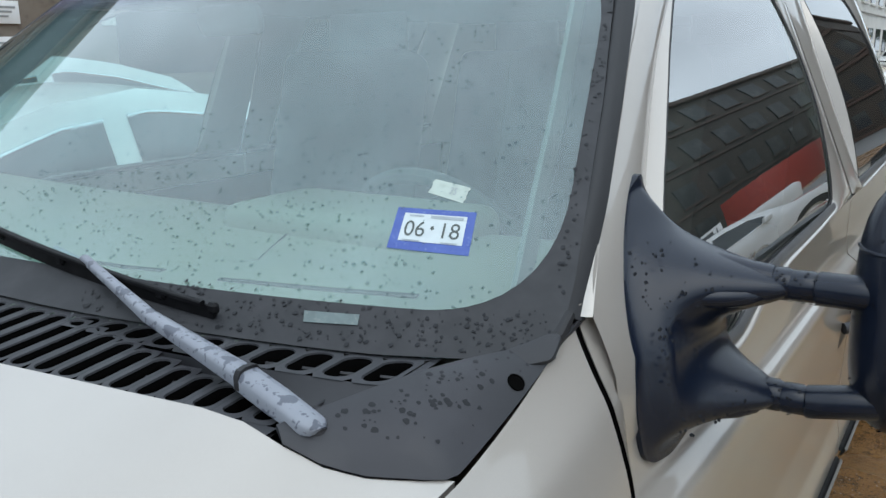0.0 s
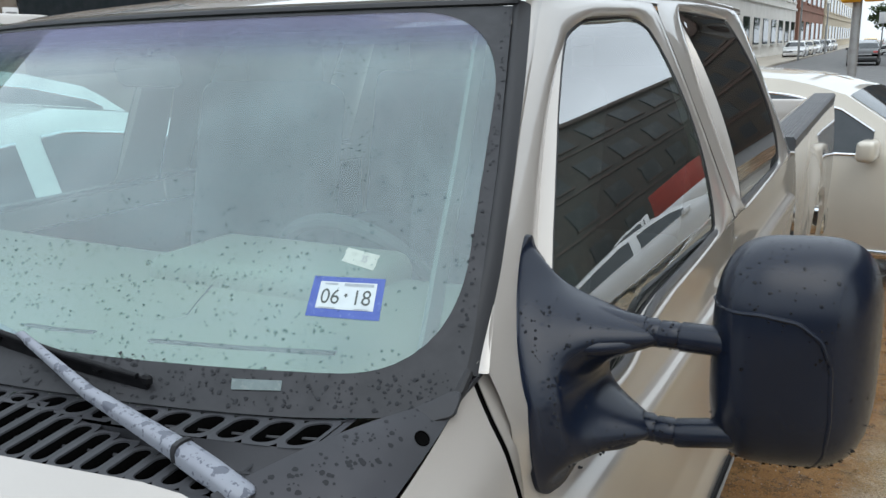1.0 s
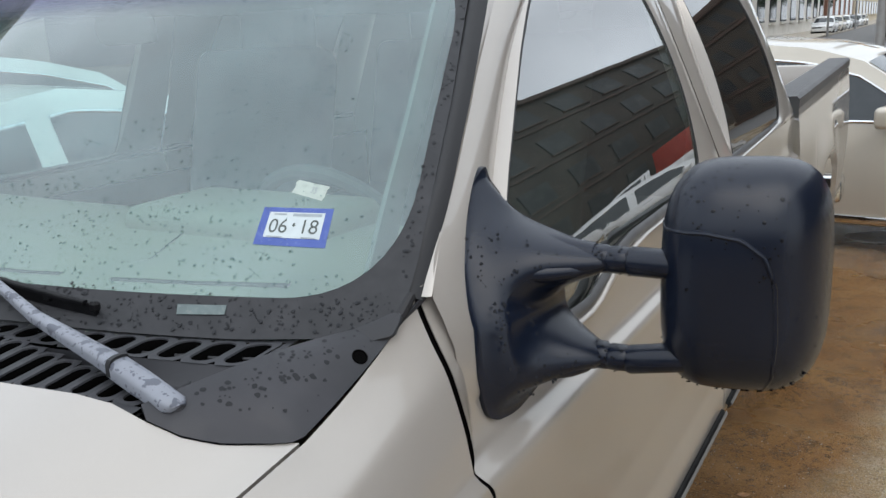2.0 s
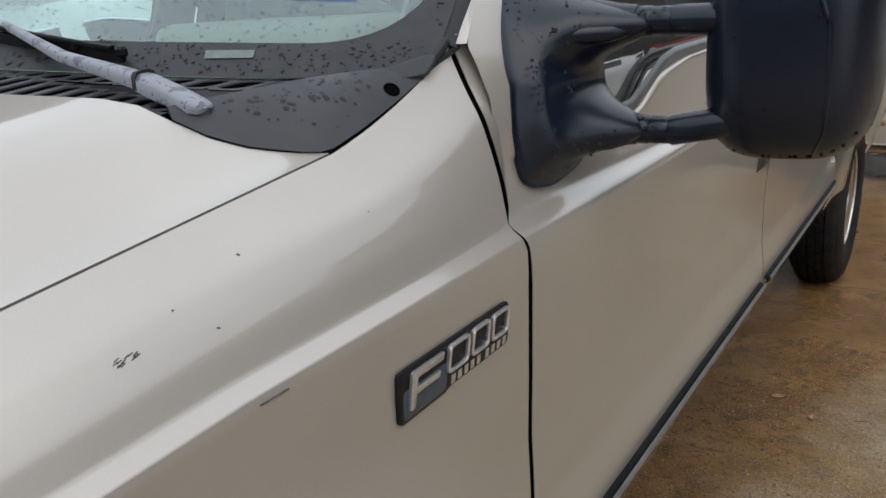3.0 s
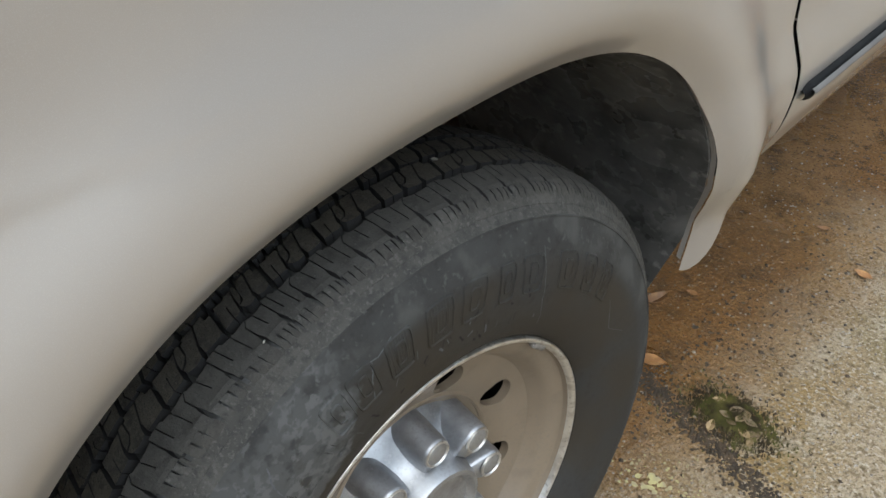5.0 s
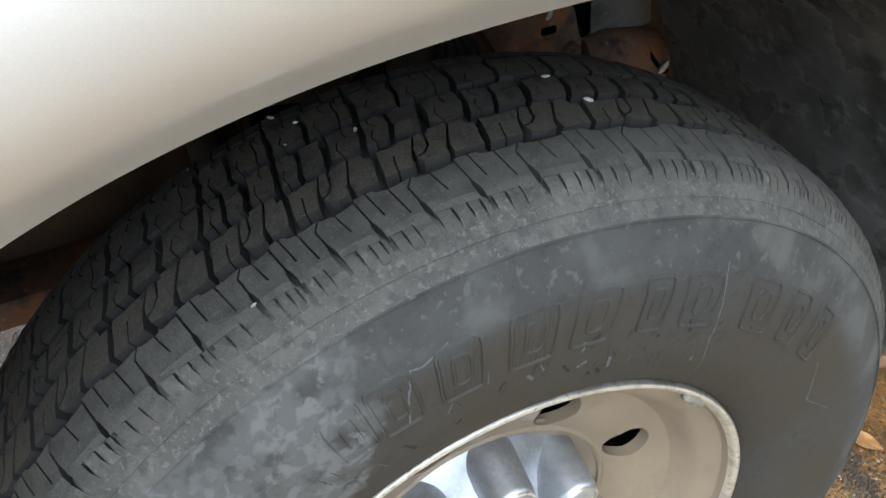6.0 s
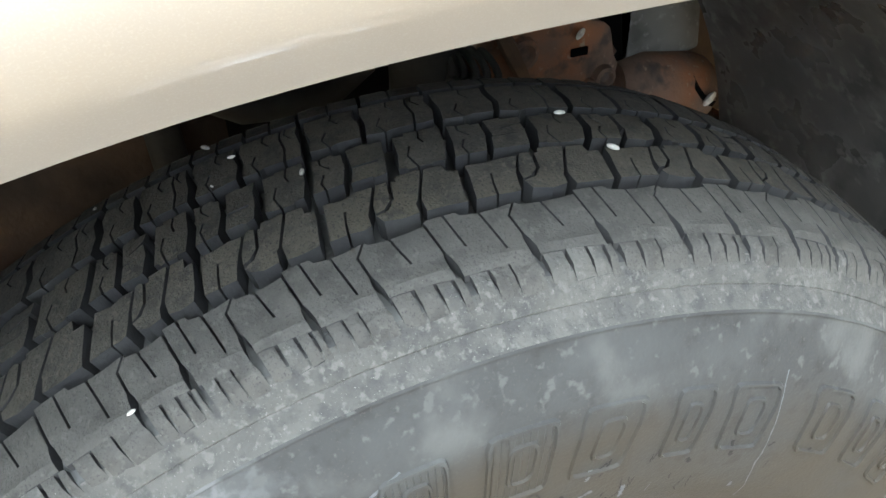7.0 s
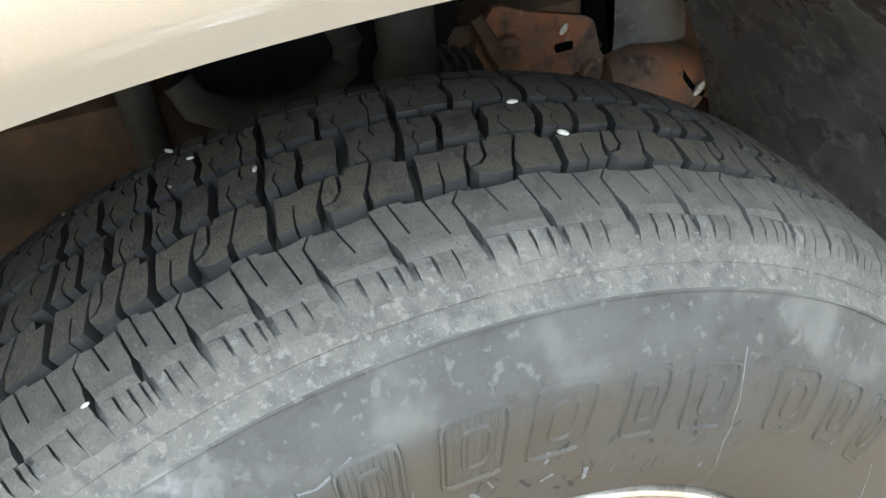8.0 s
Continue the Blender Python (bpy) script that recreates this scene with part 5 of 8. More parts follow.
def tread_mesh(rnd):
    bm = bmesh.new()
    for k in range(TREAD_N):
        # near shoulder: two lugs a repeat, leaning slots that open halfway down, blind cuts from the groove
        def sh(f, a, w=0.0):
            kink = 0.0052 * smooth_step(-a, 0.0295, 0.0352) * max(0.0, 1 - 9 * min(abs(f), abs(f - 1)))
            return (along(k + f) + 0.19 * (a + 0.030) + kink + w, a)

        def wide(a):
            return table(a, [(-0.019, 0.0006), (-0.0165, 0.0014), (-0.012, 0.0019), (-0.006, 0.0016), (-0.003, 0.0007), (0.003, 0.0006)])
        j = [rnd.uniform(-0.012, 0.012) for _ in range(8)]
        cut = 0.0011
        one = [(0.0, a, wide(a)) for a in (-0.0088, -0.012, -0.0165, -0.019, -0.0295, -0.0352)]
        one += [(0.10, -0.0338, 0)] + slit([(0.235 + j[0], -0.0330), (0.25 + j[0], -0.025), (0.262 + j[0], -0.019)], cut) + [(0.36, -0.0334, 0), (0.45, -0.0342, 0)]
        one += [(0.475, a, -wide(a)) for a in (-0.0345, -0.019, -0.0165, -0.012, -0.0080)]
        one += [(0.40, -0.0080, 0), (0.30, -0.0085, 0), (0.085, -0.0090, 0)]
        rubber_block(bm, [sh(*p) for p in one], 0.0085, 2, SHOULDER_CUTS[:4])
        two = [(0.475, a, wide(a)) for a in (-0.0078, -0.012, -0.0165, -0.019, -0.0368)]
        two += [(0.55, -0.0372, 0)] + slit([(0.62 + j[1], -0.0373), (0.622 + j[1], -0.028), (0.626 + j[1], -0.0198)], cut) + [(0.70, -0.0372, 0), (0.715, -0.0348, 0)]
        two += slit([(0.825 + j[2], -0.0338), (0.835 + j[2], -0.024), (0.842 + j[2], -0.0142)], cut) + [(0.92, -0.0340, 0)]
        two += [(1.0, a, -wide(a)) for a in (-0.0352, -0.0295, -0.019, -0.0165, -0.012, -0.006, -0.003, 0.0018)]
        two += [(0.90, 0.0022, 0)] + slit([(0.80 + j[3], 0.0026), (0.795 + j[3], -0.002), (0.79 + j[3], -0.0080)], 0.0009)[::-1] + [(0.69, 0.0034, 0), (0.672, 0.0036, 0), (0.664, -0.0078, 0)]
        rubber_block(bm, [sh(*p) for p in two], 0.0085, 2, SHOULDER_CUTS)
        # ribbed tabs at the foot of the lugs
        for f0, f1, a0, a1 in ((0.03, 0.165, -0.0091, 0.0034), (0.178, 0.305, -0.0088, 0.0013), (0.316, 0.415, -0.0086, 0.0011), (0.426, 0.485, -0.0082, 0.0020), (0.530, 0.652, -0.0080, 0.0040)):
            g = 0.0004
            tab = [(f0, a1, g), (f0, a0, g), (f1, a0 + 0.0004, -g), (f1, (a0 + a1) / 2, -g), (f1 + 0.006, a1 - 0.0004, -g)]
            rubber_block(bm, [sh(*p) for p in tab], 0.004, rnd.choice((2, 2, 3)), (-0.0055, -0.003, -0.0005), rnd.uniform(-0.0007, 0.0), 0.0005)
        if k % 2:
            tab = [(0.06, 0.0052, 0), (0.06, 0.0036, 0), (0.47, 0.0032, 0), (0.47, 0.0046, 0)]
            rubber_block(bm, [sh(*p) for p in tab], 0.003, 3, (), -0.0007, 0.0004)

        # inner ribs
        def mid(f, a, w=0.0):
            loose = 1.0 if w == 0 or abs(w) > 0.0009 else 0.2
            return (along(k + f) + w + loose * rnd.uniform(-0.0005, 0.0005), a + loose * rnd.uniform(-0.0007, 0.0007))
        lo = -0.0425 + rnd.uniform(-0.0006, 0.0006)
        c = 0.0010
        a_ = [(-0.17, lo, 0.0022), (-0.15, -0.050, 0.0022), (-0.12, -0.060, 0.0019), (-0.105, -0.0662, 0.0019), (0.05, -0.0655, 0), (0.17, -0.0672, 0), (0.27, -0.0668, 0), (0.285, -0.0672, -c / 2), (0.215, -0.0560, -c / 2), (0.195, -0.0500, -c), (0.185, lo - 0.0008, -0.0016), (0.10, lo, 0)]
        a_ += slit([(0.01, lo - 0.0004), (0.025, -0.050), (0.05, -0.0572)], c)[::-1]
        rubber_block(bm, [mid(*p) for p in a_], 0.013)
        b_ = [(0.215, -0.0498, c / 2), (0.225, -0.0560, c / 2), (0.295, -0.0680, c / 2), (0.34, -0.0684, 0), (0.385, -0.0680, -c / 2), (0.355, -0.0560, -c / 2), (0.29, -0.0512, -c / 2)]
        rubber_block(bm, [mid(*p) for p in b_], 0.013)
        c_ = [(0.225, lo - 0.0008, 0.0016), (0.225, -0.0480, 0), (0.30, -0.0502, c / 2), (0.365, -0.0560, c / 2), (0.395, -0.0672, c / 2), (0.43, -0.0668, 0), (0.44, -0.0700, 0), (0.60, -0.0704, 0), (0.63, -0.0700, -c / 2), (0.515, -0.0511, -c / 2), (0.505, -0.0490, -0.0012), (0.495, lo, -0.0014), (0.36, lo + 0.0010, 0)]
        rubber_block(bm, [mid(*p) for p in c_], 0.013)
        d_ = [(0.51, lo, 0.0014), (0.515, -0.0490, 0.0012), (0.525, -0.0511, c / 2), (0.64, -0.0700, c / 2), (0.77, -0.0702, 0), (0.78, -0.0650, 0), (0.885, -0.0648, -0.0021), (0.88, -0.060, -0.0021), (0.85, -0.050, -0.0022), (0.83, lo, -0.0022), (0.66, lo + 0.0006, 0)]
        rubber_block(bm, [mid(*p) for p in d_], 0.013)
        lo, up = -0.0748 + rnd.uniform(-0.0006, 0.0006), -0.1002
        a_ = [(0.15, lo, 0.0016), (0.20, -0.0838, 0.0012), (0.40, -0.0845, 0), (0.40, -0.0853, 0), (0.20, -0.0850, 0.0012), (0.22, up, 0.0012), (0.36, up - 0.0014, 0), (0.37, up, 0), (0.53, up, -0.0020), (0.50, -0.0950, -0.0020), (0.30, -0.0915, 0), (0.30, -0.0906, 0), (0.495, -0.0938, -0.0020), (0.49, -0.085, -0.0021), (0.45, lo, -0.0023), (0.33, lo + 0.0012, 0), (0.31, lo, 0)]
        rubber_block(bm, [mid(*p) for p in a_], 0.013)
        b_ = [(0.46, lo, 0.0023), (0.505, -0.085, 0.0021), (0.54, up, 0.0020), (0.66, up, 0), (0.67, up - 0.0018, 0)] + slit([(0.77, up - 0.0018), (0.74, -0.0955), (0.755, -0.0905)], c) + [(0.94, up - 0.0018, -0.0016), (0.91, -0.085, -0.0017), (0.855, lo, -0.0018), (0.74, lo, 0), (0.73, lo + 0.0016, 0)]
        b_ += slit([(0.63, lo + 0.0014), (0.60, -0.0820), (0.645, -0.0895)], c)[::-1] + [(0.56, lo + 0.0014, 0), (0.55, lo, 0)]
        rubber_block(bm, [mid(*p) for p in b_], 0.013)
        c_ = [(0.865, lo, 0.0018), (0.92, -0.085, 0.0017), (0.95, up, 0.0016)] + slit([(1.04, up + 0.0006), (1.03, -0.0950), (1.08, -0.0890)], c) + [(1.13, up, 0), (1.14, up + 0.0020, 0), (1.215, up + 0.002, -0.0012), (1.195, -0.0865, -0.0012), (1.145, lo, -0.0016)]
        c_ += slit([(1.0, lo), (0.985, -0.0805), (1.025, -0.0860)], c)[::-1]
        rubber_block(bm, [mid(*p) for p in c_], 0.013)
        lo, up = -0.1092, -0.1400
        for f0, f1, w0, w1, s1, s2 in ((0.0, 0.43, 0.0022, 0.0018, 0.15, 0.27), (0.43, 0.82, 0.0018, 0.0006, 0.56, 0.70), (0.82, 1.0, 0.0006, 0.0022, 0.94, 0.9)):
            o = [(f0 - 0.03, lo, w0), (f0 + 0.01, -0.120, w0), (f0, -0.131, w0), (f0 + 0.03, up, w0)]
            o += slit([(s2, up), (s2 - 0.03, -0.133), (s2 + 0.01, -0.1275)], c) + [(f1 + 0.03, up + 0.001, -w1), (f1, -0.131, -w1), (f1 + 0.01, -0.120, -w1), (f1 - 0.03, lo, -w1)]
            if f1 < 1:
                o += [(s1 + 0.06, lo, 0)] + slit([(s1, lo + 0.0014), (s1 - 0.03, -0.116), (s1 + 0.02, -0.1225)], c)[::-1]
            rubber_block(bm, [mid(*p) for p in o], 0.013)
        # far shoulder
        for f0, f1 in ((0.02, 0.27), (0.27, 0.52), (0.52, 0.77), (0.77, 1.02)):
            g = 0.0011 if round(f0 * 100) in (2, 52) else 0.0006
            o = [(f0, -0.1475, g), (f0 + 0.03, -0.160, g), (f0, -0.1785, g), (f1, -0.1785, -0.0008), (f1 + 0.03, -0.160, -0.0008), (f1, -0.1465, -0.0008)]
            rubber_block(bm, [mid(*p) for p in o], 0.0095, 1, (-0.160, -0.169, -0.175))
    return bm


def wheel(m, seed, steer=True):
    rnd = random.Random(seed)
    w = empty("wheel", "", "")
    w.parent = truck
    w.matrix_world = m
    w["label"] = "tan steel wheel with chrome hub cover and worn all-terrain tyre"
    ty = part("tyre", lathe(TYRE_PROFILE, 160), [SIDEWALL, DUST_RUBBER], None, "dusty black tyre with moulded marks and grey scuffs")
    ty.parent = w
    for f in ty.data.polygons:
        f.material_index = 1 if f.center.x > -0.02 and 0.3715 < math.hypot(f.center.y, f.center.z) < 0.392 else 0
    bm = tread_mesh(rnd)
    tr = part("tread", bm, [TYRE, TREAD_FACE, SHOULDER, DUST_RUBBER], None, "deep worn tread blocks with sipes", sharp=25)
    tr.parent = w
    tr["kind"] = "stuff"
    # rim: lip, drop, disc with round holes
    lip = [(-0.014, 0.215), (-0.002, 0.2255), (0.0035, 0.2276), (0.0075, 0.2277), (0.0098, 0.2262), (0.0104, 0.2240), (0.0094, 0.2218), (0.0066, 0.2200), (0.0028, 0.2186)]
    ob = part("rim_lip", lathe(lip, 96), RIM_LIP, None, "scuffed bare metal rim edge")
    ob.parent = w
    barrel = [(0.0028, 0.2186), (-0.0035, 0.2168), (-0.0052, 0.2145), (-0.0068, 0.2108), (-0.0085, 0.206), (-0.0105, 0.2015), (-0.0145, 0.1965), (-0.0205, 0.1925), (-0.0270, 0.1885), (-0.0335, 0.183)]
    ob = part("rim_barrel", lathe(barrel, 96), RIM, None)
    ob.parent = w
    # disc with eight holes: angular cells
    bm = bmesh.new()
    holes, m8 = 8, 24

    def disc_x(r):
        return table(r, [(0.06, -0.072), (0.090, -0.070), (0.105, -0.063), (0.125, -0.0530), (0.147, -0.0440), (0.165, -0.0418), (0.176, -0.0395), (0.181, -0.0360), (0.183, -0.0335)])
    hr, hc = 0.0205, 0.147
    for k in range(holes):
        c = math.tau * (k + 0.557) / holes
        rim_ring, hole_ring, deep = [], [], []
        for q in range(m8):
            a = math.tau * q / m8
            ca, sa = math.cos(a), math.sin(a)
            sq = max(abs(ca), abs(sa))
            t, r = (math.pi / holes) * ca / sq, 0.1435 + 0.041 * sa / sq
            rim_ring.append(bm.verts.new((disc_x(r), r * math.sin(c + t), r * math.cos(c + t))))
            hx, hy = hr * ca, hr * 1.05 * sa
            rr = hc + hy
            tt = hx / hc
            hole_ring.append(bm.verts.new((disc_x(rr), rr * math.sin(c + tt), rr * math.cos(c + tt))))
            deep.append(bm.verts.new((disc_x(rr) - 0.012, rr * math.sin(c + tt), rr * math.cos(c + tt))))
        for a, b in ((rim_ring, hole_ring), (hole_ring, deep)):
            for q in range(m8):
                bm.faces.new((a[q], a[(q + 1) % m8], b[(q + 1) % m8], b[q]))
    bmesh.ops.remove_doubles(bm, verts=bm.verts, dist=0.0006)
    lathe([(-0.072, 0.06), (-0.070, 0.09), (-0.0634, 0.1038)], 96, bm)
    ob = part("rim_disc", bm, RIM, None, "tan painted wheel disc with round holes")
    ob.parent = w
    # raised collar of the disc round the hub
    ob = part("hub_collar", lathe([(-0.0575, 0.1275), (-0.0535, 0.1235), (-0.0525, 0.1205), (-0.0540, 0.1180), (-0.0720, 0.1165)], 96), RIM, None)
    ob.parent = w
    # cast hub cover: a dish with eight tapering fingers, open at their tops over the lug nuts
    cap = [(-0.074, 0.1145), (-0.064, 0.1090), (-0.055, 0.096), (-0.044, 0.080), (-0.030, 0.067), (-0.014, 0.060), (-0.003, 0.0575), (0.002, 0.055), (0.003, 0.050), (-0.001, 0.046), (-0.005, 0.043), (-0.006, 0.0001)]
    ob = part("hub_cover", lathe(cap, 64), HUB_METAL, None, "dull cast hub cover")
    ob.parent = w
    for k in range(8):
        c = math.tau * (k + 0.095) / 8
        bm = bmesh.new()
        rows = []
        for x, rho, tail in ((-0.072, 0.0262, 0.050), (-0.062, 0.0243, 0.048), (-0.052, 0.0230, 0.046), (-0.030, 0.0205, 0.040), (-0.0130, 0.0186, 0.034), (-0.0098, 0.0180, 0.031), (-0.0082, 0.0168, 0.027)):
            # a round outer end and straight flanks running in to the dish
            sec = [(rho * math.cos(q), rho * math.sin(q)) for q in lin(-math.pi / 2, math.pi / 2, 15)]
            sec = [(-tail, -rho * 0.62), (-tail * 0.5, -rho * 0.88)] + sec + [(-tail * 0.5, rho * 0.88), (-tail, rho * 0.62)]
            fall = [0.016 * (max(0.0, -p[0]) / 0.05) ** 1.5 if x > -0.05 else 0.0 for p in sec]
            rows.append([bm.verts.new((x - d, (0.0885 + p[0]) * math.sin(c) + p[1] * math.cos(c), (0.0885 + p[0]) * math.cos(c) - p[1] * math.sin(c))) for p, d in zip(sec, fall)])
        for p, q in zip(rows, rows[1:]):
            for n in range(18):
                bm.faces.new((p[n], p[n + 1], q[n + 1], q[n]))
        bmesh.ops.triangulate(bm, faces=[bm.faces.new(rows[-1])])
        ob = part("lug_cover", bm, HUB_METAL, None, sharp=50)
        ob.parent = w
        ring = lathe([(-0.0090, 0.0172), (-0.0066, 0.0166), (-0.0060, 0.0155), (-0.0068, 0.0145), (-0.0082, 0.0140)], 24)
        nut = lathe([(-0.0082, 0.0140), (-0.0076, 0.0128), (-0.0064, 0.0105), (-0.0062, 0.0001)], 24)
        for name, bm, mt in (("lug_ring", ring, RIM_LIP), ("lug_nut", nut, HUB_METAL)):
            bmesh.ops.translate(bm, vec=(0, 0.0885 * math.sin(c), 0.0885 * math.cos(c)), verts=bm.verts)
            ob = part(name, bm, mt, None)
            ob.parent = w
    # moulded band of slanted plain shapes on the sidewall
    def wall_a(r):
        return table(r, [(x[1], x[0]) for x in TYRE_PROFILE[:17]])
    for a0, a1, lean, hatch in ((-25.0, -20.4, -0.5, 0), (-19.8, -14.6, -0.5, 0), (-12.4, -7.0, -1.0, 1), (-4.2, 1.8, -1.0, 1), (3.6, 9.3, -1.1, 0), (12.5, 16.4, 0.0, 0), (18.6, 24.3, 1.2, 0), (29.4, 35.6, 2.6, 0), (38.4, 43.2, 3.0, 0), (46.0, 50.4, 3.0, 0)):
        def at(u, v, lift):
            r = 0.2965 + 0.042 * v
            t = radians(a0 + (a1 - a0) * u - lean * (v - 0.5))
            return (wall_a(r) + lift, r * math.sin(t), r * math.cos(t))

        def outline(loops, wide, crest):
            """A raised double-edged line round a plain shape."""
            pts = resample(rounded(loops, 0.12, 4), 44)
            cu, cv = sum(p[0] for p in pts) / 44, sum(p[1] for p in pts) / 44
            bm = bmesh.new()
            rows = []
            for shrink, lift in ((0.0, -0.0003), (0.25, crest), (0.75, crest), (1.0, -0.0002)):
                rows.append([bm.verts.new(at(p[0] + math.copysign(min(abs(cu - p[0]), wide * 1.2), cu - p[0]) * shrink, p[1] + math.copysign(min(abs(cv - p[1]), wide), cv - p[1]) * shrink, lift)) for p in pts])
            for p, q in zip(rows, rows[1:]):
                for n in range(44):
                    bm.faces.new((p[n], p[(n + 1) % 44], q[(n + 1) % 44], q[n]))
            return bm
        part("moulded_mark", outline([(0, 0), (1, 0), (1, 1), (0, 1)], 0.06, 0.0017), SIDEWALL).parent = w
        part("moulded_mark", outline([(0.30, 0.22), (0.74, 0.22), (0.74, 0.80), (0.30, 0.80)], 0.05, 0.0014), SIDEWALL).parent = w
        if hatch:
            # fine upright ribs inside the shape
            for n in range(9):
                u = 0.10 + 0.10 * n
                bm = grid(lambda v, q: at(u + 0.022 * q, v, 0.0005 * (1 - q * q) - 0.0001), lin(0.07, 0.93, 7), (-1, 0, 1))
                part("moulded_rib", bm, SIDEWALL).parent = w
    # balance weight on the rim edge
    bm = box(0.009, 0.026, 0.009, (0.0045, 0, 0.2180), 0.003, 2)
    bmesh.ops.rotate(bm, cent=(0, 0, 0), matrix=Matrix.Rotation(-radians(45.3), 3, "X"), verts=bm.verts)
    ob = part("balance_weight", bm, LEAD, None, "dull lead weight")
    ob.parent = w
    # pale water streaks and dark crumbs of dirt on the rubber

    def on_wall(deg, r, lift):
        return (wall_a(r) + lift, r * math.sin(radians(deg)), r * math.cos(radians(deg)))

    def ribbon(pts, width, name, mat):
        bm = bmesh.new()
        pts = resample([(p[0] * 0.0052, p[1]) for p in pts], 14, False)
        rows = []
        for i, p in enumerate(pts):
            q0, q1 = pts[max(i - 1, 0)], pts[min(i + 1, 13)]
            d = Vector((q1[0] - q0[0], q1[1] - q0[1])).normalized()
            wv = width * rnd.uniform(0.3, 0.8)
            j = rnd.uniform(-0.0004, 0.0004)
            rows.append([bm.verts.new(on_wall((p[0] + j + k * wv * -d.y) / 0.0052, p[1] + k * wv * d.x, 0.0004)) for k in (-0.5, 0.5)])
        for a, b in zip(rows, rows[1:]):
            bm.faces.new((a[0], a[1], b[1], b[0]))
        ob = part(name, bm, mat, None)
        ob.parent = w
    for pts, width in (([(-14.4, 0.3335), (-15.7, 0.318), (-17, 0.297)], 0.0022), ([(23.5, 0.345), (24.2, 0.330), (25.5, 0.311), (27.4, 0.283), (31.4, 0.252)], 0.0014), ([(-33.8, 0.3455), (-36, 0.329), (-37, 0.31)], 0.0022),
                       ([(55, 0.3045), (59, 0.293), (63.4, 0.283), (69.5, 0.300)], 0.0012), ([(-25, 0.330), (-27, 0.318)], 0.0012), ([(-10, 0.340), (-13, 0.333), (-17, 0.338)], 0.0030)):
        ribbon(pts, width, "dried_streak", STREAK)
    for k in range(46):
        deg = (-6.1, 9.0, 12.0, 17.8, -27.6, -7.2, 4.1, -2.0, 27.6, 10.5)[k % 10] + rnd.gauss(0, 1.0 if k < 20 else 9)
        r = rnd.uniform(0.262, 0.300)
        ribbon([(deg, r), (deg + rnd.uniform(-1.2, 1.2), r + rnd.uniform(0.002, 0.012))], rnd.choice((0.0010, 0.0020, 0.0042)), "dirt_crumb", CRUMB if k % 4 else STREAK)
    ob = part("brake_drum", lathe([(-0.10, 0.0001), (-0.10, 0.17), (-0.19, 0.17), (-0.19, 0.0001)], 40), DARK, None)
    ob.parent = w
    return w


front = wheel(pose(0.9254, 0, 0.395, 0, 0, -1.87), 3)
rear = copy_thing(front, pose(0.93, 3.955, 0.395, 40, 0, 0))
rear.parent = truck
# darker copy of the rubber: the rear wheel's shade and wetness as colour
SHADED_TYRE = material("shaded_wet_tyre", (0.012, 0.012, 0.013), 0.6, spec=0.2, bump=[(300, 0.3, 0.001)], vary=[(12, (0.022, 0.020, 0.018), 0.45, 0.66)])
for ob in rear.children:
    if ob.name.split(".")[0] in ("tyre", "tread", "moulded_mark", "moulded_rib"):
        for slot in ob.material_slots:
            slot.link = "OBJECT"
            slot.material = SHADED_TYRE
copy_thing(front, pose(-0.9254, 0, 0.395, 0, 0, 178)).parent = truck
copy_thing(front, pose(-0.93, 3.955, 0.395, 0, 0, 180)).parent = truck

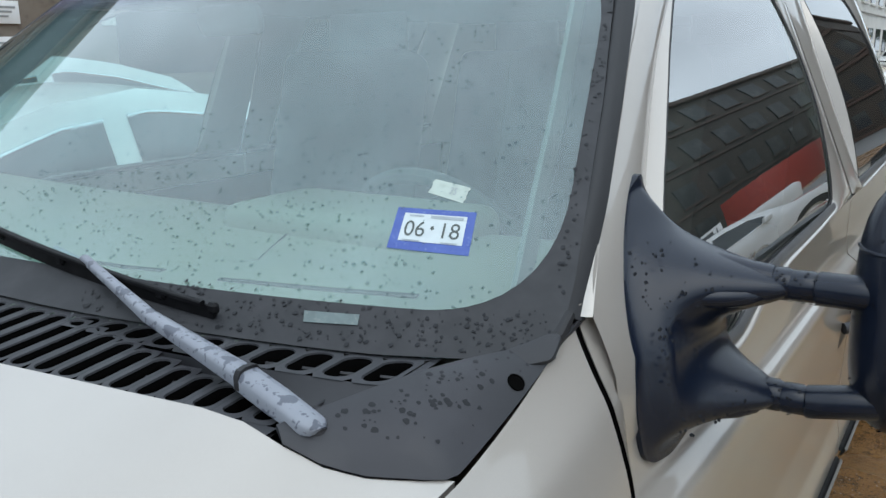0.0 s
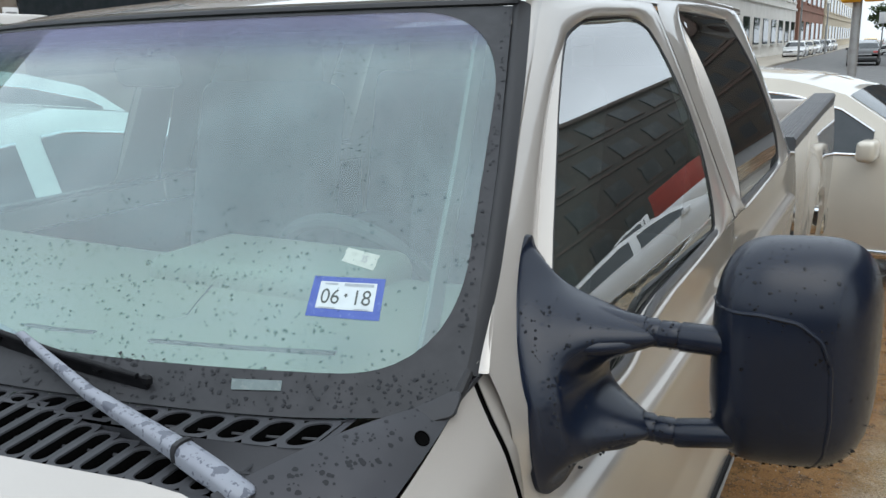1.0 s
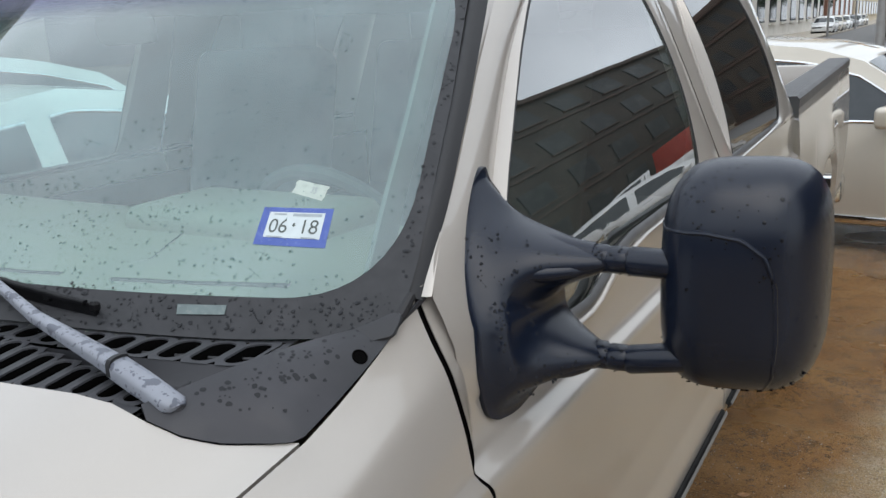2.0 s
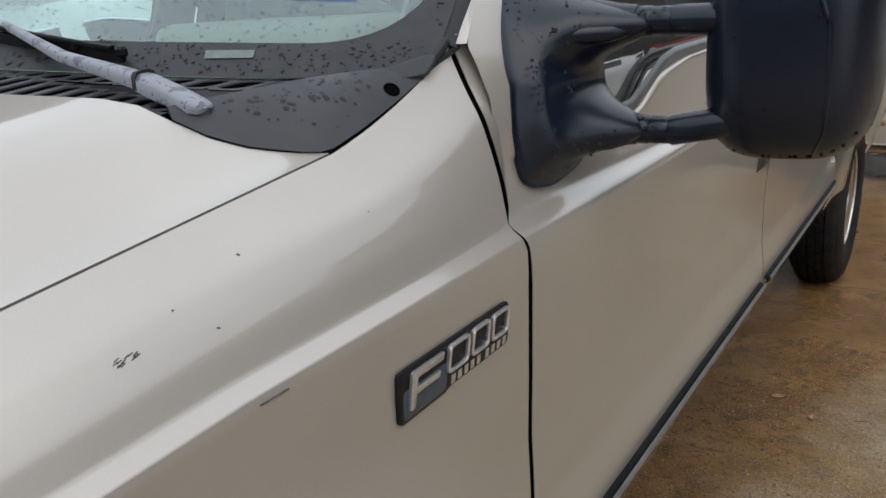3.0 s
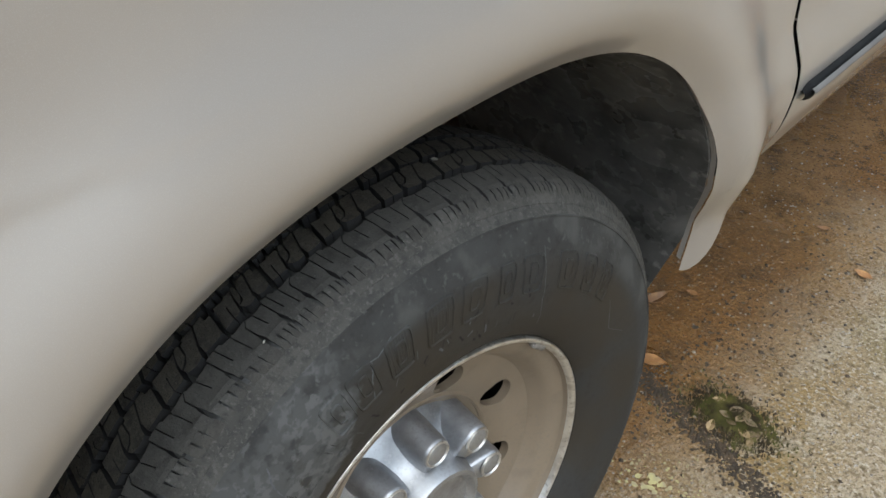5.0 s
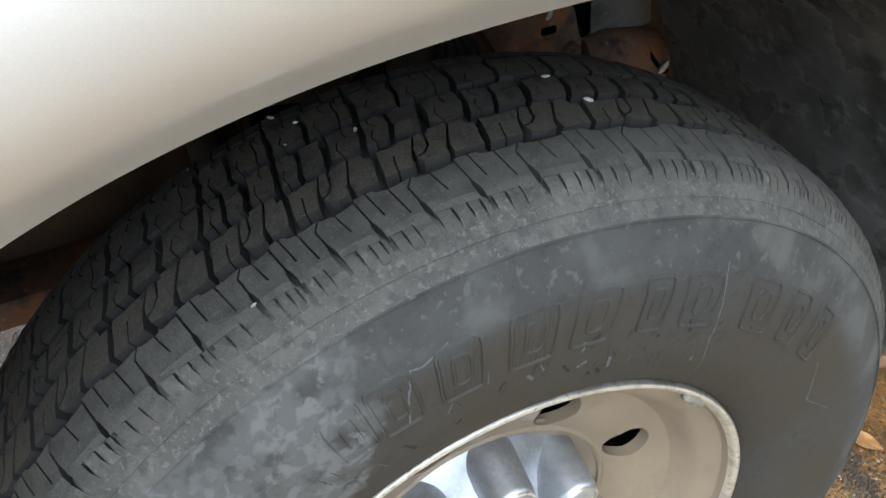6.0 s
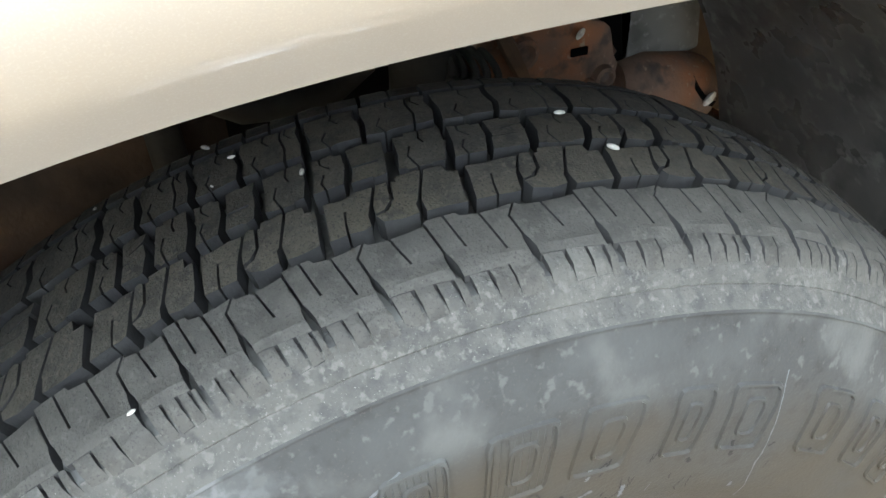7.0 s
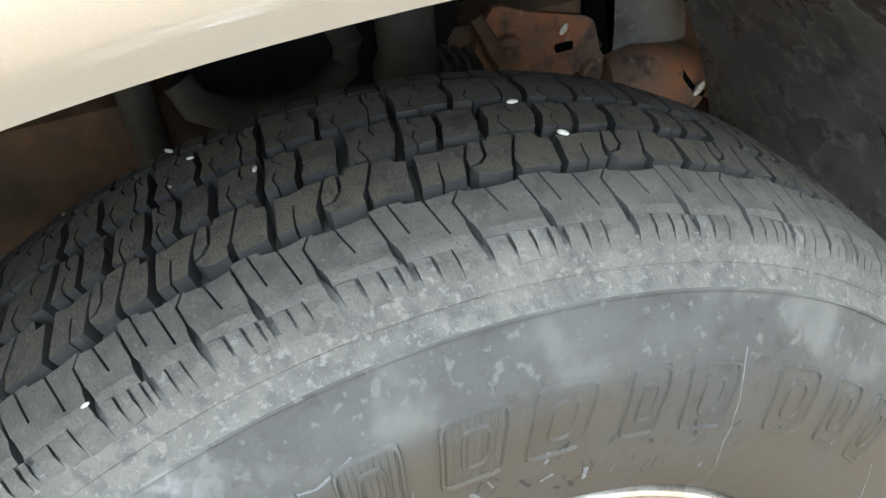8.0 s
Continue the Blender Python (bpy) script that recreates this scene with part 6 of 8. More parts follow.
# ---- wheel house: liner, frame, spring parts ----
for s in (1, -1):
    def liner(t, v):
        y = -(0.44 if math.cos(t) > 0 else 0.434) * math.cos(t)
        if v == 0:
            return (s * (fender_x(y, arch_z(y) + 0.001) - 0.0085), y + 0.0015 * math.sin(y * 90) + arch_back(y, arch_z(y)), arch_z(y) + 0.006)
        return (s * (0.918 - 0.38 * v), y * (1.05 + 0.03 * v), 0.40 + 0.54 * max(0.0, math.sin(t)) ** 0.8 - 0.02 * v)
    bm = grid(liner, lin(0.30, math.pi - 0.015, 50), [0, 0.05, 0.10, 0.16, 0.22, 0.27, 0.30, 0.42, 0.55, 0.7, 0.85, 1])
    part("wheel_liner", thick(bm, 0.004), WET_PLASTIC, truck, "wet dusty black plastic inner wheel liner")
    # chassis rail with rusty brackets, seen over the tyre
    part("frame_rail", box(0.07, 5.6, 0.17, (s * 0.42, 1.95, 0.60), 0.012), DARK_RUST, truck, "dark rusted chassis rail")
    # added dark box: the unlit depth behind the hose, put into colour
    part("hose_shade_box", box(0.05, 0.28, 0.34, (s * 0.430, 0.065, 0.66), 0.02), DARK, truck)
    # spring hanger: stepped rusty plate; black boxes paint its slot's and rear pocket's shade
    plate = resample(rounded([(0.215, 0.585), (0.380, 0.560), (0.375, 0.612), (0.352, 0.622), (0.342, 0.668), (0.262, 0.690), (0.228, 0.705), (0.205, 0.660)], 0.010, 3), 60)
    bm = bmesh.new()
    bm.faces.new([bm.verts.new((s * 0.470, y, z)) for y, z in plate])
    bmesh.ops.triangulate(bm, faces=bm.faces[:])
    part("spring_hanger", thick(bm, 0.008), RUST, truck, "brown rusted bracket")
    part("hanger_pocket_shade", box(0.012, 0.040, 0.085, (s * 0.462, 0.352, 0.652), 0.004), SHADE_BLACK, truck)
    part("hanger_slot_shade", box(0.004, 0.020, 0.009, (s * 0.4745, 0.305, 0.645), 0.0015), SHADE_BLACK, truck)
    for yy, zz, rr in ((0.338, 0.610, 0.009), (0.322, 0.604, 0.005), (0.240, 0.655, 0.012)):
        bm = lathe([(-0.004, rr * 1.5), (0.004, rr * 1.35), (0.005, rr), (0.001, rr * 0.6), (0.001, 0.0001)], 12)
        bmesh.ops.transform(bm, matrix=pose(s * 0.475, yy, zz, 0, 0, 0 if s > 0 else 180), verts=bm.verts)
        part("rivet", bm, RUST, truck)
    part("hanger_rib", tube([(s * 0.478, 0.205, 0.700), (s * 0.482, 0.222, 0.665), (s * 0.478, 0.245, 0.620)], [0.007, 0.009, 0.007], 8), DARK_RUST, truck)
    # rolled spring eye; a black disc paints the shade of its bore
    part("spring_eye", tube([(s * 0.470, 0.352, 0.592), (s * 0.472, 0.380, 0.588), (s * 0.472, 0.440, 0.574), (s * 0.470, 0.462, 0.569)], [0.030, 0.040, 0.043, 0.038], 20), RUST, truck, "orange rusted spring eye")
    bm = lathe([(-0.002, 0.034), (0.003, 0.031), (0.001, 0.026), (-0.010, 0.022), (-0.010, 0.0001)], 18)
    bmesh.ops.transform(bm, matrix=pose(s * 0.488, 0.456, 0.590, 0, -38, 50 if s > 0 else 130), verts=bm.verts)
    part("eye_bore_shade", bm, SHADE_BLACK, truck)
    bm = box(0.012, 0.105, 0.120, (0, 0, 0), 0.006, 2)
    bmesh.ops.transform(bm, matrix=pose(s * 0.462, 0.404, 0.668, 8, 0, 0), verts=bm.verts)
    part("shield_plate", bm, LINER, truck, "dusty grey splash shield")
    part("shield_bolt", tube([(s * 0.466, 0.405, 0.690), (s * 0.478, 0.405, 0.690)], [0.012, 0.009], 12), DARK_RUST, truck)
    part("leaf_spring", box(0.07, 0.9, 0.035, (s * 0.49, 0.05, 0.52), 0.006), RUST, truck)
    part("bump_stop", tube([(s * 0.47, 0.136, 0.58), (s * 0.47, 0.136, 0.665), (s * 0.47, 0.137, 0.68), (s * 0.47, 0.138, 0.86)], [0.036, 0.034, 0.028, 0.029], 18), DARK_RUBBER, truck)
    bm = bmesh.new()
    for k in range(5):
        tube([(s * 0.47 + 0.036 * math.cos(q), 0.150 + 0.012 * k + 0.004 * math.sin(q), 0.664 - 0.004 * k + 0.012 * math.sin(q)) for q in lin(0, math.tau, 15)], 0.004, 6, bm, cap=False)
    part("bellows", bm, DARK_RUBBER, truck)
    part("brake_hose", tube([(s * 0.47, -0.076, 0.700), (s * 0.475, -0.066, 0.676), (s * 0.48, -0.040, 0.662), (s * 0.48, 0.0, 0.656), (s * 0.48, 0.043, 0.661), (s * 0.475, 0.074, 0.680), (s * 0.47, 0.080, 0.700), (s * 0.46, 0.074, 0.718)], [0.014, 0.016, 0.016, 0.014, 0.013, 0.014, 0.015, 0.014], 14), DARK_RUBBER, truck)
    part("shock_absorber", tube([(s * 0.47, -0.108, 0.52), (s * 0.47, -0.112, 0.66), (s * 0.47, -0.115, 0.86)], [0.017, 0.016, 0.018], 14), DARK_RUBBER, truck)
    # dark roof sheet and filler box carry the wheel house's shade as colour
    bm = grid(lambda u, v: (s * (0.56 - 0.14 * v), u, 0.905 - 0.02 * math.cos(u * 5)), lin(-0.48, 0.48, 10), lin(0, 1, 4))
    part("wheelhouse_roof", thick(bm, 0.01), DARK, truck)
    part("bay_shade_box", box(0.30, 0.9, 0.34, (s * 0.24, 0.05, 0.74)), DARK, truck)
part("front_axle", tube([(-0.75, 0, 0.36), (0.75, 0, 0.36)], 0.045, 14), RUST, truck)
part("rear_axle", tube([(-0.75, 3.955, 0.395), (0.75, 3.955, 0.395)], 0.06, 14), RUST, truck)

# ---- bed ----


def bed_x(y, z):
    w = 0.989 - (0.17 if z > 1.0 else 0.20) * (z - 1.0) ** 2
    d = arch_gap(y, z - 0.06, 3.955)
    w += 0.020 * math.exp(-((d - 0.04) / 0.11) ** 2) if d >= 0.04 else 0.020 - 0.02 * (1 - max(d, 0) / 0.04)
    return w


for s in (1, -1):
    ys = lin(3.03, 3.955 - ARCH_A, 12) + [3.955 - ARCH_A * math.cos(t) for t in lin(0, math.pi, 41)][1:] + lin(4.42, 5.06, 12)
    rail = lambda y: 1.345 + 0.035 * (y - 3.03) / 2.0
    bm = grid(lambda y, v: (lambda z: (s * bed_x(y, z), y, z))((arch_z(y, 3.955) + 0.06 if abs(y - 3.955) < ARCH_A else 0.56) * (1 - v) + rail(y) * v), ys, lin(0, 1, 34))
    part("bed_side", bm, PAINT, truck, sharp=60)
    part("bed_inner_wall", thick(grid(lambda y, v: (s * 0.86, y, 0.80 + (rail(y) - 0.80) * v), lin(3.03, 5.06, 8), lin(0, 1, 4)), 0.02), PAINT, truck)
    # ridged black cap on the bed rail
    bm = grid(lambda y, v: (s * table(v, [(0, 0.972), (0.12, 0.974), (0.2, 0.965), (0.8, 0.862), (0.9, 0.852), (1, 0.852)]), y, rail(y) + table(v, [(0, -0.03), (0.12, 0.004), (0.2, 0.012), (0.8, 0.012), (0.9, 0.004), (1, -0.03)]) + (0.003 if int(v * 40) % 3 == 0 and 0.2 < v < 0.8 else 0)), lin(3.03, 5.07, 6), lin(0, 1, 41))
    part("bed_rail_cap", bm, CAP_PLASTIC, truck, "ribbed black bed rail cap", sharp=20)
    part("bed_front_corner", box(0.03, 0.02, 0.6, (s * 0.93, 3.035, 1.03)), PAINT, truck)
part("bed_floor", box(1.74, 2.04, 0.04, (0, 4.05, 0.82)), PAINT, truck)
part("bed_front_wall", box(1.76, 0.03, 0.52, (0, 3.045, 1.08)), PAINT, truck)
part("tailgate", box(1.74, 0.06, 0.56, (0, 5.05, 1.08), 0.015), PAINT, truck)
part("rear_bumper", box(1.95, 0.2, 0.16, (0, 5.22, 0.62), 0.03), CHROME, truck)

# ---- other vehicles ----


def car(name, label, paint, m, length=4.8, width=1.82, height=1.45, category="car", group="", nose=0.25, tail=0.86, boxy=0.0):
    """A parked car along +y (nose at -y), standing on z = 0."""
    c = empty(name, label, category, group)
    hw, L = width / 2, length
    belt = height * 0.62

    def top(f):
        return table(f, [(0, 0.42), (0.02, 0.48), (0.10, 0.55), (nose, 0.63), (nose + 0.13, 0.90), (nose + 0.20, 0.965), (0.55, 1.0), (tail - 0.22, 0.965), (tail - 0.10, 0.88 + boxy * 0.08), (tail, 0.66 + boxy * 0.30), (0.96, 0.64 + boxy * 0.30), (0.99, 0.56 + boxy * 0.3), (1, 0.46)]) * height

    def half(f, z):
        plan = hw * (1 - 0.30 * max(0, 0.12 - f) / 0.12 * 0.5 - 0.12 * max(0, f - 0.9) / 0.1)
        w = plan * table(z / height, [(0.10, 0.92), (0.2, 0.97), (0.40, 1.0), (0.55, 0.985), (0.62, 0.955), (0.98, 0.72), (1.0, 0.66)])
        return w
    fs = sorted(set([0, 0.01, 0.02, 0.05, 0.1, nose, nose + 0.13, 0.55, tail, 0.96, 0.98, 0.99, 1] + lin(0.12, 0.95, 26)))
    # wheel openings darkened by arches: body sheet stops at sill
    sec = [0.0, 0.12, 0.25, 0.4, 0.55, 0.7, 0.8, 0.9, 0.96, 1.0]

    def sheet(f, k, s):
        zt = top(f)
        zb = 0.20
        for yw in (0.17, 0.78):
            d = abs(f - yw) * L
            if d < 0.36:
                zb = max(zb, (0.36 ** 2 - d * d) ** 0.5 + 0.31)
        z = zb + (zt - zb) * k
        return (s * half(f, z), (f - 0.5) * L, z)
    for s in (1, -1):
        bm = grid(lambda f, k: sheet(f, k, s), fs, sec)
        ob = part("side_panel", bm, paint, c, sharp=50)
        # windows over the belt, split by pillars
        for f0, f1 in ((nose + 0.085, 0.495), (0.522, tail - 0.085)):
            def win(u, v):
                f = f0 + (f1 - f0) * u
                zt = max(top(f) - 0.07 * height, belt + 0.02)
                z = belt + 0.015 + (zt - belt - 0.015) * v
                return (s * (half(f, z) + 0.006), (f - 0.5) * L, z)
            part("side_window", grid(win, lin(0, 1, 12), lin(0, 1, 6)), CAR_GLASS, c)
            edge = [win(u, 1) for u in lin(0, 1, 12)]
            part("window_trim", tube([(p[0], p[1], p[2]) for p in edge], 0.010, 6), CHROME, c)
            part("window_trim", tube([win(u, 0) for u in lin(0, 1, 12)], 0.010, 6), CHROME, c)
        part("door_handle", box(0.03, 0.18, 0.03, (s * (half(0.48, belt) * 1.005), (0.46 - 0.5) * L, belt - 0.10), 0.01), CHROME, c)
        part("wing_mirror", box(0.25, 0.12, 0.14, (s * (hw + 0.07), (nose + 0.085 - 0.5) * L, belt + 0.06), 0.034, 3), paint, c)
        part("sill_trim", box(0.03, L * 0.46, 0.06, (s * hw * 0.96, (0.475 - 0.5) * L, 0.24), 0.01), CHROME, c)
        part("head_lamp", box(0.30, 0.20, 0.12, (s * hw * 0.70, -L / 2 + 0.10, height * 0.44), 0.04, 3), CLEAR_LENS, c)
        part("tail_lamp", box(0.26, 0.16, 0.15 + 0.2 * boxy, (s * hw * 0.72, L / 2 - 0.10, height * 0.54), 0.04, 3), RED_LENS, c)
        for yw in (0.17, 0.78):
            wm = pose(s * (hw - 0.10), (yw - 0.5) * L, 0.32, 0, 0, 0 if s > 0 else 180)
            t = part("tyre", lathe([(-0.10, 0.19), (-0.10, 0.29), (-0.07, 0.32), (0.06, 0.32), (0.085, 0.30), (0.09, 0.25), (0.075, 0.205)], 36), TYRE, c)
            t.matrix_world = wm
            r = part("wheel_rim", lathe([(0.075, 0.206), (0.07, 0.19), (0.04, 0.17), (0.05, 0.06), (0.06, 0.04), (0.062, 0.0001)], 36), RIM_LIP, c)
            r.matrix_world = wm
            # dark box paints the shade inside the wheel opening
            part("wheel_well", box(0.35, 0.8, 0.5, (s * (hw - 0.28), (yw - 0.5) * L, 0.5)), DARK, c)
    bm = grid(lambda f, u: (u * half(f, top(f)), (f - 0.5) * L, top(f) + 0.03 * (1 - u * u)), fs, lin(-1, 1, 11))
    part("top_panel", bm, paint, c, sharp=50)
    for f0, f1, nm in ((nose + 0.012, nose + 0.125, "windscreen"), (tail - 0.095, tail - 0.008, "rear_screen")):
        if nm == "rear_screen" and boxy:
            continue
        bm = grid(lambda f, u: (u * half(f, top(f)) * 0.93, (f - 0.5) * L, top(f) + 0.03 * (1 - u * u) + 0.008), lin(f0, f1, 6), lin(-1, 1, 9))
        part(nm, bm, CAR_GLASS, c)
    for y, nm in ((-L / 2, "front_bumper"), (L / 2, "rear_bumper")):
        part(nm, box(width * 0.86, 0.16, 0.26, (0, y * 0.99, 0.42), 0.06, 3), paint, c)
    part("floor_pan", box(width * 0.8, L * 0.92, 0.06, (0, 0, 0.24)), DARK, c)
    c.matrix_world = m
    return c


car("cream_sedan", "cream sedan parked across behind the pickup on wet concrete", CREAM_PAINT, pose(0.44, 7.04, 0, 0, 0, 82), 4.9, 1.86, 1.46, nose=0.24)
car("white_sedan", "white sedan parked beside the pickup", WHITE_PAINT, pose(-2.78, 2.06, 0, 0, 0, 0), 4.8, 1.84, 1.49)
car("white_suv", "white sport utility parked beyond the white sedan", WHITE_PAINT, pose(-5.62, 3.4, 0, 0, 0, 0), 4.8, 1.88, 1.67)
car("white_sedan", "white sedan with red tail lamps parked across the lot", WHITE_PAINT, pose(5.6, 11.4, 0, 0, 0, 236), 4.9, 1.84, 1.44)
car("white_pickup", "white pickup truck parked before the brick building", WHITE_PAINT, pose(11.2, 25.2, 0, 0, 0, 67), 5.8, 1.95, 1.85, "pickup truck", nose=0.2, tail=0.6, boxy=0.0)
car("white_pickup", "second white pickup truck parked beyond the first", WHITE_PAINT, pose(16.0, 19.0, 0, 0, 0, 60), 5.8, 1.95, 1.85, "pickup truck", nose=0.2, tail=0.6, boxy=0.0)
car("black_sedan", "black sedan seen from behind on the far street", BLACK_PAINT, pose(-0.6, 57, 0, 0, 0, 180), 4.7, 1.8, 1.45)
car("white_suv", "white sport utility on the far street", WHITE_PAINT, pose(0.7, 85, 0, 0, 0, 180), 4.7, 1.85, 1.75, boxy=0.6, tail=0.93)
YELLOW_PAINT = material("yellow_car_paint", (0.60, 0.36, 0.03), 0.35, coat=1.0, vary=[(3, (0.52, 0.30, 0.03), 0.4, 0.7)])
car("yellow_car", "yellow car on the far street", YELLOW_PAINT, pose(-1.8, 110, 0, 0, 0, 180), 4.6, 1.8, 1.5)
for k in range(6):
    car("parked_car", "pale car parked at the kerb of the far street", (WHITE_PAINT, CREAM_PAINT, WHITE_PAINT, BLACK_PAINT)[k % 4], pose(-6.6, 78 + 7.5 * k, 0, 0, 0, 0), 4.6, 1.8, 1.5, group="cars parked along the street")

# ---- buildings ----
BRICK = material("brown_brick", (0.072, 0.056, 0.042), 0.85, bump=[(30, 0.4, 0.01)], vary=[(0.35, (0.045, 0.040, 0.030), 0.42, 0.6), (1.5, (0.05, 0.042, 0.033), 0.4, 0.7), (12, (0.09, 0.068, 0.052), 0.5, 0.7)])
RED_STONE = material("reddish_cornice", (0.078, 0.054, 0.042), 0.8, vary=[(2, (0.11, 0.066, 0.050), 0.4, 0.7)])
PALE_STONE = material("pale_stone", (0.62, 0.60, 0.56), 0.8, bump=[(20, 0.3, 0.01)], vary=[(1, (0.54, 0.52, 0.48), 0.4, 0.7)])
RED_BRICK = material("red_brick", (0.20, 0.10, 0.07), 0.85, bump=[(20, 0.3, 0.01)], vary=[(1, (0.26, 0.13, 0.09), 0.4, 0.7)])
TAN_STONE = material("tan_stone", (0.50, 0.43, 0.32), 0.8, bump=[(20, 0.3, 0.01)], vary=[(1, (0.42, 0.36, 0.27), 0.4, 0.7)])
DULL_WALL = material("dull_brown_wall", (0.16, 0.13, 0.10), 0.85, bump=[(10, 0.3, 0.01)], vary=[(0.8, (0.20, 0.17, 0.14), 0.4, 0.7), (5, (0.12, 0.10, 0.08), 0.55, 0.7)])
DARK_WALL = material("dark_grey_wall", (0.035, 0.038, 0.042), 0.85, bump=[(10, 0.3, 0.01)], vary=[(0.8, (0.05, 0.052, 0.056), 0.4, 0.7)])
DULL_PANE = material("dull_window_pane", (0.035, 0.04, 0.042), 0.5, spec=0.25, vary=[(0.6, (0.08, 0.085, 0.08), 0.5, 0.7)])
RED_METAL = material("red_painted_metal", (0.42, 0.05, 0.03), 0.5, vary=[(3, (0.34, 0.04, 0.03), 0.4, 0.7)])


def block(name, label, wall, glass, x0, x1, y0, y1, h, storeys, bays, face, cornice=None):
    """A building with windows on one face: 'x-' or 'x+' or 'y-'."""
    b = empty(name, label, "building")
    part("wall", box(x1 - x0, y1 - y0, h, ((x0 + x1) / 2, (y0 + y1) / 2, h / 2)), wall, b, smooth=False)
    part("cornice", box(x1 - x0 + 0.8, y1 - y0 + 0.8, 0.6, ((x0 + x1) / 2, (y0 + y1) / 2, h + 0.1), 0.1), cornice or wall, b)
    st = h / storeys
    for i in range(storeys):
        part("string_course", box(x1 - x0 + 0.3, y1 - y0 + 0.3, 0.25, ((x0 + x1) / 2, (y0 + y1) / 2, st * i + 0.5 if i else 0.2)), cornice or wall, b, smooth=False)
        for k in range(bays):
            if face in ("x-", "x+"):
                x = x0 if face == "x-" else x1
                y = y0 + (y1 - y0) * (k + 0.5) / bays
                wv = (y1 - y0) / bays * 0.55
                part("window", box(0.16, wv, st * 0.5, (x, y, st * (i + 0.55))), glass, b, smooth=False)
                part("window_sill", box(0.36, wv * 1.15, 0.16, (x, y, st * (i + 0.27))), cornice or wall, b, smooth=False)
            else:
                x = x0 + (x1 - x0) * (k + 0.5) / bays
                wv = (x1 - x0) / bays * 0.55
                part("window", box(wv, 0.16, st * 0.5, (x, y0, st * (i + 0.55))), glass, b, smooth=False)
                part("window_sill", box(wv * 1.15, 0.36, 0.16, (x, y0, st * (i + 0.27))), cornice or wall, b, smooth=False)
    return b


block("brick_building", "brown brick building with rows of dark windows", BRICK, DULL_PANE, 20, 36, 4, 92, 17, 4, 16, "x-", RED_STONE)
block("brick_block", "brown brick building closing the street", BRICK, DULL_PANE, 4.5, 12.5, 54, 76, 12, 4, 5, "y-", RED_STONE)
block("brown_building", "long dull brown wall across the street", DULL_WALL, CAR_GLASS, -40, -16, 2, 26, 9, 2, 3, "x+")
# the dark wall at y -15 is unseen, added to darken mirror reflections
block("front_wall", "unseen dark wall added ahead of the pickup to darken reflections", DARK_WALL, CAR_GLASS, -34, 34, -26, -15, 5, 1, 9, "x-")
block("shop_building", "white stone building with shop fronts on the street", PALE_STONE, CAR_GLASS, -26, -9.5, 40, 104, 13, 3, 12, "x+")
block("red_shop", "dark red brick shop between pale buildings", RED_BRICK, CAR_GLASS, -26, -9.2, 104.5, 138, 9, 2, 5, "x+")
block("stone_building", "tall tan stone building farther down the street", TAN_STONE, CAR_GLASS, -30, -9.0, 139, 240, 26, 6, 14, "x+")
part_ob = part("red_container", box(2.4, 13, 3.4, (15.5, 46.5, 1.7), 0.05), RED_METAL)
tagged(part_ob, "red metal container beside the brick building", "container")

# ---- street things far behind ----
PAVE = material("pale_pavement", (0.42, 0.38, 0.32), 0.8, bump=[(30, 0.3, 0.004)], vary=[(1, (0.36, 0.33, 0.28), 0.4, 0.7)])
tagged(part("pavement", box(3.6, 210, 0.15, (-7.5, 136, 0.075), 0.03), PAVE), "pale concrete pavement along the shop fronts", "pavement", kind="structure")
tagged(part("road", grid(lambda x, y: (x, y, 0.006), [-5.7, 0, 6, 12], [28, 60, 120, 240]), ASPHALT, smooth=False), "grey wet street running away", "road", kind="structure")
POLE = material("grey_pole_paint", (0.30, 0.31, 0.31), 0.5, 0.2, vary=[(8, (0.25, 0.25, 0.25), 0.4, 0.7)])
SIGNAL = material("signal_yellow", (0.72, 0.40, 0.02), 0.45, vary=[(8, (0.62, 0.33, 0.02), 0.4, 0.7)])
pole = empty("traffic_signal", "grey street pole with yellow signal heads", "traffic signal")
part("post", tube([(0.40, 19.9, 0), (0.40, 19.9, 0.3), (0.40, 19.9, 4.8)], [0.13, 0.10, 0.085], 16), POLE, pole)
part("post_base", tube([(0.40, 19.9, 0), (0.40, 19.9, 0.12)], [0.22, 0.20], 12), POLE, pole)
for dx in (0.32, -0.12):
    head = part("signal_head", box(0.40, 0.32, 0.42, (0.40 + dx, 19.8, 2.62), 0.05, 3), SIGNAL, pole, "yellow signal housing")
    part("visor", box(0.30, 0.10, 0.30, (0.40 + dx, 19.62, 2.62), 0.03, 2), PLASTIC, head)
SIGN = material("white_sign", (0.75, 0.76, 0.76), 0.5, vary=[(6, (0.7, 0.7, 0.7), 0.4, 0.7)])
post = empty("street_sign", "small white street sign on a thin post", "street sign")
part("post", tube([(0.2, 60, 0), (0.2, 60, 3.2)], 0.04, 8), POLE, post)
part("plate", box(0.5, 0.03, 0.7, (0.2, 59.95, 2.8), 0.01), SIGN, post)
for x, y in ((-5.6, 70), (-5.6, 96)):
    lamp = empty("street_lamp", "thin grey street lamp at the kerb", "street lamp", "street lamps")
    part("post", tube([(x, y, 0), (x, y, 5)], [0.09, 0.06], 10), POLE, lamp)
    part("lantern", tube([(x, y, 5), (x, y, 5.1), (x, y, 5.6)], [0.1, 0.22, 0.12], 12), SIGN, lamp)
LEAVES = material("tree_leaves", (0.035, 0.06, 0.018), 0.7, vary=[(2, (0.06, 0.09, 0.03), 0.4, 0.7)])
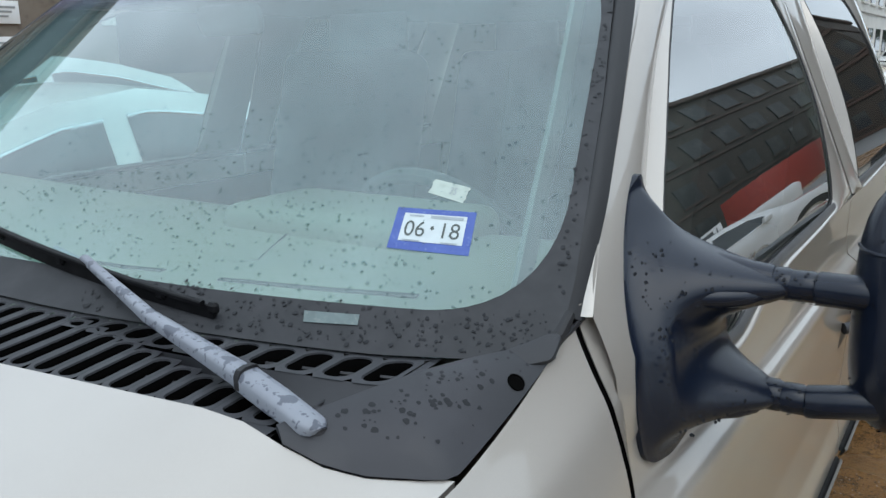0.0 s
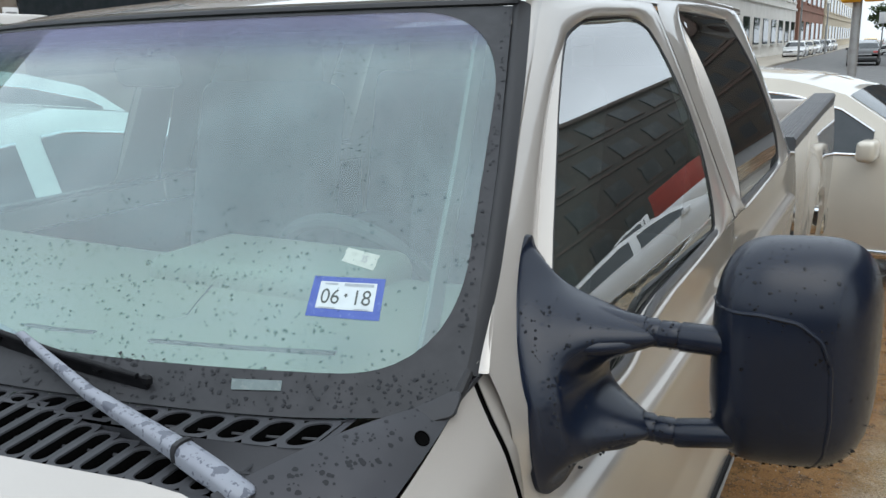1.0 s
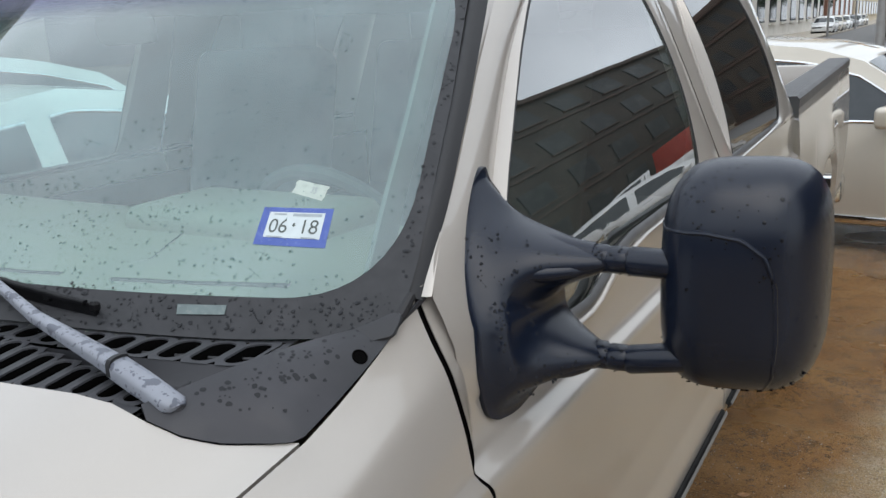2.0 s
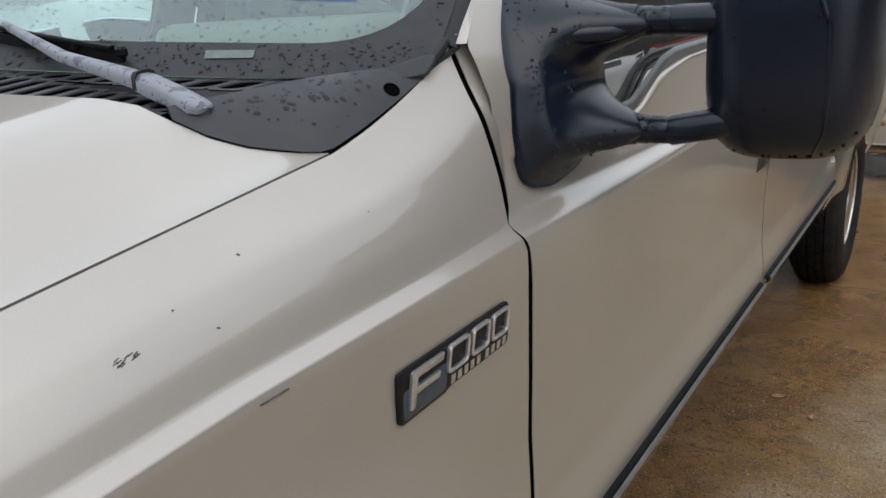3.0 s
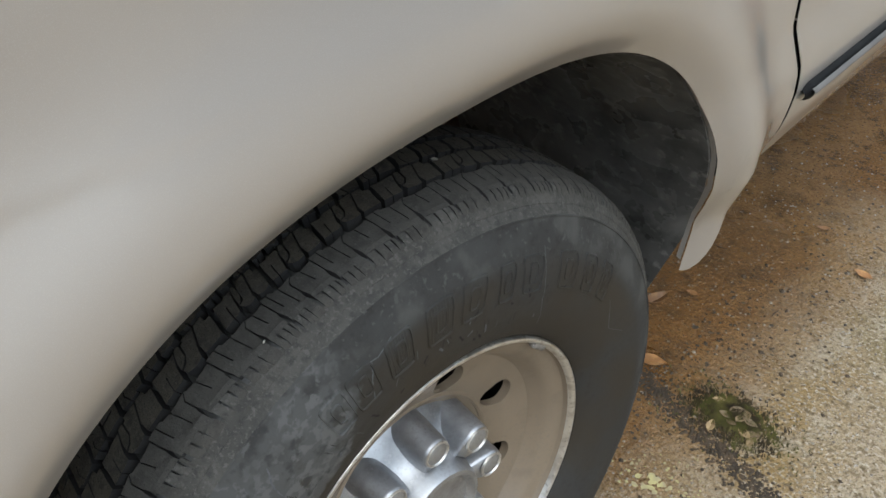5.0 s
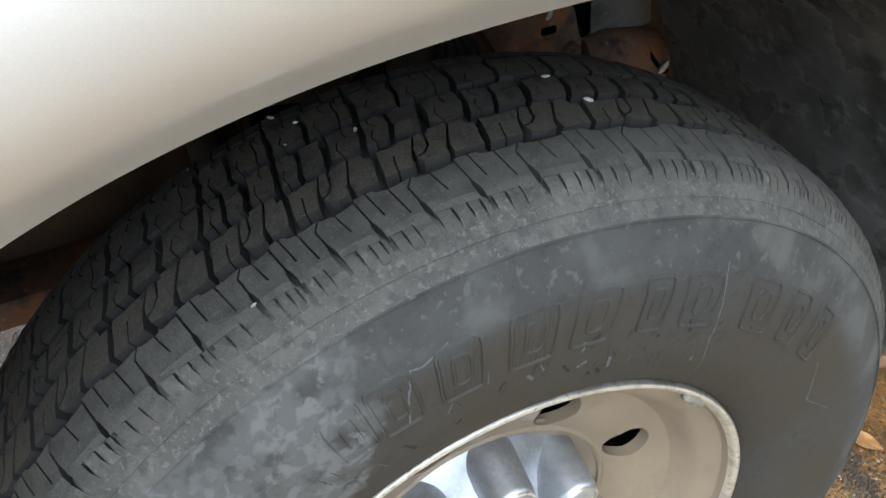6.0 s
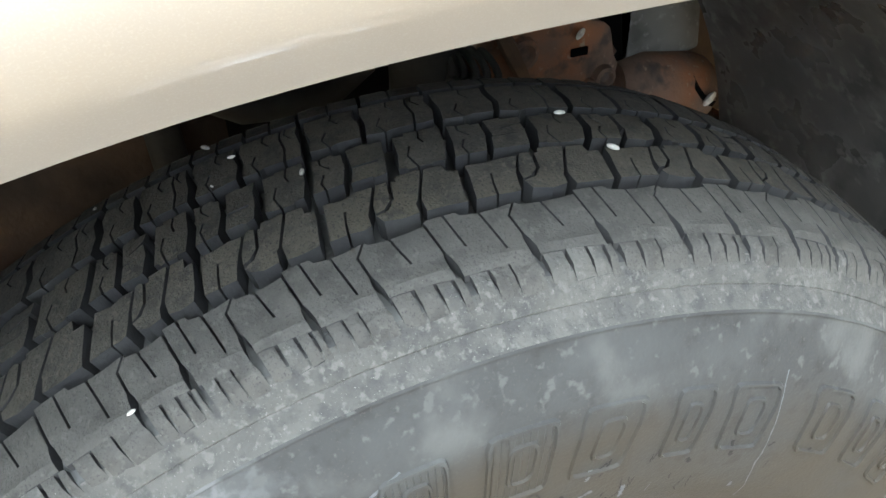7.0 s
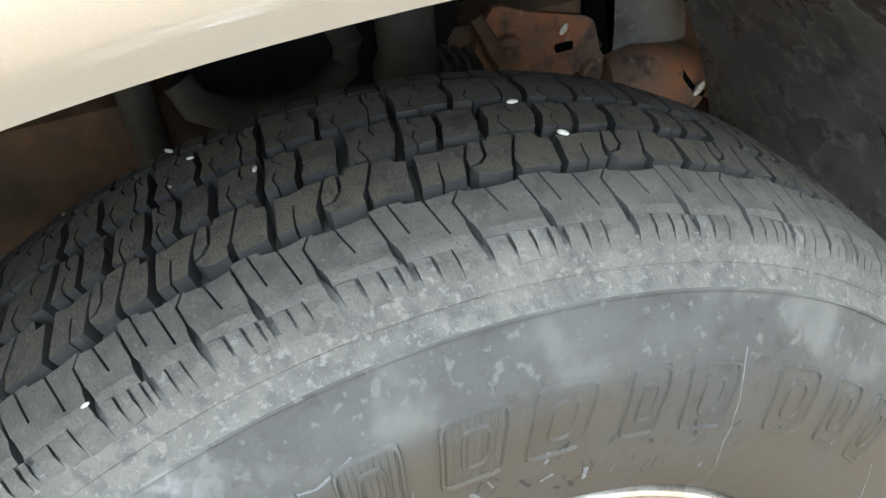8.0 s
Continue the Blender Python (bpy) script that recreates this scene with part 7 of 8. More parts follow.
BARK = material("bark", (0.08, 0.06, 0.045), 0.9, bump=[(20, 0.5, 0.02)], vary=[(6, (0.12, 0.10, 0.08), 0.4, 0.7)])
wood = random.Random(17)
for x, y, h in ((3.5, 150, 9), (-1.0, 175, 8), (8.0, 165, 10), (12, 140, 9)):
    tree = empty("street_tree", "leafy dark green tree at the end of the street", "tree", "street trees", pose(x, y, 0))
    bm = tube([(0, 0, 0), (0.1, 0, h * 0.25), (0, 0.1, h * 0.5)], [0.3, 0.22, 0.14], 10)
    for k in range(6):
        a = math.tau * k / 6
        tube([(0, 0.05, h * 0.35), (1.2 * math.cos(a), 1.2 * math.sin(a), h * 0.55), (2.2 * math.cos(a), 2.2 * math.sin(a), h * 0.75)], [0.12, 0.08, 0.03], 6, bm)
    part("trunk", bm, BARK, tree)
    bm = bmesh.new()
    for k in range(1400):
        d = Vector((wood.gauss(0, 1), wood.gauss(0, 1), wood.gauss(0, 1))).normalized() * wood.uniform(0.4, 1.0)
        p = Vector((d.x * h * 0.42, d.y * h * 0.42, h * 0.66 + d.z * h * 0.32)) + Vector((0.5 * math.sin(d.z * 9), 0.4 * math.cos(d.x * 8), 0))
        q = [Vector((wood.gauss(0, 0.22), wood.gauss(0, 0.22), wood.gauss(0, 0.2))) for _ in range(4)]
        bm.faces.new([bm.verts.new(p + o) for o in q])
    part("crown", bm, LEAVES, tree, smooth=False)

# white notices on the brown wall
for y, z, w, h in ((9.24, 2.68, 0.55, 0.46), (9.14, 1.96, 0.62, 0.46), (11.6, 2.66, 0.36, 0.40)):
    notice = empty("wall_sign", "white notice board fixed to the brown wall", "sign", "notices on the wall")
    part("board", box(0.05, w, h, (-15.96, y, z), 0.01), SIGN, notice)
    for k in range(3):
        part("bar", box(0.01, w * (0.7 - 0.12 * k), h * 0.09, (-15.93, y - 0.05 * k, z + h * (0.22 - 0.2 * k))), POLE, notice, smooth=False)

# ---- marks on the glass ----
PAPER = material("white_paper", (0.50, 0.555, 0.57), 0.6, vary=[(60, (0.45, 0.50, 0.52), 0.4, 0.7)])
BLUE_PRINT = material("blue_print", (0.045, 0.080, 0.30), 0.6, vary=[(60, (0.06, 0.10, 0.34), 0.4, 0.7), (300, (0.16, 0.22, 0.40), 0.62, 0.72)])
INK = material("dark_ink", (0.05, 0.065, 0.06), 0.6, vary=[(80, (0.08, 0.09, 0.085), 0.4, 0.7)])
GREY_INK = material("grey_ink", (0.30, 0.34, 0.36), 0.6, vary=[(80, (0.25, 0.28, 0.3), 0.4, 0.7)])
TAPE = material("masking_tape", (0.40, 0.46, 0.42), 0.7, bump=[(300, 0.2, 0.0008)], vary=[(80, (0.32, 0.37, 0.34), 0.45, 0.7)])


def on_glass(corners, lift):
    """Maps the unit square to the windshield; corners tl, tr, br, bl as (x, z); lift in metres out of the glass."""
    tl, tr, br, bl = corners

    def fn(u, v):
        x = (tl[0] * (1 - u) + tr[0] * u) * v + (bl[0] * (1 - u) + br[0] * u) * (1 - v)
        z = (tl[1] * (1 - u) + tr[1] * u) * v + (bl[1] * (1 - u) + br[1] * u) * (1 - v)
        return (x, ws_y(x, z) - lift * 0.55, z + lift * 0.83)
    return fn


def patch_on(fn, u0, u1, v0, v1, name, mat, parent, label="", n=6):
    return part(name, grid(lambda u, v: fn(u, v), lin(u0, u1, n), lin(v0, v1, n)), mat, parent, label)


def text_on(fn, text, u, v, height, aspect, name, mat, parent):
    """Built-in font laid on a mapped sheet, its middle at (u, v); aspect: width over height of the sheet."""
    ob = lettering(text, 1.0, 0.0, mat, name, parent, Matrix.Identity(4))
    for p in ob.data.vertices:
        p.co = fn(u + p.co.x * height / aspect, v + p.co.y * height)
    ob.parent = parent
    return ob


STICK = ((0.6745, 1.4428), (0.7540, 1.4380), (0.7715, 1.4014), (0.6907, 1.4080))
sticker = patch_on(on_glass(STICK, 0.0006), 0, 1, 0, 1, "permit_sticker", BLUE_PRINT, windshield, "blue bordered permit sticker reading 06 18")
f1, f2 = on_glass(STICK, 0.0010), on_glass(STICK, 0.0014)
patch_on(f1, 0.11, 0.90, 0.20, 0.87, "sticker_face", PAPER, windshield)
text_on(f2, "06", 0.285, 0.48, 0.52, 1.9, "sticker_month", INK, windshield)
text_on(f2, "18", 0.715, 0.48, 0.52, 1.9, "sticker_year", INK, windshield)
bm = bmesh.new()
bm.faces.new([bm.verts.new(f2(0.5 + r * 0.030 * math.cos(a), 0.54 + r * 0.065 * math.sin(a))) for a, r in [(k * math.tau / 10 + 0.3, 1.0 if k % 2 else 0.55) for k in range(10)]])
part("sticker_emblem", bm, INK, windshield)
patch_on(f2, 0.45, 0.86, 0.77, 0.84, "sticker_bar", GREY_INK, windshield)
patch_on(f2, 0.18, 0.36, 0.79, 0.83, "sticker_bar", GREY_INK, windshield)
patch_on(f2, 0.16, 0.38, 0.205, 0.235, "sticker_bar", GREY_INK, windshield)
patch_on(f2, 0.64, 0.84, 0.205, 0.235, "sticker_bar", GREY_INK, windshield)
TAPE_AT = ((0.6912, 1.4688), (0.7323, 1.4603), (0.7359, 1.4459), (0.6928, 1.4562))
f1, f2 = on_glass(TAPE_AT, 0.0006), on_glass(TAPE_AT, 0.0012)
rag = random.Random(5)
bm = bmesh.new()
left = [f1(rag.uniform(-0.03, 0.03), v) for v in lin(0, 1, 9)]
right = [f1(1 + rag.uniform(-0.03, 0.03), v) for v in lin(1, 0, 9)]
bm.faces.new([bm.verts.new(p) for p in left + right])
part("tape_piece", bm, TAPE, windshield, "torn piece of masking tape marked 35")
text_on(f2, "35", 0.62, 0.50, 0.62, 3.0, "tape_number", GREY_INK, windshield)
VIN = ((0.6586, 1.3573), (0.7106, 1.3551), (0.7150, 1.3476), (0.6650, 1.3492))
patch_on(on_glass(VIN, 0.0030), 0, 1, 0, 1, "clear_slot", material("pale_slot", (0.105, 0.14, 0.14), 0.35, vary=[(60, (0.075, 0.10, 0.10), 0.42, 0.7), (200, (0.14, 0.17, 0.165), 0.55, 0.7)]), windshield, "pale slot in the printed border")

# ---- seams on the dashboard ----
for a, b in (((0.205, 0.508), (0.327, 0.527)), ((0.425, 0.536), (0.683, 0.602))):
    part("defroster_slot", strip([(a[0], a[1], 1.3375), ((a[0] + b[0]) / 2, (a[1] + b[1]) / 2 - 0.004, 1.3375), (b[0], b[1], 1.3375)], [0.011] * 3, [0.004] * 3), DASH_SLOT, truck)
part("dash_seam", tube([(0.340, 0.590, 1.3385), (0.384, 0.602, 1.339), (0.40, 0.625, 1.340), (0.30, 0.80, 1.345), (0.188, 0.985, 1.340)], 0.0017, 6), DASH_SLOT, truck)

# ---- badge on the fender: plain bright shapes on a dark plate ----
BADGE_BLACK = material("badge_black", (0.008, 0.008, 0.010), 0.35, spec=0.2, vary=[(200, (0.014, 0.014, 0.016), 0.4, 0.7)])
BADGE_BLUE = material("badge_blue_grey", (0.060, 0.080, 0.120), 0.22, 0.3, vary=[(100, (0.045, 0.060, 0.095), 0.4, 0.7)])
BADGE_SILVER = material("badge_silver", (0.62, 0.62, 0.62), 0.28, 0.8, vary=[(200, (0.5, 0.5, 0.5), 0.4, 0.7)])
badge = empty("fender_badge", "", "")
badge.parent = truck
badge["label"] = "dark plate with raised silver shapes"


def on_badge(u, v, lift):
    y = 0.311 + 0.198 * u
    z = 1.049 + 0.050 * v - 0.001 * u
    return (fender_x(y, z) + lift, y, z)


def badge_shape(pts, name, mat, low, high, bevel=0.0012):
    """A raised plain shape with sloped edges from an outline in plate units."""
    bm = bmesh.new()
    dense = resample(pts, 90)
    cu, cv = sum(p[0] for p in dense) / 90, sum(p[1] for p in dense) / 90
    n = len(dense)
    rows = []
    area = sum(dense[i][0] * dense[(i + 1) % n][1] - dense[(i + 1) % n][0] * dense[i][1] for i in range(n))
    sg = 1 if area > 0 else -1
    for inset, lift in ((0, low), (0, high - bevel * 0.5), (bevel, high)):
        ring = []
        for i in range(n):
            du, dv = (dense[(i + 1) % n][0] - dense[i - 1][0]) * 0.198, (dense[(i + 1) % n][1] - dense[i - 1][1]) * 0.050
            le = math.hypot(du, dv) or 1
            nu, nv = -dv / le * sg, du / le * sg
            ring.append(bm.verts.new(on_badge(dense[i][0] + nu * inset / 0.198, dense[i][1] + nv * inset / 0.050, lift)))
        rows.append(ring)
    for p, q in zip(rows, rows[1:]):
        for i in range(n):
            bm.faces.new((p[i], p[(i + 1) % n], q[(i + 1) % n], q[i]))
    f = bm.faces.new(rows[-1])
    bmesh.ops.triangulate(bm, faces=[f])
    return part(name, bm, mat, badge, sharp=30)


def plate_corners(pts, r):
    """Round an outline in plate units by a radius in metres."""
    return [(p[0] / 0.198, p[1] / 0.050) for p in rounded([(u * 0.198, v * 0.050) for u, v in pts], r, 6)]


badge_shape(plate_corners([(0, 0), (0.385, 0.0), (0.405, 0.06), (0.985, 0.06), (1.0, 0.22), (1.0, 1.0), (0.0, 1.0)], 0.006), "badge_plate", BADGE_BLACK, -0.002, 0.0045, 0.0016)
badge_shape(plate_corners([(0.028, 0.06), (0.37, 0.06), (0.385, 0.34), (0.385, 0.62), (0.12, 0.62), (0.028, 0.62)], 0.004), "badge_field", BADGE_BLUE, 0.004, 0.0052)


def badge_frame(u0, u1, v0, v1, w):
    """A plain hollow frame with rounded corners standing proud of the plate."""
    du, dv = w / 0.198, w / 0.050
    lean = 0.02
    outer = resample(plate_corners([(u0, v0), (u1, v0), (u1 + lean, v1), (u0 + lean, v1)], 0.006), 60)
    inner = resample(plate_corners([(u0 + du, v0 + dv), (u1 - du, v0 + dv), (u1 - du + lean, v1 - dv), (u0 + du + lean, v1 - dv)], 0.003), 60)
    bm = bmesh.new()
    rows = []
    for f, lift in ((0, 0.0045), (0, 0.0072), (0.25, 0.0082), (0.75, 0.0082), (1, 0.0072), (1, 0.0045)):
        rows.append([bm.verts.new(on_badge(p[0] + (q[0] - p[0]) * f, p[1] + (q[1] - p[1]) * f, lift)) for p, q in zip(outer, inner)])
    for p, q in zip(rows, rows[1:]):
        for i in range(60):
            bm.faces.new((p[i], p[(i + 1) % 60], q[(i + 1) % 60], q[i]))
    part("bright_frame", bm, BADGE_SILVER, badge, sharp=30)


badge_shape(plate_corners([(0.058, 0.22), (0.098, 0.22), (0.135, 0.92), (0.085, 0.92)], 0.0025), "bright_shape", BADGE_SILVER, 0.005, 0.0085)
badge_shape(plate_corners([(0.11, 0.77), (0.335, 0.77), (0.345, 0.92), (0.125, 0.92)], 0.002), "bright_shape", BADGE_SILVER, 0.005, 0.0085)
badge_shape(plate_corners([(0.10, 0.48), (0.30, 0.48), (0.31, 0.61), (0.105, 0.61)], 0.002), "bright_shape", BADGE_SILVER, 0.005, 0.0085)
for u0, u1 in ((0.375, 0.565), (0.59, 0.765), (0.79, 0.965)):
    badge_frame(u0, u1, 0.37, 0.94, 0.0040)
for k in range(9):
    u = 0.415 + 0.060 * k + (0.026 if k > 4 else 0)
    badge_shape([(u, 0.11), (u + 0.036, 0.11), (u + 0.042, 0.28), (u + 0.006, 0.28)], "small_bar", BADGE_SILVER, 0.0045, 0.0056, 0.0005)

# ---- door handle and its dark cup ----
hd = tube([(0.988, 1.70, 1.03), (1.012, 1.72, 1.032), (1.014, 1.80, 1.034), (0.99, 1.83, 1.034)], [0.012, 0.013, 0.013, 0.011], 12)
part("door_handle", hd, PLASTIC, truck, "black door handle")
part("handle_cup", box(0.012, 0.14, 0.075, (0.977, 1.765, 1.02), 0.005), PLASTIC, truck)

# ---- chips and scratches in the paint ----
CHIP = material("chipped_paint", (0.040, 0.036, 0.030), 0.7, vary=[(300, (0.10, 0.09, 0.078), 0.45, 0.7)])
chip_rnd = random.Random(11)
for y, z, r in ((-0.038, 1.194, 0.0014), (0.218, 1.226, 0.0013), (0.143, 1.210, 0.0012), (-0.058, 1.191, 0.001), (-0.184, 1.139, 0.0010), (-0.062, 1.080, 0.0009), (0.165, 1.192, 0.0012), (0.36, 1.225, 0.0010), (0.02, 1.10, 0.0008), (-0.12, 1.05, 0.0009)):
    bm = bmesh.new()
    bm.faces.new([bm.verts.new((fender_x(y + r * q * math.cos(a), z + r * 0.8 * q * math.sin(a)) + 0.0006, y + r * q * math.cos(a), z + r * 0.8 * q * math.sin(a))) for a, q in [(k * math.tau / 9, chip_rnd.uniform(0.6, 1.2)) for k in range(9)]])
    part("paint_chip", bm, CHIP, truck)
for k in range(14):
    y, z = 0.094 + chip_rnd.uniform(-0.009, 0.009), 1.195 + chip_rnd.uniform(-0.002, 0.002)
    part("scuff", strip([(fender_x(y, z) + 0.0006, y, z), (fender_x(y + 0.004, z + 0.001) + 0.0006, y + 0.004, z + 0.001)], [0.0006] * 2, [0.0005] * 2), CHIP, truck)
part("scratch", strip([(fender_x(y, 1.1435) + 0.001, y, 1.1435) for y in lin(0.16, 0.188, 4)], [0.0014] * 4, [0.0008] * 4), CHIP, truck)

# ---- rain ----
DROP = glass_material("rain_drop", (0.60, 0.68, 0.68), 0.05)


def drops(name, label, spots, mat, parent, n=9, height=0.20):
    """Flat beads of water; spots: (place, normal, radius)."""
    bm = bmesh.new()
    r0 = random.Random(21)
    for p, nrm, r in spots:
        p, nrm = Vector(p), Vector(nrm).normalized()
        a = nrm.orthogonal().normalized()
        b = nrm.cross(a)
        k0 = r0.uniform(0, 6)
        sh = [r0.uniform(0.75, 1.2) for _ in range(n)]
        rim = [bm.verts.new(p + (a * math.cos(k * math.tau / n + k0) + b * math.sin(k * math.tau / n + k0)) * r * sh[k]) for k in range(n)]
        mid = [bm.verts.new(p + nrm * r * height + (a * math.cos(k * math.tau / n + k0) + b * math.sin(k * math.tau / n + k0)) * r * 0.6 * sh[k]) for k in range(n)]
        for k in range(n):
            bm.faces.new((rim[k], rim[(k + 1) % n], mid[(k + 1) % n], mid[k]))
        bm.faces.new(mid)
    ob = part(name, bm, mat, parent, label)
    ob["kind"] = "stuff"
    return ob


rain = random.Random(4)
spots = []
while len(spots) < 3000:
    z = rain.uniform(1.335, 1.765)
    u = rain.uniform(-1, 1) if rain.random() < 0.35 else rain.uniform(0.2, 1)
    x = ws_edge_x(z) * u * 0.99
    if noise.noise((x * 3, z * 4, 0)) + rain.uniform(-0.4, 0.4) < -0.05:
        continue
    if u > 0.86 and z > 1.38 and rain.random() < 0.72:
        continue
    edge = u > 0.9 or z < 1.36
    spots.append(((x, ws_y(x, z) - 0.001, z), (0.0, -0.55, 0.83), rain.choice((0.0008, 0.001, 0.0012, 0.0014, 0.0017, 0.0021, 0.0026)) * (1.0 if edge else 0.95)))
drops("rain_drop", "scattered rain drops on the glass", spots, DROP, windshield, 8)


# beads and wet marks on the black plastic
def surface_spot(fn, u, v, r, lift=0.0003, out=None):
    """Place, outward normal and radius of a spot on a parametric sheet."""
    p, a, b = Vector(fn(u, v)), Vector(fn(u + 0.01, v)), Vector(fn(u, v + 0.01))
    n = (a - p).cross(b - p).normalized()
    if out is not None and n.dot(p - out) < 0:
        n = -n
    return (p + n * lift, n, r)


BEAD = material("dark_water_bead", (0.003, 0.004, 0.008), 0.25, spec=0.25, vary=[(500, (0.007, 0.008, 0.012), 0.4, 0.7)])
spots = []
for k in range(130):
    a, v = rain.uniform(0.1, math.pi - 0.1) if k % 3 else rain.uniform(0, math.tau), rain.uniform(0.08, 0.9)
    spots.append(surface_spot(housing, a, v, rain.choice((0.0008, 0.0011, 0.0015, 0.0024)), out=HC))
for k in range(26):
    # hanging along the lower edge
    a = rain.uniform(math.pi * 1.15, math.pi * 1.85)
    spots.append((Vector(housing(a, 0.3)) + Vector((0, 0, -0.001)), (0, 0, -1), rain.uniform(0.0015, 0.0028)))
for k in range(24):
    x, zz = rain.uniform(1.03, 1.085), rain.choice((1.362, 1.236))
    spots.append(((x, 0.770 + rain.uniform(-0.004, 0.003), zz - 0.0178), (0, -0.2, -1), rain.uniform(0.0015, 0.003)))
for k in range(30):
    x, zz = rain.uniform(1.03, 1.09), rain.choice((1.362, 1.236))
    q = rain.uniform(0.3, 1.4)
    spots.append(((x, 0.770 - 0.0205 * math.cos(q), zz + 0.0172 * math.sin(q)), (0, -math.cos(q), math.sin(q)), rain.uniform(0.001, 0.002)))
for k in range(130):
    y, zz = rain.uniform(0.645, 0.735), rain.uniform(1.20, 1.41)
    if (y - 0.715) ** 2 / 0.0081 + (zz - 1.305) ** 2 / 0.0144 > 1:
        continue
    spots.append(((sail_x(y, zz, 0.5) + 0.0004, y, zz), (0.75, -0.6, 0.3), rain.choice((0.0008, 0.0012, 0.0017, 0.0023))))
drops("water_bead", "beads of rain on the black mirror", spots, BEAD, mirror, 9, 0.10)

WET_MARK = material("damp_mark", (0.019, 0.0195, 0.0225), 0.4, spec=0.16, vary=[(200, (0.016, 0.017, 0.019), 0.4, 0.7)])


def corner_at(u, v):
    oy = 0.293 + 0.299 * u
    ox = table(oy, [(0.293, 0.775), (0.305, 0.805), (0.325, 0.83), (0.347, 0.85), (0.375, 0.8815), (0.45, 0.8835), (0.55, 0.888), (0.592, 0.893)])
    oz = (hood_z(ox, oy) if oy < 0.372 else hood_edge_z(oy)) + 0.002
    ix, iy = 0.762 + 0.115 * u, table(u, [(0, 0.300), (0.35, 0.415), (0.6, 0.472), (1, 0.555)])
    iz = 1.321 + 0.012 * u + 0.006 * math.sin(math.pi * u)
    b = 0.010 * math.sin(math.pi * v) * math.sin(math.pi * min(1, u * 1.2 + 0.05))
    return (ox + (ix - ox) * v, oy + (iy - oy) * v, oz + (iz - oz) * v + b)


spots = []
for k in range(90):
    u, v = rain.uniform(0.1, 0.98), rain.uniform(0.1, 0.9)
    if rain.random() < 0.5:
        u, v = rain.uniform(0.15, 0.6), rain.gauss(0.62, 0.12)
    s0 = surface_spot(corner_at, u, min(0.95, max(0.05, v)), rain.choice((0.0010, 0.0016, 0.0023, 0.0032)), 0.0002, Vector((0.8, 0.4, 1.0)))
    spots.append((s0[0], s0[1], s0[2]))
for k in range(420):
    x = rain.uniform(0.42, 0.885)
    side = rain.random() < 0.22
    if side:
        zz = rain.uniform(1.37, 1.76)
        x = ws_edge_x(zz) - rain.uniform(0.003, 0.016)
    else:
        zz = ws_low(x) + rain.uniform(0.004, 0.034)
    spots.append(((x, ws_y(x, zz) - 0.0022, zz + 0.0014), (0, -0.55, 0.83), rain.choice((0.0008, 0.0012, 0.0018, 0.0027))))
drops("damp_mark", "dark damp marks of rain drops", spots, WET_MARK, windshield, 9, 0.02)

# rounded damp spots along the wiper arm
# ---- litter on the ground ----
GRIT = material("grit", (0.30, 0.25, 0.19), 0.7, bump=[(200, 0.3, 0.001)], vary=[(40, (0.16, 0.12, 0.08), 0.45, 0.6), (70, (0.5, 0.45, 0.38), 0.58, 0.7)])
LEAF = material("dead_leaf", (0.26, 0.125, 0.045), 0.55, bump=[(200, 0.3, 0.001)], vary=[(60, (0.42, 0.22, 0.08), 0.45, 0.65)], per_object=0.35)
TWIG = material("dark_twig", (0.05, 0.032, 0.02), 0.7, vary=[(100, (0.1, 0.07, 0.04), 0.45, 0.65)], per_object=0.3)
MOSS = material("moss", (0.12, 0.115, 0.026), 0.8, vary=[(25, (0.045, 0.032, 0.018), 0.42, 0.56), (60, (0.07, 0.05, 0.024), 0.44, 0.6), (18, (0.24, 0.21, 0.06), 0.54, 0.68)])
SOIL = material("dark_soil", (0.045, 0.032, 0.02), 0.85, bump=[(120, 0.5, 0.004)], vary=[(60, (0.09, 0.06, 0.035), 0.45, 0.65)])
YELLOW = material("worn_yellow_paint", (0.48, 0.42, 0.19), 0.7, bump=[(300, 0.3, 0.001)], vary=[(60, (0.36, 0.30, 0.17), 0.42, 0.6)])
lit = random.Random(8)


def leaf(x, y, size, turn, curl):
    bm = bmesh.new()
    n = 7
    rows = []
    for i in range(n):
        f = i / (n - 1)
        w = math.sin(math.pi * min(1, f * 1.02 + 0.01)) ** 0.8 * 0.26
        rows.append([bm.verts.new(((f - 0.5) * size, k * w * size, 0.004 + size * (0.10 * abs(k) * curl + 0.12 * curl * (f - 0.5) ** 2))) for k in (-1, -0.5, 0, 0.5, 1)])
    for p, q in zip(rows, rows[1:]):
        for k in range(4):
            bm.faces.new((p[k], p[k + 1], q[k + 1], q[k]))
    ob = part("dead_leaf", thick(bm, 0.0008), LEAF)
    heap = 0.016 * math.exp(-((x - 0.985) / 0.05) ** 2 - ((y - 0.672) / 0.035) ** 2)
    ob.matrix_world = pose(x, y, heap, 0, 12 if heap > 0.006 else 0, turn)
    return tagged(ob, "small curled orange brown dead leaf on wet concrete", "leaf", "dead leaves on the ground")


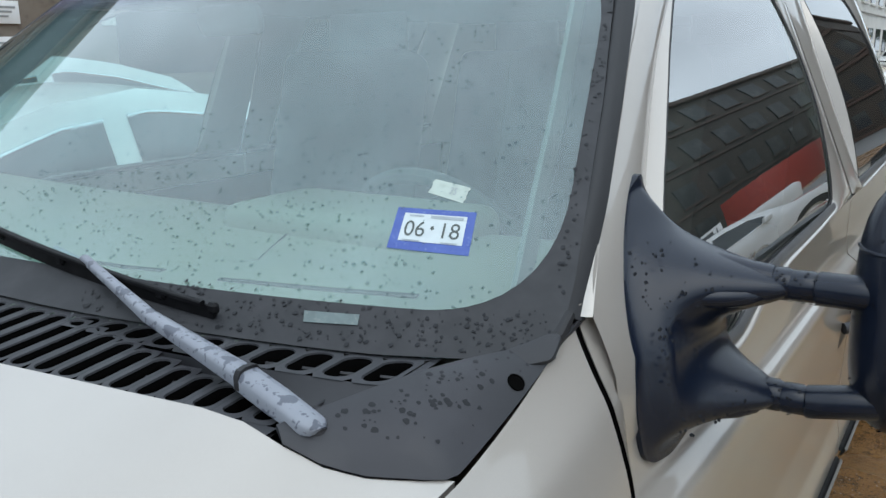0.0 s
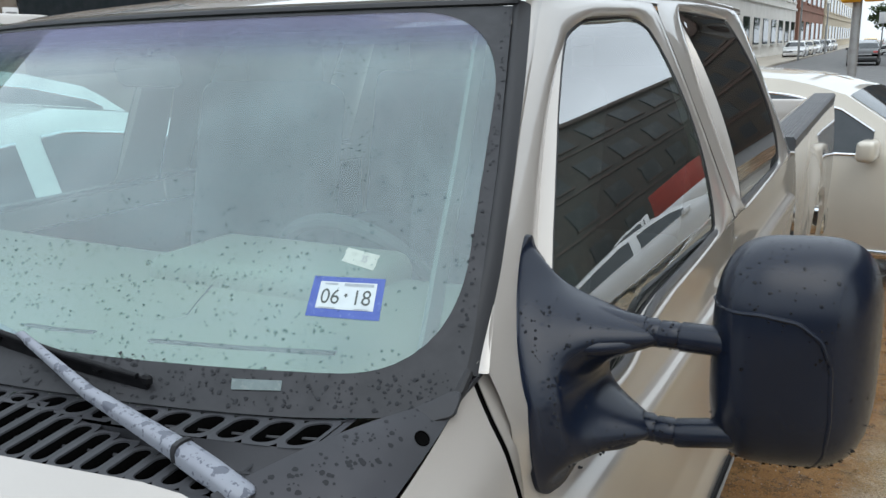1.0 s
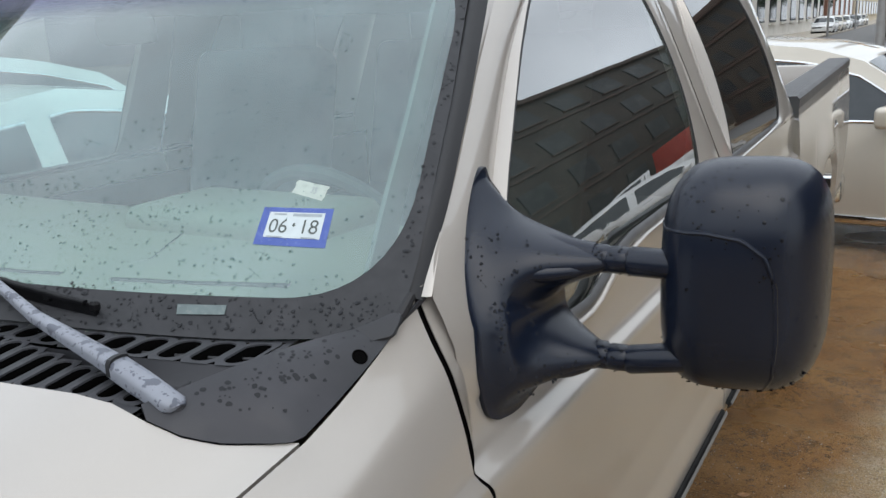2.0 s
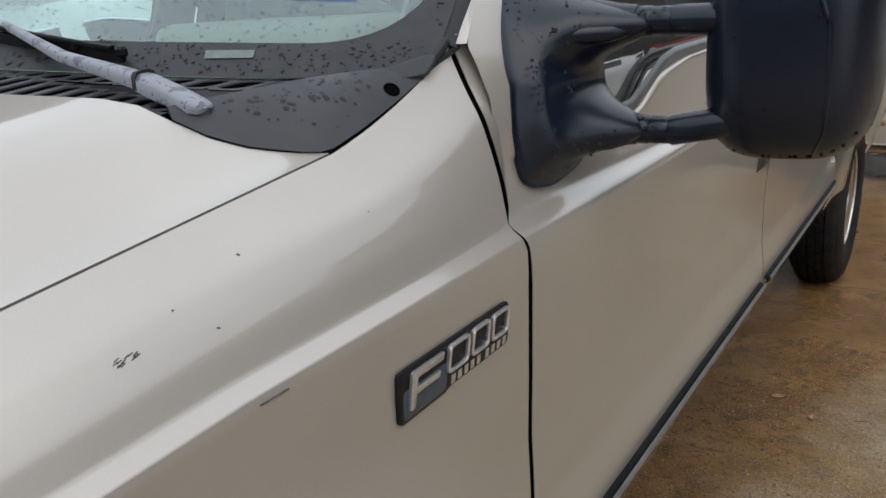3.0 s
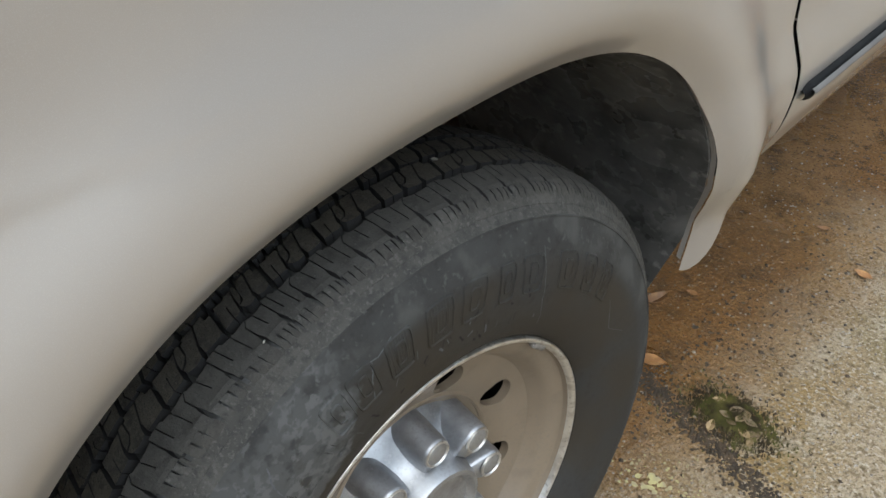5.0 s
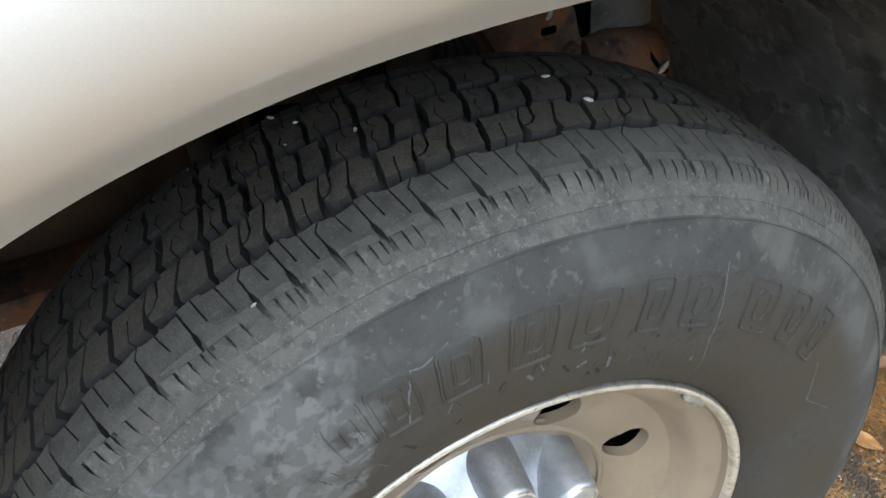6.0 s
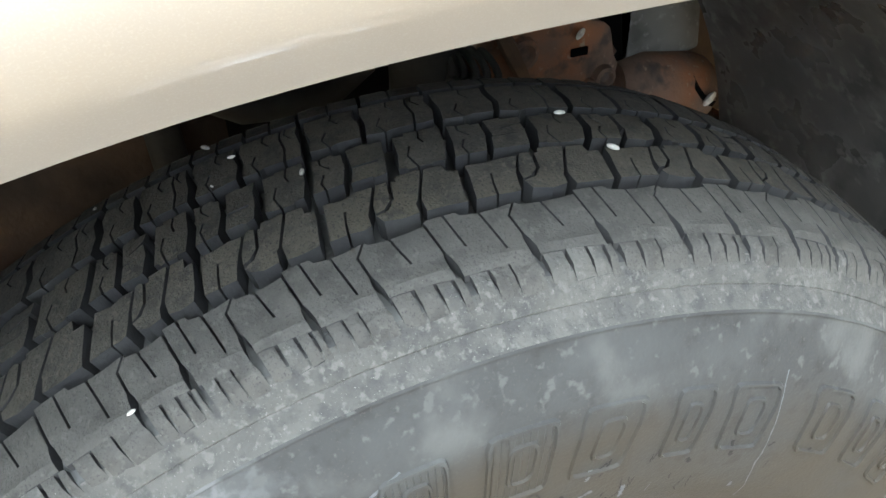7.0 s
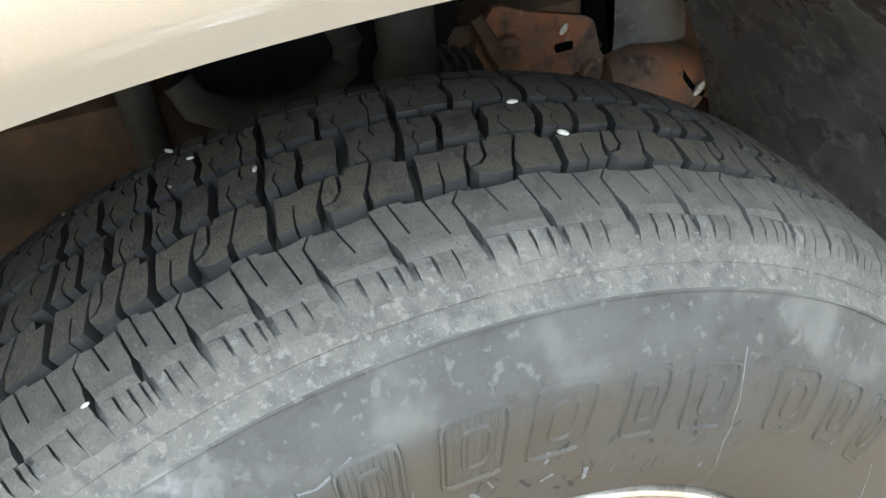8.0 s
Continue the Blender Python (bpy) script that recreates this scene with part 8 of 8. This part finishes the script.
LITTER = material("tan_leaf_litter", (0.27, 0.19, 0.095), 0.7, bump=[(200, 0.4, 0.001)], vary=[(80, (0.14, 0.09, 0.045), 0.42, 0.62)], per_object=0.45)
for x, y, s, t in ((0.794, 0.700, 0.06, 20), (0.703, 0.862, 0.060, 75), (0.996, 1.222, 0.042, 170), (0.965, 0.628, 0.032, 100), (0.945, 0.690, 0.026, 40), (1.02, 0.648, 0.034, 150), (1.0, 0.665, 0.030, 80), (0.975, 0.66, 0.028, 10), (1.005, 0.685, 0.026, 130), (0.985, 0.68, 0.032, 60), (1.03, 0.655, 0.028, 25), (1.035, 0.640, 0.024, 95), (0.992, 0.652, 0.022, 170), (1.015, 0.672, 0.030, 5), (1.04, 0.665, 0.022, 70), (0.922, 2.56, 0.05, 30), (0.83, 1.82, 0.035, 60), (1.05, 2.46, 0.04, 90), (0.86, 1.33, 0.03, 20), (1.25, 1.6, 0.03, 120), (0.75, 0.93, 0.03, 10)):
    fallen = leaf(x, y, s, t, lit.uniform(0.6, 1.4))
    if s < 0.036 and y < 0.70:
        fallen.data.materials[0] = LITTER
        fallen["label"] = "small crumpled tan leaf lying on the moss"
for k in range(46):
    x, y = lit.uniform(0.62, 1.7), lit.uniform(0.75, 4.2)
    a, le = lit.uniform(0, math.tau), lit.uniform(0.015, 0.06)
    pts = [(-le / 2, 0, 0.002), (0, lit.uniform(-0.15, 0.15) * le, 0.003), (le / 2, 0, 0.002)]
    ob = part("twig", tube(pts, [0.0010, 0.0014, 0.0008], 5), TWIG)
    ob.matrix_world = pose(x, y, 0, 0, 0, math.degrees(a))
    tagged(ob, "short dark broken twig lying on concrete", "twig", "twigs on the ground")
# grit and small stones
bm = bmesh.new()
for k in range(5200):
    x = lit.uniform(0.45, 1.9)
    y = lit.uniform(0.3, 3.2) if k % 3 else lit.uniform(0.3, 1.4)
    r = lit.choice((0.0012, 0.0016, 0.002, 0.0026, 0.0034)) * (1.5 if k % 60 == 0 else 1)
    top = bm.verts.new((x, y, r * 0.9))
    ring = [bm.verts.new((x + r * lit.uniform(0.7, 1.2) * math.cos(q), y + r * lit.uniform(0.7, 1.2) * math.sin(q), 0.0)) for q in (0, 1.26, 2.51, 3.77, 5.03)]
    for i in range(5):
        bm.faces.new((ring[i], ring[(i + 1) % 5], top))
tagged(part("grit", bm, GRIT), "loose sandy grit and tiny stones on the concrete", "grit", kind="stuff")
# joint with soil and moss, and a clump on it
bm = bmesh.new()
for k in range(2200):
    f = lit.random()
    x, y = 0.74 + 0.52 * f + lit.gauss(0, 0.012), 0.675 - 0.16 * f + lit.gauss(0, 0.016)
    r = lit.uniform(0.001, 0.0045)
    top = bm.verts.new((x, y, r * 0.8))
    ring = [bm.verts.new((x + r * lit.uniform(0.6, 1.3) * math.cos(q), y + r * lit.uniform(0.6, 1.3) * math.sin(q), 0)) for q in (0, 1.26, 2.51, 3.77, 5.03)]
    for i in range(5):
        bm.faces.new((ring[i], ring[(i + 1) % 5], top))
tagged(part("joint_soil", bm, SOIL), "dark soil filling the joint of the concrete", "soil", kind="stuff")
bm = bmesh.new()
for k in range(4200):
    a, r = lit.uniform(0, math.tau), abs(lit.gauss(0, 0.038))
    x, y = 0.985 + r * 1.35 * math.cos(a) + 0.0, 0.672 + r * 0.85 * math.sin(a)
    h = 0.020 * max(0.15, 1 - r / 0.08) + lit.uniform(0, 0.004)
    t, wv = lit.uniform(0, math.tau), lit.uniform(0.0009, 0.002)
    dx, dy = math.cos(t) * lit.uniform(0.001, 0.006), math.sin(t) * lit.uniform(0.001, 0.006)
    z0 = 0.0 if r > 0.05 else h * 0.4
    v = [bm.verts.new((x - wv, y, z0)), bm.verts.new((x + wv, y + wv, z0)), bm.verts.new((x + dx, y + dy, h + 0.004))]
    bm.faces.new(v)
tagged(part("moss_clump", bm, MOSS), "clump of green moss and dead leaves in the joint", "moss", kind="stuff")
bm = grid(lambda a, f: (0.985 + 0.055 * f * math.cos(a) * (1 + 0.2 * math.sin(3 * a)), 0.672 + 0.035 * f * math.sin(a), 0.013 * (1 - f * f) - 0.001), lin(0, math.tau, 25)[:-1], lin(0.02, 1, 6), close=True)
tagged(part("soil_mound", bm, SOIL), "small mound of dark soil under the moss", "soil")
# worn yellow paint
bm = bmesh.new()
for k in range(150):
    x, y = lit.gauss(0.985, 0.05), lit.gauss(0.475, 0.030)
    big = math.exp(-((x - 0.94) / 0.035) ** 2 - ((y - 0.455) / 0.03) ** 2)
    r = lit.uniform(0.0008, 0.003) + 0.008 * big * lit.random()
    ring = [bm.verts.new((x + r * lit.uniform(0.5, 1.3) * math.cos(q * 0.785), y + r * lit.uniform(0.5, 1.3) * math.sin(q * 0.785), 0.0012 + 0.00002 * k)) for q in range(8)]
    bm.faces.new(ring)
tagged(part("yellow_marking", bm, YELLOW), "flaked remains of a yellow painted line", "road marking", kind="stuff")
# seeds and specks caught on the tyre
SEED = material("pale_seed", (0.50, 0.48, 0.43), 0.6, vary=[(200, (0.33, 0.31, 0.26), 0.45, 0.7)])


def on_wheel(s, a, lift=0.0):
    t = s / 0.40
    r = tread_r(a) + lift
    return front.matrix_world @ Vector((a, r * math.sin(t), r * math.cos(t)))


bpy.context.view_layer.update()
for s, a, r in ((-0.1554, -0.0105, 0.0022), (-0.0607, -0.0924, 0.0028), (-0.0878, -0.1286, 0.0022), (0.0816, -0.0651, 0.0038), (0.0702, -0.0998, 0.0032), (-0.0993, -0.1562, 0.003), (-0.16, -0.15, 0.0015), (-0.10, -0.11, 0.0013)):
    p = on_wheel(s, a, 0.0008)
    bm = bmesh.new()
    bmesh.ops.create_icosphere(bm, subdivisions=2, radius=r)
    bmesh.ops.scale(bm, vec=(0.42, 0.95, 0.35), verts=bm.verts)
    ob = part("seed", bm, SEED)
    ob.matrix_world = pose(*p, 0, 0, lit.uniform(0, 180))
    tagged(ob, "pale seed husk caught on the tyre tread", "seed", "seeds on the tyre")
for p, r in (((0.517, 0.448, 0.580), 0.010), ((0.482, 0.300, 0.668), 0.007)):
    bm = bmesh.new()
    bmesh.ops.create_icosphere(bm, subdivisions=2, radius=r)
    bmesh.ops.scale(bm, vec=(0.4, 0.7, 1.1), verts=bm.verts)
    ob = part("seed", bm, SEED)
    ob.matrix_world = pose(*p, 0, 25, 20)
    tagged(ob, "pale seed lying on the rusty bracket", "seed", "seeds on the tyre")

# dark crumbs of earth washed along the wheel
bm = bmesh.new()
for k in range(900):
    x, y = 0.80 + abs(lit.gauss(0, 0.14)), lit.uniform(0.45, 2.2) if k % 2 else lit.gauss(0.85, 0.2)
    r = lit.choice((0.0012, 0.0016, 0.0022, 0.0032, 0.0045)) * (1.0 if k % 40 else 1.6)
    top = bm.verts.new((x, y, r * 0.8))
    ring = [bm.verts.new((x + r * lit.uniform(0.6, 1.3) * math.cos(q), y + r * lit.uniform(0.6, 1.3) * math.sin(q), 0.0)) for q in (0, 1.26, 2.51, 3.77, 5.03)]
    for i in range(5):
        bm.faces.new((ring[i], ring[(i + 1) % 5], top))
tagged(part("earth_crumbs", bm, SOIL), "dark crumbs of wet earth scattered on the concrete", "soil", kind="stuff")
